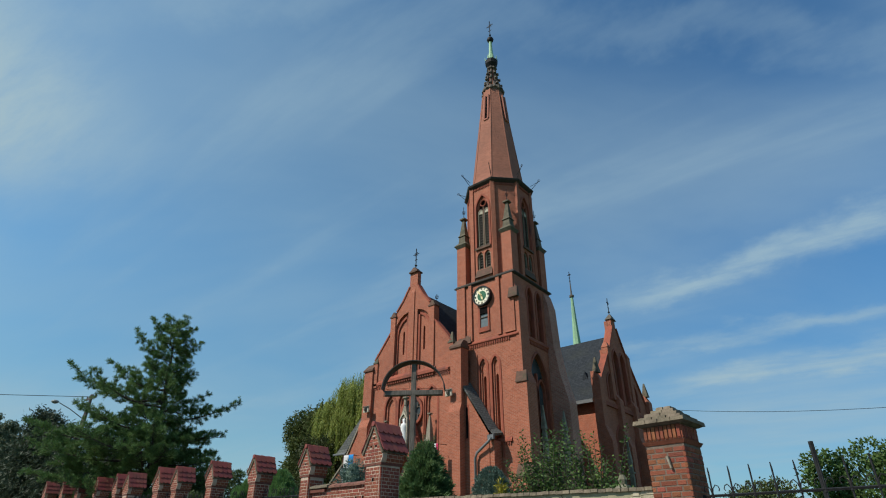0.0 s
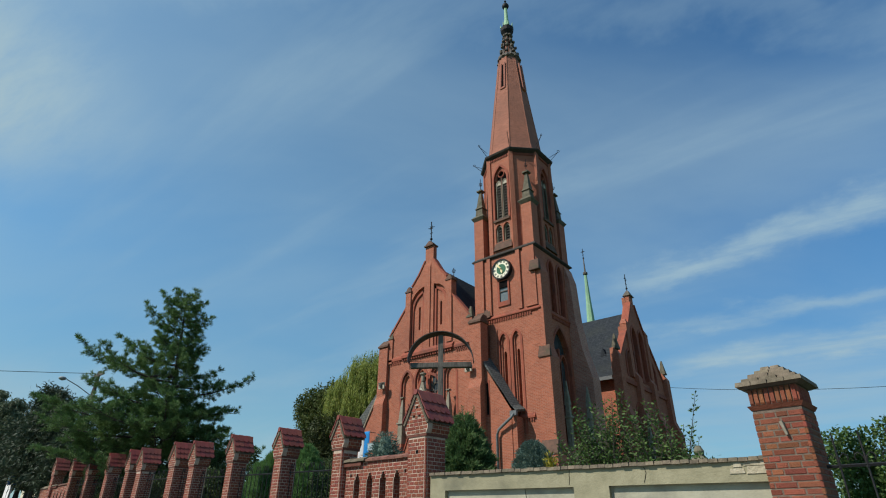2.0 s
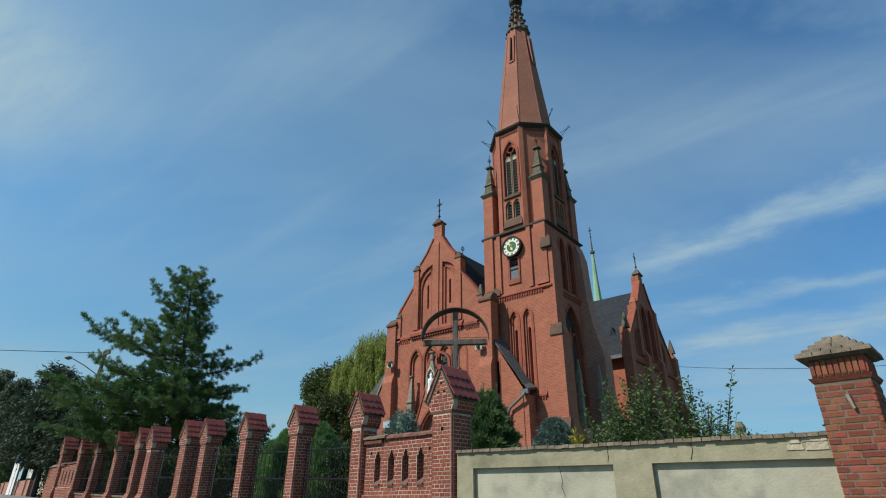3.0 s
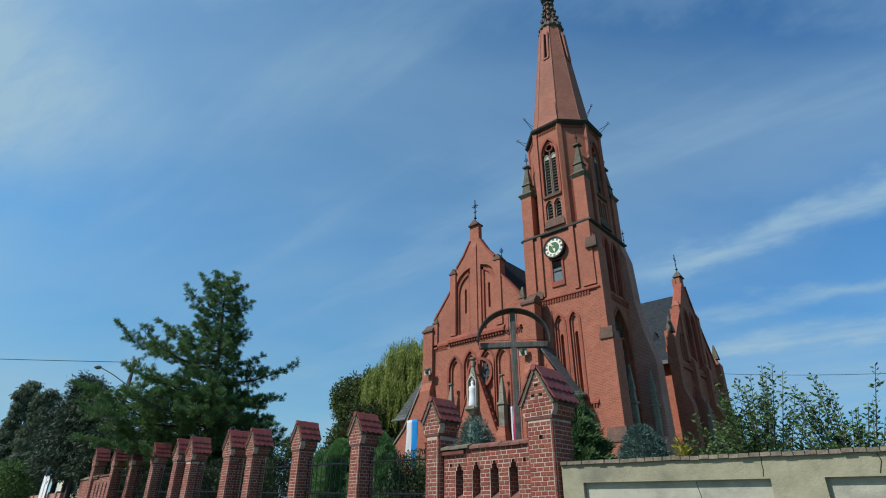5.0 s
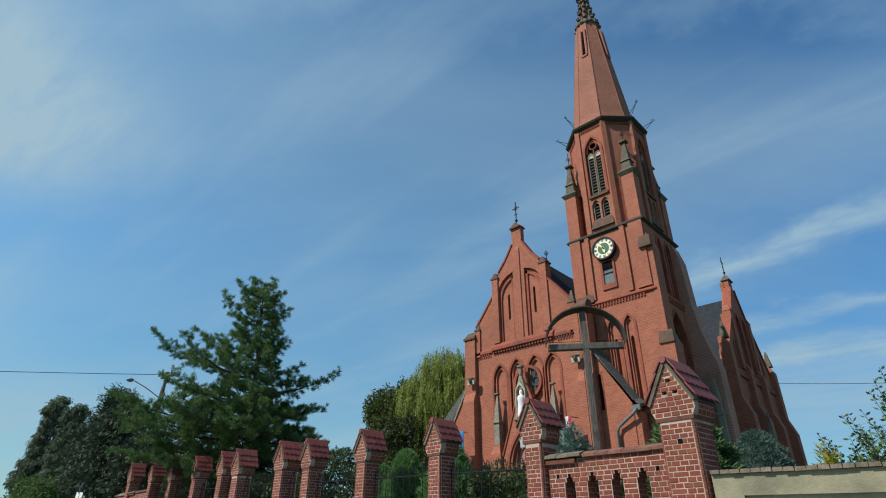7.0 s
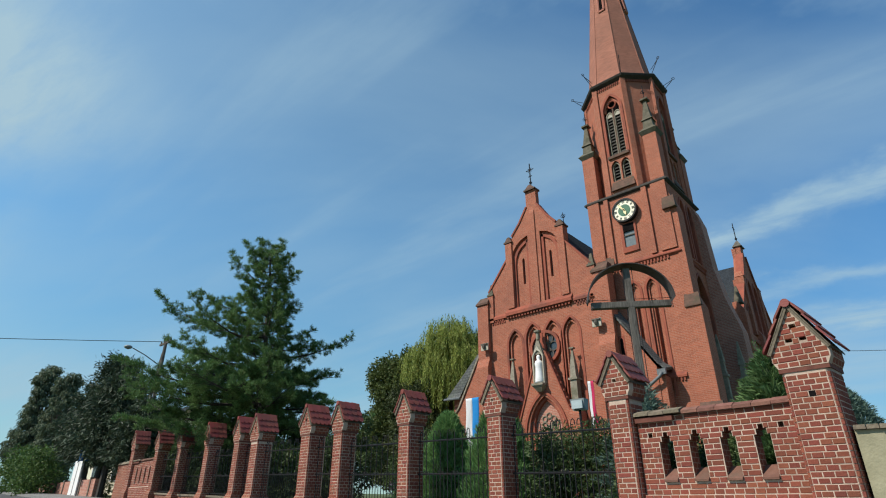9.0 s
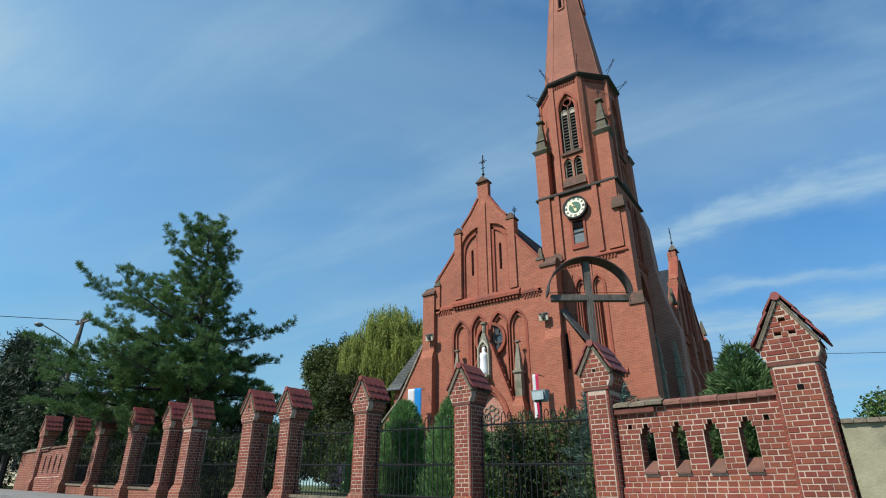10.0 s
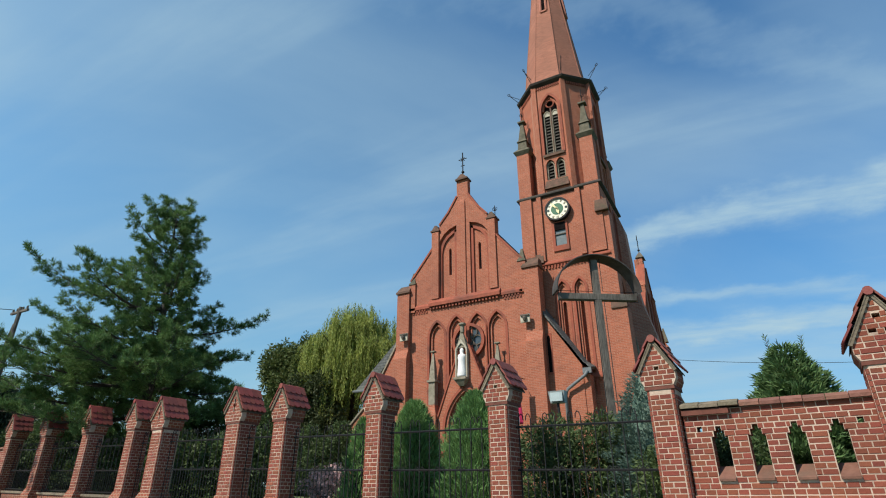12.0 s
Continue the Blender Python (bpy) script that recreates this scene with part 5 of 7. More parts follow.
TILE_MESH = roof_tile_mesh()
HOLE = {"square": [[(-0.035, 0.16), (0.035, 0.16), (0.035, 0.235), (-0.035, 0.235)]],
        "three": [[(-0.035, 0.42), (0.035, 0.42), (0.035, 0.5), (-0.035, 0.5)], [(-0.105, 0.24), (-0.035, 0.24), (-0.035, 0.32), (-0.105, 0.32)], [(0.035, 0.24), (0.105, 0.24), (0.105, 0.32), (0.035, 0.32)]],
        "cross": [[(-0.03, 0.1), (0.03, 0.1), (0.03, 0.25), (0.085, 0.25), (0.085, 0.32), (0.03, 0.32), (0.03, 0.46), (-0.03, 0.46), (-0.03, 0.32), (-0.085, 0.32), (-0.085, 0.25), (-0.03, 0.25)]]}


def gabled_pillar(u, w, collar, apex, depth, hole, pieces, label, fine=True):
    """A brick gate pillar with a saddle roof of tiles, its ridge square to the street."""
    base = foot(u)
    at = FENCE @ Matrix.Translation((u, 0, base))
    t = thing("brick_pillar", at, label, "pillar", "pillars of the brick fence")
    zc, za = collar - base, apex - base
    h = w / 2
    c = 0.05
    shaft = Shape(at)
    shaft.prism([(-h, c, 0), (-h + c, 0, 0), (h - c, 0, 0), (h, c, 0), (h, depth - c, 0), (h - c, depth, 0), (-h + c, depth, 0), (-h, depth - c, 0)], (0, 0, zc))
    shaft.part("shaft", MORTAR, t)
    pl = Shape(at).box(-h - 0.07, h + 0.07, -0.07, depth + 0.07, -0.3, 0.42)
    pl.slab((-h - 0.07, h + 0.07, -0.07, depth + 0.07, 0.42), (-h, h, 0, depth, 0.6))
    pl.part("plinth", FENCE_WALL, t)
    Shape(at).box(-h - 0.015, h + 0.015, -0.015, depth + 0.015, zc - 0.055, zc).part("collar", COLLAR, t, "dark brick collar")
    # gabled head
    e = 0.06
    hw = h + e
    eave = zc + 0.24
    rise = za - eave - 0.05
    head = [(-h - 0.01, zc), (h + 0.01, zc), (hw, zc + 0.1), (hw, eave), (0, eave + rise), (-hw, eave), (-hw, zc + 0.1)]
    holes = [[(p * (1.0 if w < 0.55 else 1.25), zc + 0.12 + q * (0.75 if hole == "square" else 0.95)) for p, q in loop] for loop in HOLE[hole]]
    o, al = at @ Vector((0, -0.02, 0)), at.to_3x3() @ Vector((1, 0, 0))
    Shape().plate(head, holes, o, al, 0.14).part("gable", MORTAR, t)
    Shape(at).prism([(x, 0.12, z) for x, z in head], (0, depth - 0.1, 0)).part("gable_body", FENCE_WALL, t)
    # bricks
    todo = []
    hz = 0.6

    sq = zc - 0.36
    peep = [[(-0.02, sq - 0.038), (0.06, sq - 0.038), (0.06, sq + 0.038), (-0.02, sq + 0.038)]] if hole == "three" else []

    def head_ends(z):
        if z > eave:
            q = hw * (1 - (z - eave) / rise) - 0.04
            return (-q, q)
        return (-hw + 0.005, hw - 0.005) if z > zc + 0.1 else (-h - 0.005, h + 0.005)
    front = courses(lambda z: (-h + c, h - c), hz, zc - 0.08, holes=peep)
    side = courses(lambda z: (c, depth - c), hz, zc - 0.08)
    face = courses(head_ends, zc + 0.01, za - 0.10, holes=holes)
    # near-black block flush with the shaft, the hole's shade put into its colour
    for loop in peep:
        Shape(at).box(-0.02, 0.06, -0.001, 0.02, sq - 0.038, sq + 0.038).part("peep_hole", DARK, t)
    m_front = at
    m_right = at @ Matrix.Translation((h, 0, 0)) @ Matrix.Rotation(math.pi / 2, 4, "Z")
    m_left = at @ Matrix.Translation((-h, depth, 0)) @ Matrix.Rotation(-math.pi / 2, 4, "Z")
    m_head = at @ Matrix.Translation((0, -0.02, 0))
    left = pieces
    for bricks, m in ((face, m_head), (front, m_front), (side, m_right), (side, m_left)):
        lay(bricks, m, t, BRICK_MESH, max(0, left))
        left -= len(bricks)
    # stepped corner rolls
    for sx in (-1, 1):
        s = Shape(at)
        k = 0
        z = hz
        while z < zc - 0.1:
            s.ring([(0.034, 0), (0.034, COURSE - 0.012)], (sx * (h - 0.036), 0.036, z), 8)
            z += COURSE
        s.part("corner_roll", BRICK_JOINED, t)
    # verge boards of mortar, tiles and ridge
    slope = math.atan2(rise, hw)
    run = math.hypot(rise, hw)
    for sx in (-1, 1):
        s = Shape().band([(sx * (hw + 0.015), eave - 0.035), (0, eave + rise + 0.01)], 0.05, o, al, -0.035, 0.02)
        s.part("verge", CAPSTONE, t)
        rows = 3
        n_t = max(3, round((depth + 0.16) / 0.15))
        tw = (depth + 0.16) / n_t
        tl = (run + 0.035) / rows
        sl = at @ Matrix.Translation((0, -0.06, eave + rise + 0.03)) @ (Matrix.Identity(4) if sx > 0 else Matrix.Diagonal((-1, 1, 1, 1)))
        for r in range(rows):
            for i in range(n_t):
                down = Matrix.Translation((0, tw * (i + 0.5), 0)) @ Matrix.Rotation(slope, 4, "Y") @ Matrix.Translation((tl * r * 0.98, 0, 0.030 + 0.002 * (rows - r) + random.uniform(0, 0.003))) @ Matrix.Rotation(-0.075, 4, "Y")
                ob = new("roof_tile", TILE_MESH)
                ob.parent = t
                ob.matrix_parent_inverse = at.inverted()
                ob.matrix_basis = sl @ down @ Matrix.Rotation(-math.pi / 2, 4, "Z") @ Matrix.Diagonal((tw * 0.985, tl * 1.2, 1, 1))
        Shape(at).prism([(0, -0.055, eave + rise + 0.01), (sx * (hw + 0.02), -0.055, eave - 0.035), (sx * (hw + 0.02), -0.055, eave - 0.01), (0, -0.055, eave + rise + 0.03)], (0, depth + 0.15, 0)).part("roof_boarding", STONE_DARK, t)
    rt = Shape(at)
    for i in range(3):
        y = -0.08 + i * (depth + 0.2) / 3
        rt.tube([(0, y, eave + rise + 0.035), (0, y + (depth + 0.2) / 3 + 0.01, eave + rise + 0.03)], [0.062, 0.054], 10)
    rt.part("ridge_tile", TILE, t)
    return t


PILLARS = [
    (0.28, 0.59, 3.42, 4.33, 0.62, "three", 300, "big brick pillar with tiled saddle roof"),
    (-2.57, 0.41, 3.38, 4.12, 0.50, "square", 300, "brick pillar with red tiled saddle roof"),
    (-5.39, 0.41, 3.40, 4.13, 0.50, "square", 300, "brick pillar with red tiled saddle roof"),
    (-8.27, 0.42, 3.48, 4.23, 0.50, "square", 250, "brick pillar with red tiled saddle roof"),
    (-11.12, 0.44, 3.54, 4.30, 0.50, "square", 0, "brick pillar with red tiled saddle roof"),
    (-12.84, 0.53, 3.60, 4.42, 0.56, "cross", 0, "stout brick gate pillar with tiled roof"),
    (-16.18, 0.53, 3.67, 4.50, 0.56, "cross", 0, "stout brick gate pillar with tiled roof"),
    (-17.58, 0.44, 3.74, 4.54, 0.50, "square", 0, "brick pillar with red tiled saddle roof"),
    (-20.25, 0.44, 3.80, 4.60, 0.50, "square", 0, "brick pillar under the pine branches"),
    (-23.25, 0.44, 3.88, 4.66, 0.50, "square", 0, "brick pillar under the pine branches"),
    (-26.12, 0.44, 3.98, 4.79, 0.50, "square", 0, "brick pillar with red tiled saddle roof"),
    (-29.80, 0.52, 4.20, 5.08, 0.54, "square", 0, "brick pillar ending the fence"),
]
for row in PILLARS:
    gabled_pillar(*row)


def pierced_wall(u0, u1, top, pieces, label):
    """The low brick wall with four stepped slits and a weathered coping."""
    um = (u0 + u1) / 2
    base = foot(um)
    at = FENCE @ Matrix.Translation((um, 0.14, base))
    t = thing("pierced_wall", at, label, "wall")
    h, zt = (u1 - u0) / 2, top - base - 0.12
    n_l, sp = 4, (u1 - u0) * 0.2005
    slits = []
    z_b, z_s, z_t = zt - 0.79, zt - 0.38, zt - 0.24
    for i in range(n_l):
        c = (i - 1.5) * sp - 0.02
        slits.append([(c - 0.108, z_b - 0.18), (c + 0.108, z_b - 0.18), (c + 0.108, z_s), (c + 0.07, z_s), (c + 0.07, z_s + 0.077), (c + 0.035, z_s + 0.077), (c + 0.035, z_t), (c - 0.035, z_t), (c - 0.035, z_s + 0.077), (c - 0.07, z_s + 0.077), (c - 0.07, z_s), (c - 0.108, z_s)])
    for c in (-h + 0.2, h - 0.22):
        slits.append([(c - 0.035, z_t - 0.07), (c + 0.035, z_t - 0.07), (c + 0.035, z_t + 0.005), (c - 0.035, z_t + 0.005)])
    o, al = at @ Vector((0, 0, 0)), at.to_3x3() @ Vector((1, 0, 0))
    Shape().plate([(-h, -0.3), (h, -0.3), (h, zt), (-h, zt)], slits, o, al, 0.012).part("mortar_bed", MORTAR, t)
    Shape().plate([(-h, -0.3), (h, -0.3), (h, zt), (-h, zt)], slits, at @ Vector((0, 0.012, 0)), al, 0.25).part("core", FENCE_WALL, t)
    low = zt - 0.98
    Shape(at).box(-h, h, -0.05, 0.3, -0.3, low - 0.17).part("footing", MORTAR, t)
    for i in range(n_l):
        c = (i - 1.5) * sp - 0.02
        s = Shape(at).prism([(c - 0.106, -0.045, z_b - 0.178), (c - 0.106, -0.045, z_b - 0.15), (c - 0.106, 0.2, z_b + 0.02), (c - 0.106, 0.2, z_b - 0.178)], (0.212, 0, 0))
        s.part("slit_sill", COPING, t, "sloping red brick sill")

    upper = courses(lambda q: (-h, h), low - 0.165, zt - 0.02, holes=slits)
    lay(upper, at, t, BRICK_MESH, pieces)
    lay(courses(lambda q: (-h, h), 0.0, low - 0.19), at @ Matrix.Translation((0, -0.05, 0)), t, BRICK_MESH, 0)
    k = int((u1 - u0) / 0.26)
    for i in range(k):
        a, b = -h + i * 2 * h / k, -h + (i + 1) * 2 * h / k - 0.008
        lift = random.uniform(-0.008, 0.008) + (0.02 if i < k * 0.27 else 0)
        y0 = -0.1 if i < k * 0.27 else -0.06
        ob = Shape(at).slab((a, b, y0, 0.34, zt + lift), (a, b, y0, 0.34, zt + 0.045 + lift)).slab((a, b, y0, 0.34, zt + 0.045 + lift), (a, b, 0.06, 0.2, zt + 0.10 + lift))
        ob.part("coping_tile", CAPSTONE if i < k * 0.27 else COPING, t)
    cp = Shape(at).box(-h, -h + 2 * h * 0.27, -0.07, 0.28, zt - 0.075, zt)
    cp.part("coping_course", COLLAR, t)
    return t


pierced_wall(-2.34, 0.01, 3.12, 300, "low brick wall pierced by four slits")
pierced_wall(-29.53, -26.35, 3.72, 0, "low brick wall pierced by slits beside the pine")


def side_wall():
    """The short return at the fence's far end."""
    u = -31.6
    at = FENCE @ Matrix.Translation((u, 0.2, foot(u)))
    t = thing("end_wall", at, "low brick return wall at the fence end", "wall")
    Shape(at).box(-1.0, 1.9, 0, 0.3, -0.3, 1.75).part("core", FENCE_WALL, t)
    Shape(at).slab((-1.05, 1.9, -0.06, 0.36, 1.75), (-1.05, 1.9, 0.1, 0.2, 1.9)).part("coping", CAPSTONE, t)


side_wall()


def iron_panel(u0, u1, low, high, label, d=0.3, gate=False, plinth=0.42):
    um = (u0 + u1) / 2
    base = foot(um)
    rise = foot(u1) - foot(u0)
    at = FENCE @ Matrix.Translation((um, d, base))
    kind = "gate" if gate else "railing"
    t = thing("iron_" + kind, at, label, kind, "iron panels of the fence")
    h = (u1 - u0) / 2

    def up(x, z):
        return (x, 0, z + rise * x / (2 * h))
    for z in (low, high * 0.62, high):
        s = Shape(at).tube([up(-h, z), up(h, z)], 0.02, 4)
        s.part("rail", IRON, t)
    n_b = max(3, round((u1 - u0) / 0.115))
    tall = high + (0.26 if not gate else 0.34) - low
    mid = high * 0.62 + 0.12 - low
    s = Shape().tube([(0, 0, 0.0), (0, 0, tall - 0.06), (0.02, 0, tall), (0.055, 0, tall + 0.02), (0.085, 0, tall - 0.02), (0.09, 0, tall - 0.09)], 0.0105, 5)
    bar = s.mesh("bar", IRON)
    s = Shape().tube([(0, 0, 0.0), (0, 0, mid - 0.1), (0.02, 0, mid - 0.03), (0.055, 0, mid), (0.09, 0, mid - 0.03), (0.11, 0, mid - 0.1)], 0.009, 5)
    short = s.mesh("short_bar", IRON)
    for i in range(n_b):
        x = -h + (i + 0.5) * 2 * h / n_b
        ob = new("short_bar" if i % 2 else "bar", short if i % 2 else bar)
        ob.parent = t
        ob.matrix_parent_inverse = at.inverted()
        ob.matrix_basis = at @ Matrix.Translation(up(x, low - 0.06)) @ Matrix.Diagonal((1 if i % 4 < 2 else -1, 1, 1, 1))
    if plinth:
        s = Shape(at).add([(*up(-h, -0.3)[:1], -0.1, up(-h, -0.3)[2]), (h, -0.1, up(h, -0.3)[2]), (h, 0.15, up(h, -0.3)[2]), (-h, 0.15, up(-h, -0.3)[2]),
                           (-h, -0.1, up(-h, plinth)[2]), (h, -0.1, up(h, plinth)[2]), (h, 0.15, up(h, plinth)[2]), (-h, 0.15, up(-h, plinth)[2])],
                          [(0, 1, 5, 4), (1, 2, 6, 5), (2, 3, 7, 6), (3, 0, 4, 7), (4, 5, 6, 7), (3, 2, 1, 0)])
        s.part("plinth_wall", FENCE_WALL, t, "low weathered brick plinth")
        s = Shape(at).add([(-h, -0.14, up(-h, plinth)[2] + 0.003), (h, -0.14, up(h, plinth)[2] + 0.003), (h, 0.19, up(h, plinth)[2] + 0.003), (-h, 0.19, up(-h, plinth)[2] + 0.003),
                           (-h, -0.14, up(-h, plinth)[2] + 0.07), (h, -0.14, up(h, plinth)[2] + 0.07), (h, 0.19, up(h, plinth)[2] + 0.07), (-h, 0.19, up(-h, plinth)[2] + 0.07)],
                          [(0, 1, 5, 4), (1, 2, 6, 5), (2, 3, 7, 6), (3, 0, 4, 7), (4, 5, 6, 7), (3, 2, 1, 0)])
        s.part("plinth_cap", CAPSTONE, t)
    return t


for i in range(1, len(PILLARS) - 2):
    a, b = PILLARS[i + 1], PILLARS[i]
    gate = i in (4, 5, 6)
    iron_panel(a[0] + a[1] / 2, b[0] - b[1] / 2, 0.55 if not gate else 0.15, 1.86 if not gate else 1.9, "black wrought iron gate between pillars" if gate else "black wrought iron railing with hooked bars", gate=gate, plinth=0 if gate else 0.42)


# ---- rendered wall and the old pier ----
def rendered_wall():
    u0, u1 = 0.60, 6.82
    um = (u0 + u1) / 2
    base = foot(um)
    at = FENCE @ Matrix.Translation((um, 0.44, base)) @ Matrix.Rotation(math.atan(0.11), 4, "Z")
    t = thing("rendered_wall", at, "stained cement rendered wall with recessed panels", "wall")
    h = (u1 - u0) / 2
    za, zb = 2.575 - base, 2.51 - base

    def top(x):
        return za + (zb - za) * (x + h) / (2 * h)
    spans = [(0.86 - um, 3.78 - um), (4.27 - um, h + 0.0)]
    o, al = at @ Vector((0, 0, 0)), at.to_3x3() @ Vector((1, 0, 0))
    holes = [[(a + 0.12, 0.35), (b - 0.02, 0.35), (b - 0.02, top(b) - 0.28), (a + 0.12, top(a) - 0.28)] for a, b in spans]
    Shape().plate([(-h, -0.3), (h, -0.3), (h, top(h)), (-h, top(-h))], holes, o, al, 0.09).part("frame", PLASTER, t)
    Shape(at).add([(-h, 0.085, -0.3), (h, 0.085, -0.3), (h, 0.28, -0.3), (-h, 0.28, -0.3), (-h, 0.085, top(-h) - 0.02), (h, 0.085, top(h) - 0.02), (h, 0.28, top(h) - 0.02), (-h, 0.28, top(-h) - 0.02)],
                  [(0, 1, 5, 4), (1, 2, 6, 5), (2, 3, 7, 6), (3, 0, 4, 7), (4, 5, 6, 7), (3, 2, 1, 0)]).part("panel", PLASTER_PALE, t, "pale cement panel with damp stains")
    k = 46
    for i in range(k):
        a, b = -h + i * 2 * h / k, -h + (i + 1) * 2 * h / k - 0.006
        z = top((a + b) / 2) + random.uniform(-0.008, 0.006)
        dy = random.uniform(-0.012, 0.012)
        Shape(at).slab((a, b, -0.05 + dy, 0.32, z), (a + 0.004, b - 0.004, -0.04 + dy, 0.31, z + 0.055)).part("coping_brick", CAPSTONE, t)
    # a patch where the render has fallen off, and the cracks
    pale = material("bare lime stone", ((0.34, 0.30, 0.20), (0.48, 0.43, 0.31)), 7.0, bump=0.8, bump_scale=30)
    for a, w, z, hh in ((h - 0.56, 0.21, 0.16, 0.07), (h - 0.33, 0.27, 0.17, 0.1), (h - 0.5, 0.12, 0.075, 0.06), (h - 0.36, 0.3, 0.06, 0.085)):
        Shape(at).slab((a, a + w, -0.012, 0.02, top(h) - z), (a + 0.02, a + w - 0.01, -0.008, 0.02, top(h) - z + hh)).part("bare_stone", pale, t)
    random.seed(5)
    for x0, z1, z0 in ((-0.95, top(0) - 0.28, top(0) - 1.0), (1.3, top(1) - 0.02, top(1) - 0.28), (0.0, top(0), top(0) - 0.3)):
        x, z, pts = x0, z1, []
        while z > z0:
            pts.append((x, 0.083 if z1 < top(0) - 0.1 else -0.003, z))
            x += random.uniform(-0.03, 0.03)
            z -= random.uniform(0.04, 0.09)
        Shape(at).tube(pts, 0.0045, 4).part("crack", DARK, t)


def old_pier():
    u0, u1 = 6.83, 7.47
    um = (u0 + u1) / 2
    base = foot(um)
    at = FENCE @ Matrix.Translation((um, 0.37, base))
    t = thing("old_brick_pier", at, "weathered brick gate pier with stepped cap", "pillar")
    h, dp = (u1 - u0) / 2, 0.66
    zc = 3.14 - base
    Shape(at).box(-h + 0.012, h - 0.012, 0.012, dp - 0.012, -0.3, zc + 0.4).part("core", MORTAR_DARK, t)
    m_r = at @ Matrix.Translation((h - 0.012, 0, 0)) @ Matrix.Rotation(math.pi / 2, 4, "Z")
    m_l = at @ Matrix.Translation((-h + 0.012, dp, 0)) @ Matrix.Rotation(-math.pi / 2, 4, "Z")
    left = 300
    for m, w in ((at @ Matrix.Translation((0, 0.012, 0)), (-h, h)), (m_r, (0.0, dp)), (m_l, (0.0, dp))):
        b = courses(lambda z, w=w: w, 0.1, zc - 0.02, course=0.0815, unit=0.15, joint=0.012, wide=0.45)
        b.reverse()
        lay(b, m, t, BRICK_MESH_RED, max(0, left))
        left -= len(b)
    Shape(at).slab((-h, h, 0, dp, zc - 0.02), (-h - 0.035, h + 0.035, -0.035, dp + 0.035, zc + 0.04)).part("roll_course", BRICK_RED, t)
    for k in range(9):
        x = -h + 0.01 + k * (2 * h - 0.02) / 9
        w = (2 * h - 0.02) / 9 - 0.014
        for m in (at, m_r):
            q = m @ Matrix.Translation((x + (h if m is m_r else 0), -0.012, zc + 0.055)) @ Matrix.Diagonal((w, 0.12, 0.215, 1))
            ob = new("brick", BRICK_MESH_RED)
            ob.parent = t
            ob.matrix_parent_inverse = at.inverted()
            ob.matrix_basis = q
    z = zc + 0.28
    Shape(at).slab((-h - 0.02, h + 0.02, -0.02, dp + 0.02, z), (-h - 0.09, h + 0.09, -0.09, dp + 0.09, z + 0.035)).part("cap_bed", STONE_DARK, t)
    z += 0.03
    out = 0.11
    for k in range(6):
        n_c = max(2, int((2 * (h + out)) / 0.2))
        s_x = h + out
        s_y0, s_y1 = -out, dp + out
        if s_x < 0.05 or s_y1 - s_y0 < 0.08:
            break
        for i in range(n_c):
            a = -s_x + i * 2 * s_x / n_c
            b = a + 2 * s_x / n_c - 0.006
            j = random.uniform(-0.012, 0.012)
            Shape(at).slab((a, b, s_y0 + j, s_y1 + j, z), (a + 0.006, b - 0.006, s_y0 + j + 0.02, s_y1 + j - 0.02, z + 0.062 + random.uniform(-0.006, 0.006))).part("cap_brick", CAPSTONE, t)
        z += 0.06
        out -= 0.076
    Shape(at).tube([(0.02, -0.02, zc - 0.2), (0.06, -0.03, zc - 0.38)], [0.03, 0.02], 5).part("gate_hook", STONE, t)


rendered_wall()
old_pier()


def scroll_railing(u0, u1):
    um = (u0 + u1) / 2
    base = foot(um)
    at = FENCE @ Matrix.Translation((um, 0.62, base))
    t = thing("iron_railing", at, "black iron railing with curled spear tops", "railing", "iron panels of the fence")
    h = (u1 - u0) / 2
    zt = 2.36 - base
    for z in (0.4, zt):
        Shape(at).tube([(-h, 0, z), (h, 0, z)], 0.022, 4).part("rail", IRON, t)
    s = Shape()
    s.tube([(0, 0, 0), (0, 0, zt + 0.3), (0.0, -0.01, zt + 0.38)], [0.013, 0.013, 0.008], 5)
    bar = s.mesh("bar", IRON)
    c = Shape()
    for sx in (-1, 1):
        c.tube([(0, 0, 0), (sx * 0.02, 0, 0.1), (sx * 0.06, 0, 0.15), (sx * 0.1, 0, 0.13), (sx * 0.115, 0, 0.09), (sx * 0.1, 0, 0.06)], 0.008, 5)
    c.tube([(0, 0, -0.03), (0, 0, 0.05)], [0.022, 0.016], 6)
    curl = c.mesh("scroll", IRON)
    n_b = int((u1 - u0) / 0.29)
    for i in range(n_b):
        x = -h + (i + 0.5) * 2 * h / n_b
        for me, z in ((bar, 0.02), (curl, zt)):
            ob = new(me.name.split(".")[0], me)
            ob.parent = t
            ob.matrix_parent_inverse = at.inverted()
            ob.matrix_basis = at @ Matrix.Translation((x, 0, z))
    Shape(at).tube([(-h + 0.62 * 2.6, 0.02, 0), (-h + 0.62 * 2.6, 0.02, zt + 0.62)], 0.035, 6).part("post", IRON, t)
    Shape(at).box(-h, h, -0.1, 0.12, -0.3, 0.35).part("plinth_wall", PLASTER, t)


scroll_railing(7.5, 17.0)

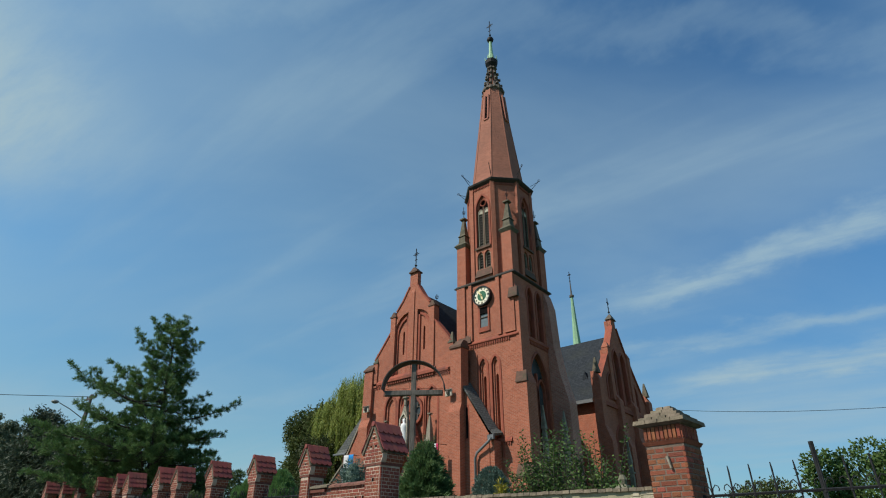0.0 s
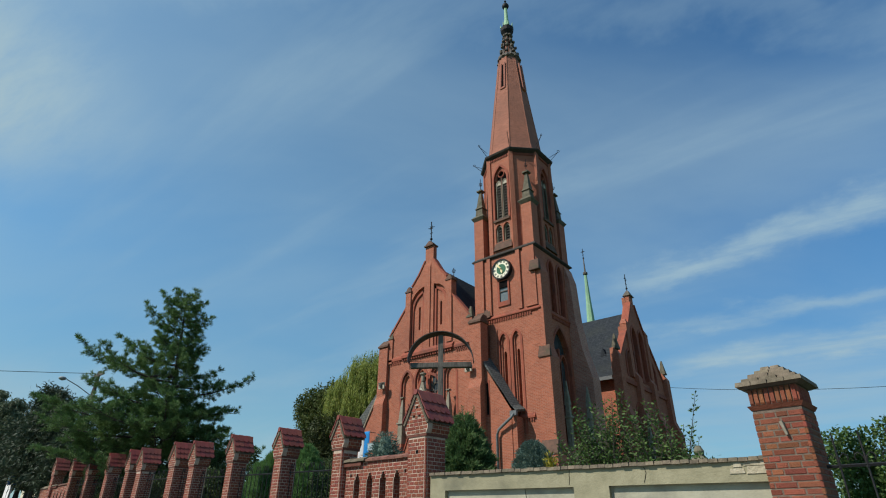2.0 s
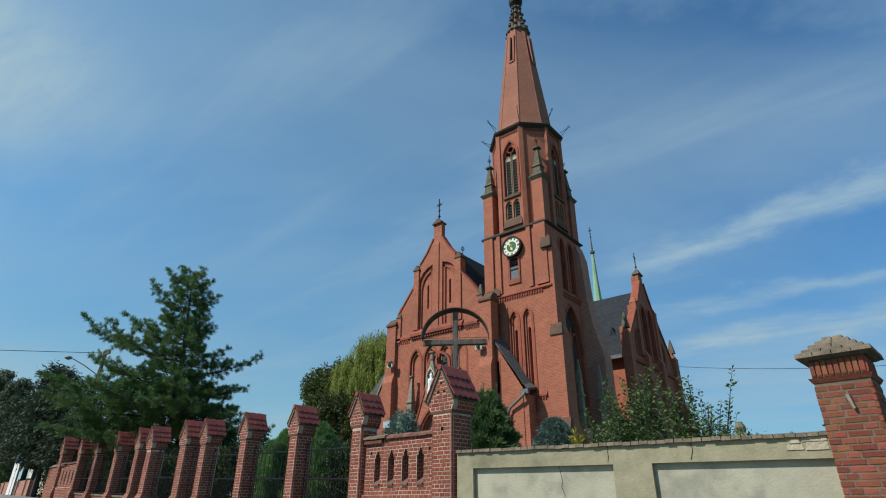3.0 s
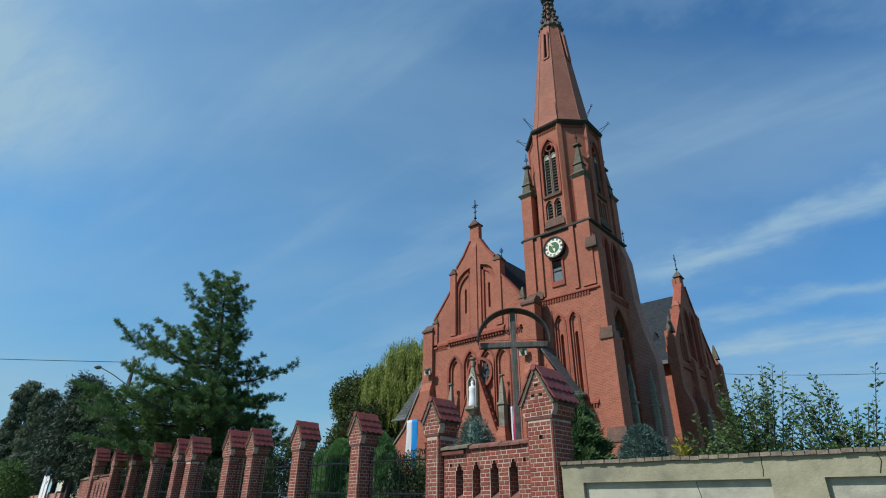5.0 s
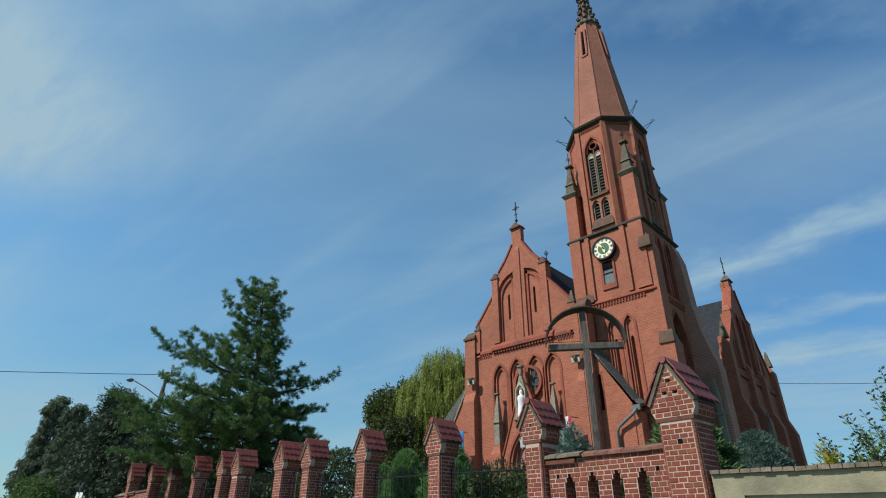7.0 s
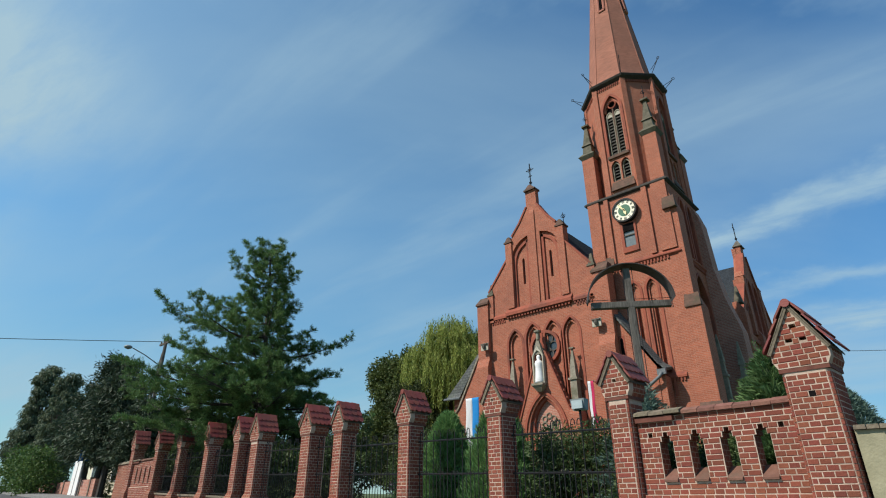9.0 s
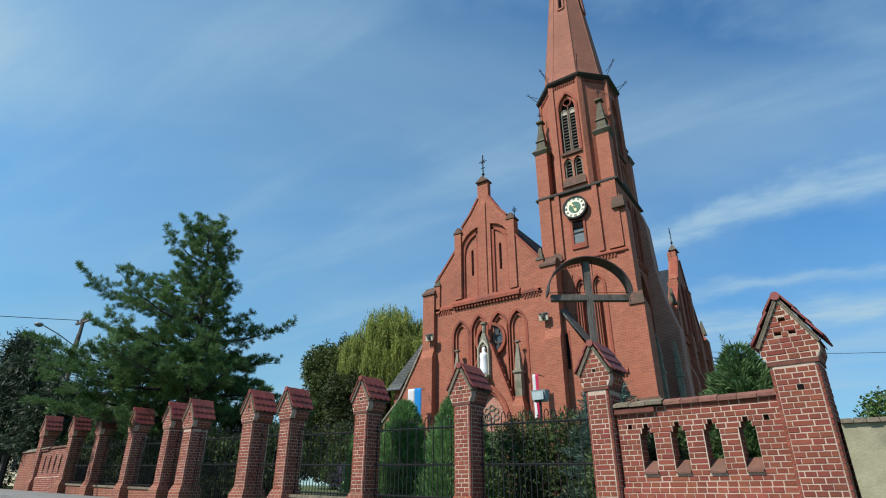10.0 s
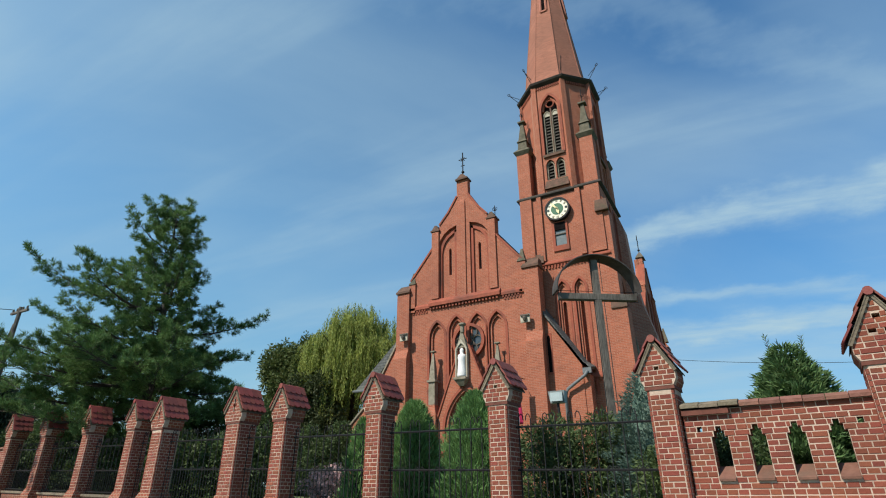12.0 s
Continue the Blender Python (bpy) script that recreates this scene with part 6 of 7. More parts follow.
# ---- plants ----
PINE = foliage("pine needles", (0.055, 0.125, 0.036), (0.16, 0.255, 0.08), 0.4, 0.2)
THUJA = foliage("arborvitae sprays", (0.09, 0.19, 0.06), (0.21, 0.36, 0.12))
BLUE = foliage("blue spruce needles", (0.062, 0.115, 0.088), (0.16, 0.235, 0.185))
GREEN = foliage("spruce needles", (0.05, 0.105, 0.036), (0.15, 0.235, 0.085))
YELLOW = foliage("golden conifer sprays", (0.22, 0.20, 0.02), (0.40, 0.36, 0.05))
WILLOW = foliage("willow leaves", (0.18, 0.225, 0.038), (0.34, 0.38, 0.095), 0.3, 0.35)
LEAF = foliage("shrub leaves", (0.04, 0.085, 0.02), (0.12, 0.19, 0.05))
LEAF_DARK = foliage("broad leaves", (0.045, 0.07, 0.018), (0.125, 0.15, 0.045))
SHAGGY = foliage("shaggy cypress sprays", (0.024, 0.042, 0.022), (0.082, 0.112, 0.062), 0.45, 0.15)
LEAF_DUSK = foliage("dark broad leaves", (0.03, 0.045, 0.016), (0.085, 0.10, 0.035))
YEW = foliage("yew sprays", (0.03, 0.058, 0.02), (0.10, 0.14, 0.045))
LEAF_GREY = foliage("grey green leaves", (0.07, 0.10, 0.055), (0.15, 0.18, 0.10))
PINK = foliage("hydrangea flowers", (0.52, 0.29, 0.27), (0.70, 0.50, 0.45))
# near-black colour that stands in for the shade inside conifer crowns
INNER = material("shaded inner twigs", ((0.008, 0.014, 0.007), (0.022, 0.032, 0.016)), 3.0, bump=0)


def unit(k):
    d = np.random.normal(size=(k, 3))
    return d / np.linalg.norm(d, axis=1, keepdims=True)


def pine_tree(x, y, top, spread, label):
    """A white pine: uneven whorls of rising boughs, each a thick spray of brushes of long needles."""
    z0 = ground_z(x, y)
    h = top - z0
    t = thing("pine_tree", (x, y, z0), label, "tree")
    rng = random.Random(23)
    lean = Vector((-0.5, -0.4, 0))
    axis = lambda f: Vector((x, y, z0)) + lean * f * f + Vector((0, 0, h * f))
    Shape().tube([axis(f) for f in (0, 0.1, 0.3, 0.5, 0.7, 0.85, 1.0)], [0.27, 0.22, 0.18, 0.14, 0.09, 0.05, 0.015], 9).part("trunk", BARK, t)
    limbs = Shape()
    tufts, dirs = [], []

    def bough(s, d, ln, rise, droop):
        pts = [s + d * ln * q + Vector((0, 0, rise * q * q - droop * math.sin(q * 3.0))) for q in (0, 0.25, 0.5, 0.75, 1.0)]
        limbs.tube(pts, [0.012 * ln + 0.012, 0.01 * ln + 0.01, 0.007 * ln + 0.008, 0.012, 0.006], 5)
        n_sub = int(5 + ln * 4.2)
        for j in range(n_sub):
            q = 0.2 + 0.8 * (j + rng.random()) / n_sub
            i = min(3, int(q * 4))
            lo = pts[i].lerp(pts[i + 1], q * 4 - i)
            w = (1.08 - q) * ln * 0.34 + 0.22
            sd = (Vector((-d.y, d.x, 0)) * rng.choice((-1, 1)) * rng.uniform(0.35, 1.0) + d * rng.uniform(0.5, 1.0) + Vector((0, 0, rng.uniform(-0.12, 0.6)))).normalized()
            end = lo + sd * w
            limbs.tube([lo, lo.lerp(end, 0.5) - Vector((0, 0, 0.02)), end], [0.01, 0.008, 0.004], 3)
            m = max(2, int(w / 0.13))
            for r in range(m):
                g = 0.35 + 0.65 * (r + 1) / m
                tufts.append(lo.lerp(end, g) + Vector((rng.gauss(0, 0.05), rng.gauss(0, 0.05), rng.gauss(0.02, 0.05))))
                dirs.append(sd * 0.8 + Vector((0, 0, 0.5)))
        tufts.append(pts[4])
        dirs.append(d + Vector((0, 0, 0.6)))

    f = 0.21
    while f < 0.97:
        reach = spread * min((1.0 - f) ** 0.56, 0.80) * min(1.0, 0.62 + (f - 0.12) * 1.6)
        k = 8 if f < 0.45 else 6 if f < 0.75 else 5
        a0 = rng.uniform(0, 6.28)
        for i in range(k):
            a = a0 + 2 * math.pi * i / k + rng.uniform(-0.3, 0.3)
            long = rng.choice((0.55, 0.75, 0.9, 1.0, 1.12)) if f < 0.5 else rng.choice((0.38, 0.5, 0.62, 0.9, 1.15))
            ln = max(0.4, reach * (1 - 0.27 * math.cos(a - 1.04)) * long)
            rise = ln * (0.02 + 0.85 * max(0.0, f - 0.42) + rng.uniform(-0.06, 0.16))
            if i % 2:
                b = a + 0.5
                bough(axis(f + 0.02), Vector((math.cos(b), math.sin(b), 0)), 0.3 * reach + 0.3, 0.25, 0.0)
            bough(axis(f + rng.uniform(-0.018, 0.018)), Vector((math.cos(a), math.sin(a), 0)), ln, rise, 0.05 * ln + (0.25 if f < 0.3 else 0))
        f += 0.042 if f < 0.5 else 0.052 if f < 0.8 else 0.042
    for a in (0.4, 2.3, 4.4):
        bough(axis(0.95), Vector((math.cos(a), math.sin(a), 0)), 0.5, 0.75, 0.0)
    # two long limbs that reach out towards the church
    bough(axis(0.52), Vector((math.cos(0.95), math.sin(0.95), 0)), 3.9, 1.2, 0.1)
    bough(axis(0.27), Vector((math.cos(0.75), math.sin(0.75), 0)), 4.9, 0.3, 0.2)
    limbs.part("branch", BARK, t, kind="stuff")
    tufts, dirs = np.array(tufts), np.array(dirs)
    n_n = 32
    p = np.repeat(tufts, n_n, axis=0) + np.random.normal(scale=0.03, size=(len(tufts) * n_n, 3))
    d = np.repeat(dirs, n_n, axis=0) + 0.95 * unit(len(p))
    blades("crown", PINE, p, d, np.random.uniform(0.12, 0.23, len(p)), 0.019, t, "stuff")


def cone_conifer(name, x, y, top, radius, mat, label, density=900, spray=0.16, width=0.03, upward=0.5, shape=0.85, z0=None, rag=0.18, sprout=0, belly=0.12):
    """A dense clipped or young conifer: a solid core, mostly painted shade-dark, wrapped in many sprays."""
    z0 = ground_z(x, y) if z0 is None else z0
    h = top - z0
    t = thing(name, (x, y, z0), label, "conifer")
    rs = np.random.RandomState(int(abs(x * 100 + y * 17)) % 9973)

    def prof(f):
        return radius * np.minimum(1.0, (1 - f) ** shape * (1 + 0.25 * f)) * np.minimum(1.0, 0.72 + f / max(belly, 0.01) * 0.28)
    fs = [0, 0.08, 0.2, 0.4, 0.6, 0.8, 0.93]
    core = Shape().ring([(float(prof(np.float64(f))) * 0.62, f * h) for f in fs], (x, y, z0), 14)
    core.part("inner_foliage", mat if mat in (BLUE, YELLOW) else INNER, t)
    Shape().tube([(x, y, ground_z(x, y) - 0.1), (x, y, z0 + h * 0.3)], [0.09 + 0.02 * h, 0.05], 6).part("trunk", BARK, t)
    k = int(density * (h * radius * 2 * 3.14))
    f = 1 - np.sqrt(rs.uniform(0.0005, 1, k)) if shape > 0.6 else rs.uniform(0, 0.99, k)
    a = rs.uniform(0, 2 * math.pi, k)
    lump = 1 + rag * (np.sin(a * 5 + f * 19 + x) * 0.5 + np.sin(a * 9 - f * 31) * 0.4 + np.sin(f * 60 + a * 3) * 0.4)
    r = prof(f) * lump * rs.uniform(0.66, 1.0, k)
    p = np.stack([x + r * np.cos(a), y + r * np.sin(a), z0 + f * h], 1)
    d = np.stack([np.cos(a) * (1 - upward * 0.5), np.sin(a) * (1 - upward * 0.5), np.full(k, upward)], 1) + rs.normal(scale=0.35, size=(k, 3))
    blades("crown", mat, p, d, rs.uniform(0.6, 1.2, k) * spray, width, t, "stuff")
    if sprout:
        s = Shape()
        pp, dd = [], []
        for i in range(sprout):
            ang = i * 2.4
            b = Vector((x + 0.2 * radius * math.cos(ang), y + 0.2 * radius * math.sin(ang), z0 + h * 0.86))
            e = b + Vector((0.1 * math.cos(ang), 0.1 * math.sin(ang), h * 0.17 + 0.12 * (i % 2)))
            s.tube([b, e], [0.012, 0.004], 4)
            for q in range(50):
                pp.append(tuple(b.lerp(e, q / 50)))
                dd.append((math.cos(q * 2.4), math.sin(q * 2.4), 0.9))
        s.part("leader", BARK, t)
        blades("leader_needles", mat, pp, dd, 0.09, 0.02, t, "stuff")
    return t


def leafy(name, x, y, clumps, mat, label, category="tree", per=700, leaf=0.1, wide=0.06, trunk=0.15, droop=0.0, limbs=True, group="", fill=0.55):
    """A broad-leaved crown: limbs to many clumps of separate leaves. clumps: (dx, dy, z, radius)."""
    z0 = ground_z(x, y)
    t = thing(name, (x, y, z0), label, category, group)
    rs = np.random.RandomState(int(abs(x * 31 + y * 7)) % 9973)
    if limbs:
        s = Shape()
        zt = z0 + (min(c[2] for c in clumps) - z0) * 0.7
        s.tube([(x, y, z0 - 0.1), (x + 0.05, y, (z0 + zt) / 2), (x, y + 0.05, zt)], [trunk * 1.2, trunk, trunk * 0.8], 8)
        for dx, dy, z, r in clumps:
            s.tube([(x, y, zt - 0.1), (x + dx * 0.45, y + dy * 0.45, zt + (z - zt) * 0.6), (x + dx, y + dy, z)], [trunk * 0.6, trunk * 0.35, 0.015], 5)
        s.part("trunk", BARK, t)
    ps, ds = [], []
    for dx, dy, z, r in clumps:
        k = int(per * r * r)
        u = rs.normal(size=(k, 3))
        u /= np.linalg.norm(u, axis=1, keepdims=True)
        rad = r * (fill + (1 - fill) * rs.uniform(0, 1, (k, 1)) ** 0.6) * (1 + 0.25 * np.sin(u[:, :1] * 7 + z) * np.sin(u[:, 1:2] * 6 + dx))
        ps.append(np.array([x + dx, y + dy, z]) + u * rad * np.array([1, 1, 0.85]))
        ds.append(u * 0.7 + rs.normal(scale=0.6, size=(k, 3)) + np.array([0, 0, -droop]))
    p, d = np.concatenate(ps), np.concatenate(ds)
    blades("crown", mat, p, d, rs.uniform(0.7, 1.3, len(p)) * leaf, wide, t, "stuff")
    return t


def ball_of(n, rx, ry, z0, z1, r, seed, taper=0.5):
    """Clump centres inside an uneven upright crown."""
    rg = random.Random(seed)
    out = []
    for i in range(n):
        f = (i + rg.random()) / n
        a = i * 2.4 + rg.uniform(-0.4, 0.4)
        q = math.sqrt(rg.uniform(0.15, 1.0)) * (1 - taper * f) * min(1.0, 0.55 + f * 2)
        out.append((rx * q * math.cos(a), ry * q * math.sin(a), z0 + (z1 - z0) * f, r * rg.uniform(0.7, 1.15) * (1 - 0.35 * f * taper)))
    return out


def willow_tree(x, y, top, radius, label):
    z0 = ground_z(x, y)
    t = thing("willow_tree", (x, y, z0), label, "tree")
    rs = random.Random(4)
    s = Shape().tube([(x, y, z0), (x + 0.2, y, z0 + 3), (x, y, z0 + 6.5)], [0.5, 0.4, 0.3], 9)
    pp, dd = [], []
    n_c = 64
    for i in range(n_c):
        a = i * 2.4
        q = math.sqrt((i + 0.5) / n_c)
        cx, cy = x + radius * 0.9 * q * math.cos(a), y + radius * 0.9 * q * math.sin(a)
        cz = z0 + (top - z0) * (0.98 - 0.26 * q ** 2.4) + rs.uniform(-1.3, 0.2)
        s.tube([(x, y, z0 + 6), (x + (cx - x) * 0.5, y + (cy - y) * 0.5, z0 + 6 + (cz - z0 - 6) * 0.75), (cx, cy, cz)], [0.16, 0.08, 0.02], 5)
        # each spray hangs in a few separate locks
        for j in range(9):
            b = rs.uniform(0, 6.28)
            r = rs.uniform(0.1, 0.95)
            lx, ly, lz = cx + r * math.cos(b), cy + r * math.sin(b), cz + rs.uniform(-0.35, 0.45) - 0.3 * r
            drop = rs.uniform(1.2, 3.2) + 4.2 * q * rs.random()
            ox, oy = math.cos(b) * 0.25 + rs.gauss(0, 0.1), math.sin(b) * 0.25 + rs.gauss(0, 0.1)
            for g in range(9):
                sx, sy, sz = lx + rs.gauss(0, 0.11), ly + rs.gauss(0, 0.11), lz + rs.uniform(-0.4, 0.25)
                ln = min(drop * rs.uniform(0.6, 1.1), sz - z0 - 0.8)
                m = int(ln / 0.1)
                for k in range(m):
                    f = k / m
                    pp.append((sx + ox * math.sin(f * 1.5), sy + oy * math.sin(f * 1.5), sz - ln * f))
                    dd.append((rs.gauss(0, 0.4), rs.gauss(0, 0.4), -1.0))
    s.part("trunk", BARK, t)
    blades("crown", WILLOW, pp, dd, np.random.uniform(0.16, 0.28, len(pp)), 0.05, t, "stuff")


def shaggy_conifer(name, x, y, top, radius, mat, label, seed, low=0.27):
    """A loose dark conifer: rising limbs hung with short drooping sprays, its outline feathery."""
    z0 = ground_z(x, y)
    h = top - z0
    t = thing(name, (x, y, z0), label, "conifer")
    rg = random.Random(seed)
    Shape().tube([(x, y, z0 - 0.1), (x, y, z0 + h * 0.5), (x, y, top - 0.2)], [0.2, 0.13, 0.02], 7).part("trunk", BARK, t)
    s = Shape()
    pp, dd = [], []
    f = low
    while f < 0.98:
        for i in range(9):
            a = rg.uniform(0, 6.28)
            ln = radius * (1.0 - f) ** 0.55 * min(1.0, 0.6 + 2 * f) * rg.choice((0.5, 0.75, 0.95, 1.2)) + 0.2
            d = Vector((math.cos(a), math.sin(a), 0))
            b = Vector((x, y, z0 + h * f))
            e = b + d * ln + Vector((0, 0, ln * rg.uniform(0.15, 0.75)))
            s.tube([b, b.lerp(e, 0.5) - Vector((0, 0, 0.06)), e], [0.03, 0.018, 0.005], 4)
            for j in range(int(30 + 62 * ln)):
                q = rg.uniform(0.15, 1.0)
                c = b.lerp(e, q)
                w = 0.32 * (1.15 - q) + 0.08
                pp.append((c.x + rg.gauss(0, w), c.y + rg.gauss(0, w), c.z + rg.gauss(-0.05, 0.17)))
                dd.append((d.x * 0.6 + rg.gauss(0, 0.4), d.y * 0.6 + rg.gauss(0, 0.4), rg.gauss(-0.25, 0.55)))
        f += 0.034
    s.part("branch", BARK, t, kind="stuff")
    blades("crown", mat, pp, dd, np.random.uniform(0.2, 0.42, len(pp)), 0.07, t, "stuff")


def whip_shrub(x, y, top, radius, n, mat, label, seed, leaf=0.1, spread=0.7):
    """A loose shrub of arching whips of very uneven height, set with leaves and short side twigs."""
    z0 = ground_z(x, y)
    t = thing("shrub", (x, y, z0), label, "shrub")
    rg = random.Random(seed)
    s = Shape()
    pp, dd = [], []
    for i in range(n):
        a = rg.uniform(0, 6.28)
        q = math.sqrt(rg.random())
        ln = (top - z0) * (1 - 0.5 * q * rg.random() - 0.3 * rg.random() ** 1.5)
        out = radius * q
        b = Vector((x + (1 - spread) * out * math.cos(a), y + (1 - spread) * out * math.sin(a), z0))
        e = Vector((x + out * math.cos(a), y + out * math.sin(a), z0 + ln))
        mid = b.lerp(e, 0.5) + Vector((-0.12 * math.cos(a), -0.12 * math.sin(a), 0.12))
        s.tube([b, mid, e], [0.02, 0.012, 0.004], 4)
        runs = [(b, mid, e, 0.15)]
        for k in range(6):
            f = rg.uniform(0.3, 0.9)
            o = b.lerp(mid, f * 2) if f < 0.5 else mid.lerp(e, f * 2 - 1)
            g = rg.uniform(0, 6.28)
            w = (0.18 + 0.4 * (1 - f)) * rg.uniform(0.6, 1.2)
            tip = o + Vector((w * math.cos(g) * 0.8, w * math.sin(g) * 0.8, w * rg.uniform(0.4, 1.0)))
            s.tube([o, tip], [0.007, 0.003], 3)
            runs.append((o, o.lerp(tip, 0.5), tip, 0.0))
        for p0, p1, p2, start in runs:
            span = (p2 - p0).length
            m = max(4, int(span / 0.045))
            for k in range(m):
                f = start + (1 - start) * k / m
                p = p0.lerp(p1, f * 2) if f < 0.5 else p1.lerp(p2, f * 2 - 1)
                g = k * 2.4 + i
                pp.append((p.x + 0.012 * math.cos(g), p.y + 0.012 * math.sin(g), p.z))
                dd.append((math.cos(g), math.sin(g), rg.uniform(0.0, 0.9)))
    s.part("stem", BARK, t, kind="stuff")
    blades("crown", mat, pp, dd, np.random.uniform(0.6, 1.3, len(pp)) * leaf, leaf * 0.45, t, "stuff")


pine_tree(-31.9, 14.3, 13.85, 5.7, "tall dark green pine behind the fence")
willow_tree(-38.2, 35.0, 16.2, 4.3, "weeping willow beside the church")
leafy("broadleaf_tree", -42.1, 34.0, ball_of(54, 4.6, 3.4, 3.6, 12.9, 1.6, 3, 0.45), LEAF_DARK, "dark olive leafy tree beside the willow", per=900, leaf=0.22, wide=0.14, trunk=0.3, fill=0.3)
leafy("broadleaf_tree", -39.2, 31.6, ball_of(36, 2.8, 2.2, 2.6, 10.0, 1.25, 5, 0.5), LEAF_DUSK, "dark bushy tree in the willow's shade", per=900, leaf=0.2, wide=0.12, trunk=0.22, fill=0.3)
shaggy_conifer("cypress", -49.5, 13.9, 10.7, 2.8, SHAGGY, "tall shaggy dark cypress beside the street", 3)
shaggy_conifer("cypress", -46.3, 13.2, 8.9, 2.2, SHAGGY, "shaggy dark cypress beside the street", 4)
shaggy_conifer("cypress", -53.6, 14.4, 9.6, 2.4, SHAGGY, "shaggy dark cypress beside the street", 5)
shaggy_conifer("cypress", -43.4, 13.9, 7.2, 1.8, SHAGGY, "low shaggy cypress beside the pine", 6)
leafy("birch_tree", -82.0, 17.0, ball_of(52, 2.3, 2.0, 4.0, 15.6, 0.8, 21, 0.62), LEAF_GREY, "grey green birch with hanging twigs", per=1150, leaf=0.3, wide=0.1, droop=1.6, fill=0.2)
leafy("birch_tree", -73.0, 17.0, ball_of(48, 2.2, 2.0, 3.4, 13.2, 0.8, 22, 0.6), LEAF_GREY, "grey green birch with hanging twigs", per=1150, leaf=0.3, wide=0.1, droop=1.6, fill=0.2)
leafy("shrub", -58.0, 12.6, ball_of(12, 3.0, 1.2, 2.6, 5.0, 1.1, 31), LEAF, "green garden shrubs behind a low wall", "shrub", per=500, leaf=0.17, wide=0.11)
leafy("shrub", -66.0, 13.5, ball_of(12, 3.5, 1.2, 2.6, 5.6, 1.3, 32), LEAF, "green garden shrubs behind a low wall", "shrub", per=420, leaf=0.18, wide=0.12)
# conifers behind the fence
cone_conifer("arborvitae", -18.5, 11.9, 3.84, 0.86, THUJA, "bright green arborvitae behind the railing", 1800, 0.16, 0.015, 0.85, 0.6)
cone_conifer("arborvitae", -16.95, 12.0, 3.95, 1.02, THUJA, "bright green arborvitae behind the railing", 1800, 0.16, 0.015, 0.85, 0.6)
cone_conifer("arborvitae", -20.4, 12.6, 3.7, 0.6, THUJA, "bright green arborvitae behind the railing", 800, 0.15, 0.024, 0.85, 0.6)
cone_conifer("blue_spruce", -13.4, 12.0, 4.15, 1.0, BLUE, "blue green spruce behind the brick wall", 1500, 0.12, 0.02, 0.35, 0.68, rag=0.35)
cone_conifer("blue_spruce", -10.35, 14.9, 3.9, 1.05, BLUE, "rounded blue spruce behind the wall", 1500, 0.11, 0.018, 0.4, 0.55)
cone_conifer("spruce", -10.95, 12.5, 4.42, 1.15, GREEN, "dense green spruce with two leaders", 2400, 0.17, 0.028, 0.45, 0.72, sprout=2, rag=0.3)
cone_conifer("golden_conifer", -8.75, 13.0, 3.32, 0.42, YELLOW, "yellow dwarf conifer behind the wall", 600, 0.15, 0.03, 0.7, 0.8, rag=0.4)
for i, (bx, by, bt, br) in enumerate(((-15.2, 11.6, 3.35, 0.75), (-14.3, 11.9, 3.4, 0.7), (-16.1, 13.2, 3.3, 0.8), (-13.9, 13.6, 3.6, 0.7), (-12.2, 11.3, 2.9, 0.6), (-11.9, 12.6, 3.1, 0.7), (-13.0, 11.0, 2.8, 0.5), (-9.4, 15.2, 3.2, 0.7))):
    leafy("yew_bush", bx, by, ball_of(12, br, br * 0.8, 1.5, bt - 0.25, 0.42, 40 + i, 0.25), YEW, "dark yew bush behind the railing", "shrub", per=3600, leaf=0.11, wide=0.03, trunk=0.05, group="yew bushes")
for i, (bx, by, bt, br) in enumerate(((-25.4, 13.0, 3.6, 1.0), (-27.0, 13.2, 3.6, 1.2), (-28.8, 13.2, 3.8, 1.3), (-34.0, 13.4, 4.0, 1.4), (-37.5, 13.6, 4.0, 1.4), (-31.0, 23.5, 5.4, 1.7), (-28.5, 16.5, 5.0, 1.6), (-32.5, 17.0, 5.2, 1.8), (-36.0, 16.5, 5.0, 1.8), (-31.0, 12.9, 3.9, 1.3), (-39.5, 14.6, 5.0, 1.7), (-42.0, 16.2, 6.2, 2.0), (-45.6, 16.6, 6.6, 2.2), (-49.6, 15.6, 6.4, 2.0))):
    leafy("hedge_bush", bx, by, ball_of(14, br, br * 0.7, 1.9, bt - 0.3, 0.6, 60 + i, 0.2), YEW, "dark hedge bush in the pine's shade", "shrub", per=2400, leaf=0.14, wide=0.06, trunk=0.06, group="hedge bushes")
leafy("hydrangea", -27.80, 20.0, ball_of(20, 1.25, 0.9, 2.0, 3.0, 0.34, 71, 0.3), PINK, "faded pink hydrangea in bloom", "shrub", per=900, leaf=0.09, wide=0.08, trunk=0.04)
leafy("shrub", -26.20, 20.3, ball_of(8, 0.8, 0.8, 1.8, 2.5, 0.4, 72, 0.2), LEAF, "low green shrub beside the hydrangea", "shrub", per=900, leaf=0.1, wide=0.06, trunk=0.04)
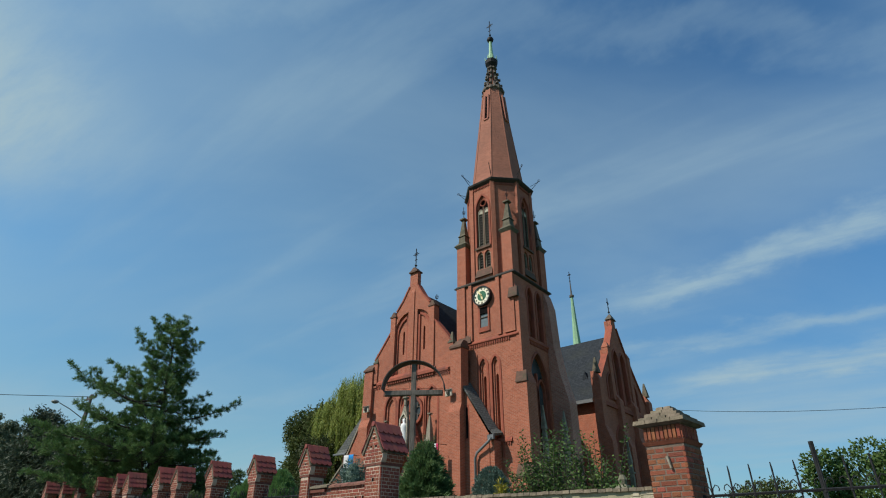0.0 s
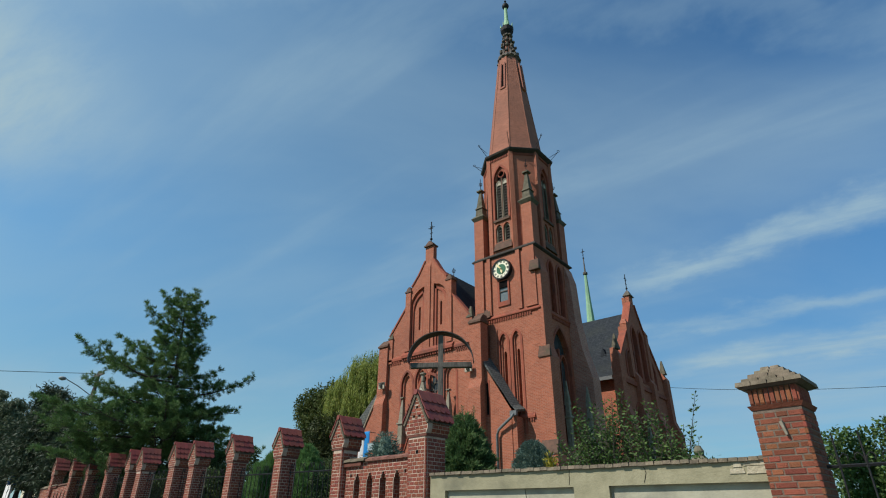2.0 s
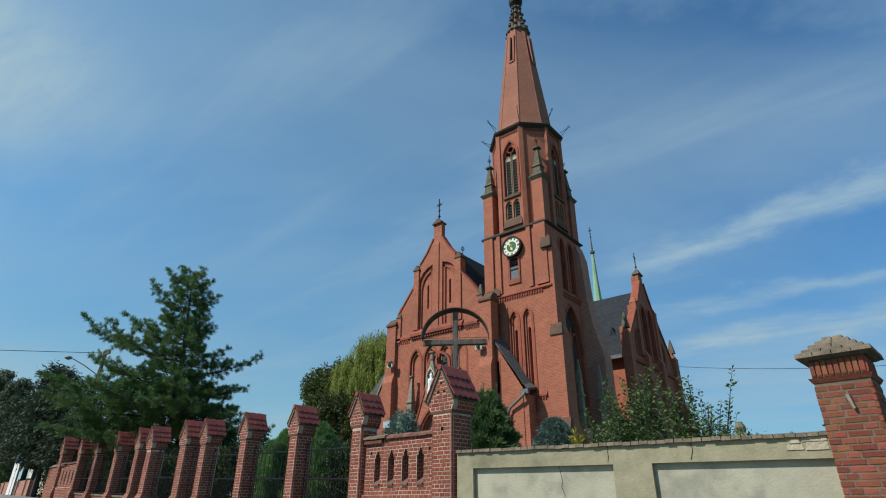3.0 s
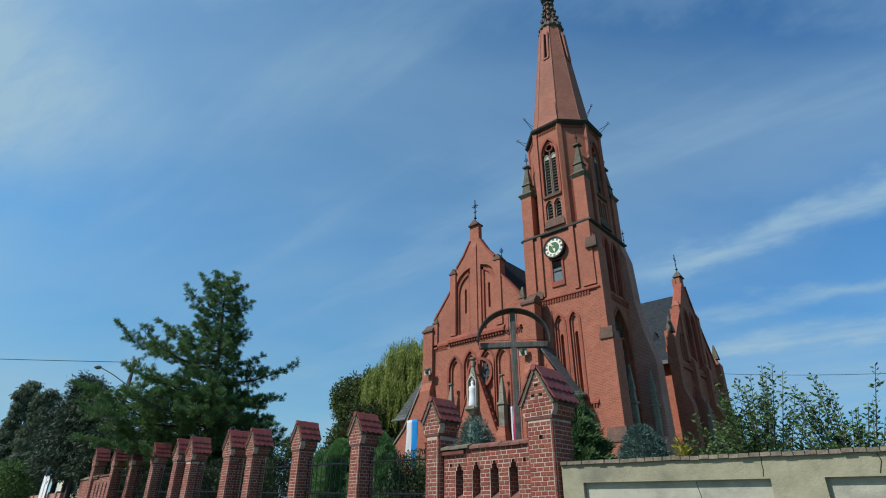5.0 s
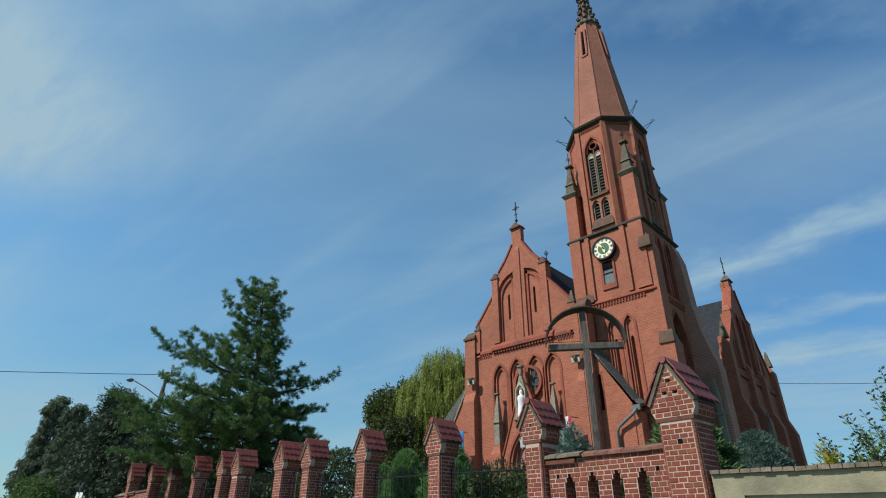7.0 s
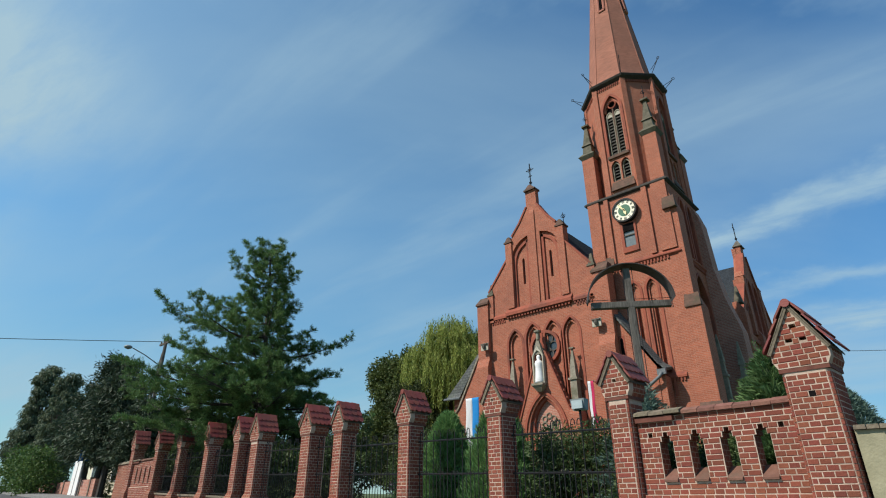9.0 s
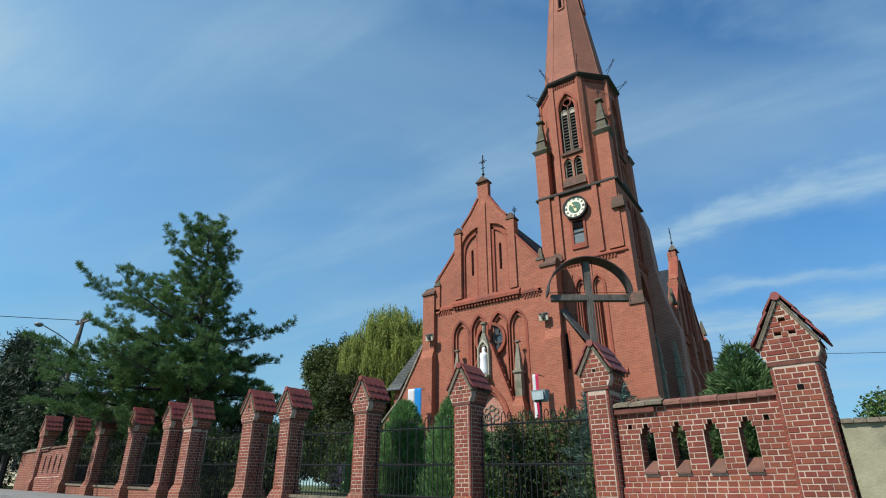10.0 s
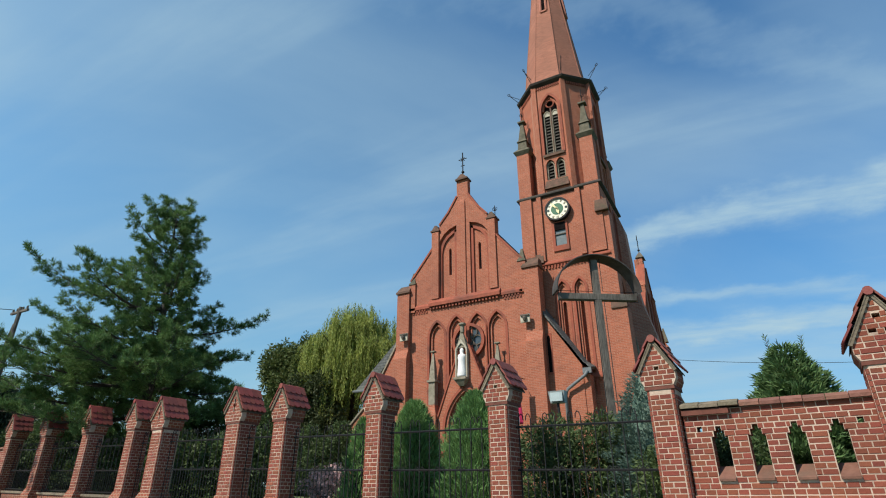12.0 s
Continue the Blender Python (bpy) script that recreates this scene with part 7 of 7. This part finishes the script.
# shrubs behind the rendered wall
whip_shrub(-7.25, 12.9, 4.75, 1.15, 60, LEAF, "loose green shrub with upright shoots", 81)
whip_shrub(-5.9, 12.6, 4.35, 1.0, 46, LEAF, "loose green shrub with upright shoots", 82)
whip_shrub(-8.2, 13.8, 3.9, 0.8, 34, LEAF, "loose green shrub with upright shoots", 83)
leafy("shrub", -7.4, 12.9, ball_of(12, 1.3, 0.7, 1.9, 2.9, 0.42, 84, 0.3), LEAF, "leafy undergrowth behind the wall", "shrub", per=1300, leaf=0.09, wide=0.04, trunk=0.03)
leafy("shrub", -5.2, 11.6, ball_of(6, 0.6, 0.4, 1.9, 2.65, 0.3, 85, 0.2), LEAF, "leafy undergrowth behind the wall", "shrub", per=1300, leaf=0.09, wide=0.04, trunk=0.03)
leafy("broadleaf_tree", -3.0, 57.0, ball_of(30, 6.0, 4.0, 2.5, 8.8, 2.0, 91, 0.45), LEAF, "round green tree in the distance", per=260, leaf=0.28, wide=0.2, trunk=0.3)
leafy("broadleaf_tree", -16.0, 78.0, ball_of(20, 5.0, 4.0, 2.0, 8.0, 2.0, 92, 0.45), LEAF_DARK, "green trees in the distance", per=220, leaf=0.32, wide=0.22, trunk=0.3)
leafy("broadleaf_tree", 9.0, 50.0, ball_of(22, 6.0, 4.0, 2.0, 7.6, 2.0, 93, 0.4), LEAF, "round green tree in the distance", per=220, leaf=0.3, wide=0.2, trunk=0.3)

sheet("garden_path", [-29 + 1.0 * i for i in range(10)], [12.4 + 0.8 * i for i in range(10)], 0.05, PAVING, "pale paved path behind the gate", category="path")

# ---- the wooden cross with its arched roof ----
def mission_cross():
    x, y = -15.02, 16.35
    z0 = ground_z(x, y)
    al = Vector((0.93, 0.36, 0)).normalized()
    at = Matrix.Translation((x, y, z0)) @ Matrix.Rotation(radians(34), 4, "Z")
    t = thing("wooden_cross", at, "tall weathered oak cross with arched canopy", "cross")
    H = 8.5 - z0
    A = 7.2 - z0

    def beam(name, *args):
        ob = Shape(at).box(*args).part(name, WOOD, t)
        b = ob.modifiers.new("worn edge", "BEVEL")
        b.width, b.segments = 0.018, 2
        return ob
    beam("post", -0.098, 0.098, -0.09, 0.09, 0, H - 0.12)
    beam("crossbeam", -1.17, 1.17, -0.094, 0.094, A - 0.1, A + 0.1)
    fr = Shape(at)
    for sx in (-1, 1):
        fr.tube([(sx * 0.15, -0.1, 0.3), (sx * 0.15, -0.1, A - 0.15), (sx * 1.19, -0.1, A - 0.15)], 0.012, 4)
        fr.tube([(sx * 1.19, -0.1, A - 0.15), (sx * 1.19, -0.1, A + 0.15), (sx * 0.15, -0.1, A + 0.15), (sx * 0.15, -0.1, H - 0.1)], 0.012, 4)
    fr.part("edge_strip", IRON, t)
    s = Shape(at)
    n_a = 30
    v, f = [], []
    for i in range(n_a + 1):
        a = math.pi * i / n_a
        r = 1.27
        zz = A + 0.13 + (H - A - 0.14) * math.sin(a)
        for q, dy in ((r, -0.27), (r, 0.27), (r - 0.03, 0.27), (r - 0.03, -0.27)):
            v.append((q * math.cos(a), dy, zz - (0.03 if q < r else 0)))
    for i in range(n_a):
        for j in range(4):
            f.append((4 * i + j, 4 * i + (j + 1) % 4, 4 * i + 4 + (j + 1) % 4, 4 * i + 4 + j))
    f += [(0, 1, 2, 3), tuple(len(v) - 1 - k for k in range(4))]
    s.add(v, f).part("arched_canopy", material("tarred sheet", ((0.03, 0.026, 0.023), (0.075, 0.066, 0.058)), 6, rough=0.7), t, "dark arched sheet canopy")
    Shape(at).box(-0.3, 0.3, -0.3, 0.3, -0.1, 0.35).part("base", STONE, t)


mission_cross()


def banner(x, y, top, width, drop, colours, label, turn=0.0):
    t = thing("banner", (x, y, top), label, "flag", "church banners")
    Shape().tube([(x - width * 0.6, y, top), (x + width * 0.6, y, top)], 0.02, 6).part("rod", WOOD, t)
    k = len(colours)
    for i, (cname, col) in enumerate(colours):
        m = material("cloth " + cname, (tuple(c * 0.9 for c in col), col), 8, rough=0.8, bump=0.1, translucent=0.2)
        v, f = [], []
        for r in range(19):
            for c in range(5):
                u = -width / 2 + width * (i + c / 4) / k
                z = -drop * r / 18
                w = 0.05 * math.sin(u * 14 + r * 0.35) * (r / 18)
                v.append((x + u + 0.03 * math.sin(r * 0.5) * r / 18, y - 0.03 + w, top + z))
        for r in range(18):
            for c in range(4):
                f.append((r * 5 + c, r * 5 + c + 1, r * 5 + c + 6, r * 5 + c + 5))
        s = Shape().add(v, f)
        ob = s.part("cloth", m, t, cname + " strip of cloth", smooth=True)
        sol = ob.modifiers.new("thickness", "SOLIDIFY")
        sol.thickness = 0.004
    Shape().tube([(x, y, top), (x + 0.02, y + 0.9, top + 0.05)], 0.02, 6).part("bracket", IRON, t)


banner(-27.95, 24.6, 6.95, 0.9, 2.6, (("white", (0.74, 0.74, 0.72)), ("blue", (0.02, 0.26, 0.62))), "white and blue banner on the church wall")
banner(-21.0, 24.9, 6.98, 0.3, 2.1, (("white", (0.74, 0.74, 0.72)), ("crimson", (0.55, 0.03, 0.10))), "white and crimson banner on the church wall")


def floodlight():
    x, y, z = -15.65, 13.7, 4.0
    g = ground_z(x, y)
    t = thing("floodlight", (x, y, g), "grey floodlight on a thin post", "lamp")
    Shape().tube([(x, y, g), (x, y, z - 0.1)], 0.03, 8).part("post", IRON, t)
    Shape().slab((x - 0.17, x + 0.17, y - 0.05, y + 0.12, z - 0.13), (x - 0.2, x + 0.2, y - 0.12, y + 0.12, z + 0.14)).part("housing", METAL_WHITE, t)
    Shape().box(x - 0.15, x + 0.15, y - 0.135, y - 0.1, z - 0.1, z + 0.1).part("lens", PALE_GLASS, t)


floodlight()


def wire(a, b, sag, name="cable", label="thin black overhead cable", n=24, r=0.022):
    a, b = Vector(a), Vector(b)
    pts = [a.lerp(b, i / n) - Vector((0, 0, sag * 4 * (i / n) * (1 - i / n))) for i in range(n + 1)]
    return tagged(Shape().tube(pts, r, 5).part(name, IRON), label, "cable")


def street_pole():
    x, y = -47.5, 15.5
    g = ground_z(x, y)
    t = thing("street_lamp", (x, y, g), "wooden power pole carrying a street lamp", "street lamp")
    Shape().tube([(x, y, g), (x, y, 12.0)], [0.15, 0.1], 8).part("pole", WOOD, t)
    Shape().tube([(x - 1.2, y - 0.3, g), (x - 0.1, y, 11.0)], [0.13, 0.1], 8).part("strut", WOOD, t)
    Shape().box(x - 0.9, x + 0.9, y - 0.06, y + 0.06, 11.65, 11.78).part("crossarm", WOOD, t)
    for dx in (-0.75, -0.3, 0.3, 0.75):
        Shape().ring([(0.04, 0), (0.06, 0.06), (0.05, 0.16), (0.02, 0.2)], (x + dx, y, 11.78), 8).part("insulator", STONE_DARK, t)
    Shape().tube([(x, y, 10.1), (x - 0.5, y - 1.0, 10.8), (x - 0.9, y - 1.7, 11.2)], 0.035, 6).part("lamp_arm", ZINC, t)
    c = Vector((x - 1.05, y - 1.95, 11.25))
    Shape().ring([(0.05, -0.14), (0.2, -0.08), (0.27, 0.0), (0.22, 0.08), (0.06, 0.14)], c, 10).part("lamp_head", METAL_WHITE, t, smooth=True)
    wire((x - 0.75, y, 11.95), (-73, -28, 9.8), 0.3)


street_pole()
wire((-40, 60, 20.2), (25, 60, 13.1), 3.6)


def far_pole(x, y, top):
    g = ground_z(x, y)
    t = thing("power_pole", (x, y, g), "wooden power pole far down the street", "pole")
    Shape().tube([(x, y, g), (x, y, top)], [0.13, 0.08], 6).part("pole", WOOD, t)
    Shape().box(x - 0.7, x + 0.7, y - 0.05, y + 0.05, top - 0.4, top - 0.28).part("crossarm", WOOD, t)


far_pole(-92, 20, 10.5)
far_pole(-72.5, -28, 10.2)
far_pole(-40, 60, 20.6)
far_pole(25, 60, 13.5)


# ---- the house down the street, its wall and sign ----
def house():
    x0, x1, y0, y1 = -62.0, -54.2, 17.0, 25.0
    g = ground_z(-56, 17)
    t = thing("house", ((x0 + x1) / 2, y0, g), "white and cream rendered house behind trees", "house")
    o = (x1, 0, 0)
    Shape().box(x0, x1, y0, y1, g - 0.3, g + 2.7).part("wall", CREAM, t)
    Shape().prism([(x0 - 0.4, y0 - 0.4, g + 2.7), (x1 + 0.4, y0 - 0.4, g + 2.7), (x1 + 0.4, (y0 + y1) / 2, g + 6.4), (x0 - 0.4, (y0 + y1) / 2, g + 6.4)], (0, 0, 0.16)).part("roof", SLATE, t)
    Shape().prism([(x0 - 0.4, y1 + 0.4, g + 2.7), (x1 + 0.4, y1 + 0.4, g + 2.7), (x1 + 0.4, (y0 + y1) / 2, g + 6.4), (x0 - 0.4, (y0 + y1) / 2, g + 6.4)], (0, 0, 0.16)).part("roof", SLATE, t)
    Shape().prism([(x1 - 0.1, y0, g + 2.7), (x1 - 0.1, y1, g + 2.7), (x1 - 0.1, (y0 + y1) / 2, g + 6.3)], (-0.3, 0, 0)).part("gable", CREAM, t)
    for x in (-55.6, -57.6, -59.8):
        w = Shape().box(x - 0.5, x + 0.5, y0 - 0.03, y0 + 0.02, g + 1.0, g + 2.6).part("window", GLASS_DARK, t)
        Shape().plate([(x - 0.58, g + 0.92), (x + 0.58, g + 0.92), (x + 0.58, g + 2.68), (x - 0.58, g + 2.68)], [[(x - 0.48, g + 1.02), (x + 0.48, g + 1.02), (x + 0.48, g + 2.58), (x - 0.48, g + 2.58)]], (0, y0 - 0.07, 0), XAX, 0.06).part("frame", WHITE, w)
    Shape().box(-53.9, -48.5, 17.5, 23, g - 0.3, g + 2.2).part("annex", CREAM, t)


house()


def garden_wall():
    at = FENCE @ Matrix.Translation((-44.5, 0.1, foot(-44.5)))
    t = thing("garden_wall", at, "low brown brick garden wall by the street", "wall")
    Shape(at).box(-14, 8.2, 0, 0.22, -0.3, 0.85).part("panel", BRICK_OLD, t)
    for i in range(10):
        x = -13.5 + i * 2.3
        Shape(at).box(x - 0.11, x + 0.11, -0.04, 0.26, -0.3, 0.95).part("post", STONE_DARK, t)


garden_wall()


def road_sign():
    p = FENCE @ Vector((-37.2, -0.5, 0))
    g = ground_z(p.x, p.y) + 0.1
    t = thing("road_sign", (p.x, p.y, g), "blue road sign on a grey post", "sign")
    Shape().tube([(p.x, p.y, g), (p.x, p.y, g + 2.5)], 0.035, 8).part("post", ZINC, t)
    Shape().box(p.x - 0.02, p.x + 0.02, p.y - 0.3, p.y + 0.3, g + 1.9, g + 2.5).part("plate", material("blue sign paint", ((0.02, 0.10, 0.26), (0.03, 0.13, 0.33)), 6, rough=0.4, bump=0), t)


road_sign()


def white_gate():
    p = FENCE @ Vector((-41.5, -0.1, 0))
    g = ground_z(p.x, p.y)
    t = thing("white_board", (p.x, p.y, g), "tall white double board by the street", "board")
    for dx in (0, 0.75):
        Shape().box(p.x + dx, p.x + dx + 0.62, p.y, p.y + 0.06, g, g + 2.1).part("panel", WHITE, t)


white_gate()


def stone_marker():
    x, y = -5.0, 12.0
    g = ground_z(x, y)
    t = thing("stone_marker", (x, y, g), "small pale stone post behind the wall", "stone")
    s = Shape().box(x - 0.12, x + 0.12, y - 0.12, y + 0.12, g - 0.1, 2.75)
    s.slab((x - 0.16, x + 0.16, y - 0.16, y + 0.16, 2.75), (x - 0.1, x + 0.1, y - 0.1, y + 0.1, 2.85))
    s.ring([(0.08, 0), (0.1, 0.1), (0.05, 0.2)], (x, y, 2.85), 8)
    s.part("shaft", STONE, t)


stone_marker()


def portal_pinnacles_side():
    """Free stone pinnacles of the side doorways on the tower and the transept."""
    for x, y, zb, zt in ((-16.1, 28.6, 5.4, 9.1), (-15.65, 30.25, 5.6, 9.0), (-16.0, 40.2, 4.4, 9.0)):
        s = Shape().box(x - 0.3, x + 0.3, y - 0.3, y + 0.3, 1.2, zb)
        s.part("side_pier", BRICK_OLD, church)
        s = Shape().box(x - 0.13, x + 0.13, y - 0.13, y + 0.13, zb, zb + (zt - zb) * 0.45)
        q = zb + (zt - zb) * 0.45
        s.box(x - 0.19, x + 0.19, y - 0.19, y + 0.19, q, q + 0.12)
        s.slab((x - 0.13, x + 0.13, y - 0.13, y + 0.13, q + 0.12), (x - 0.1, x + 0.1, y - 0.1, y + 0.1, q + 0.7))
        s.slab((x - 0.14, x + 0.14, y - 0.14, y + 0.14, q + 0.7), (x - 0.03, x + 0.03, y - 0.03, y + 0.03, zt))
        s.part("side_pinnacle", STONE, church)


portal_pinnacles_side()
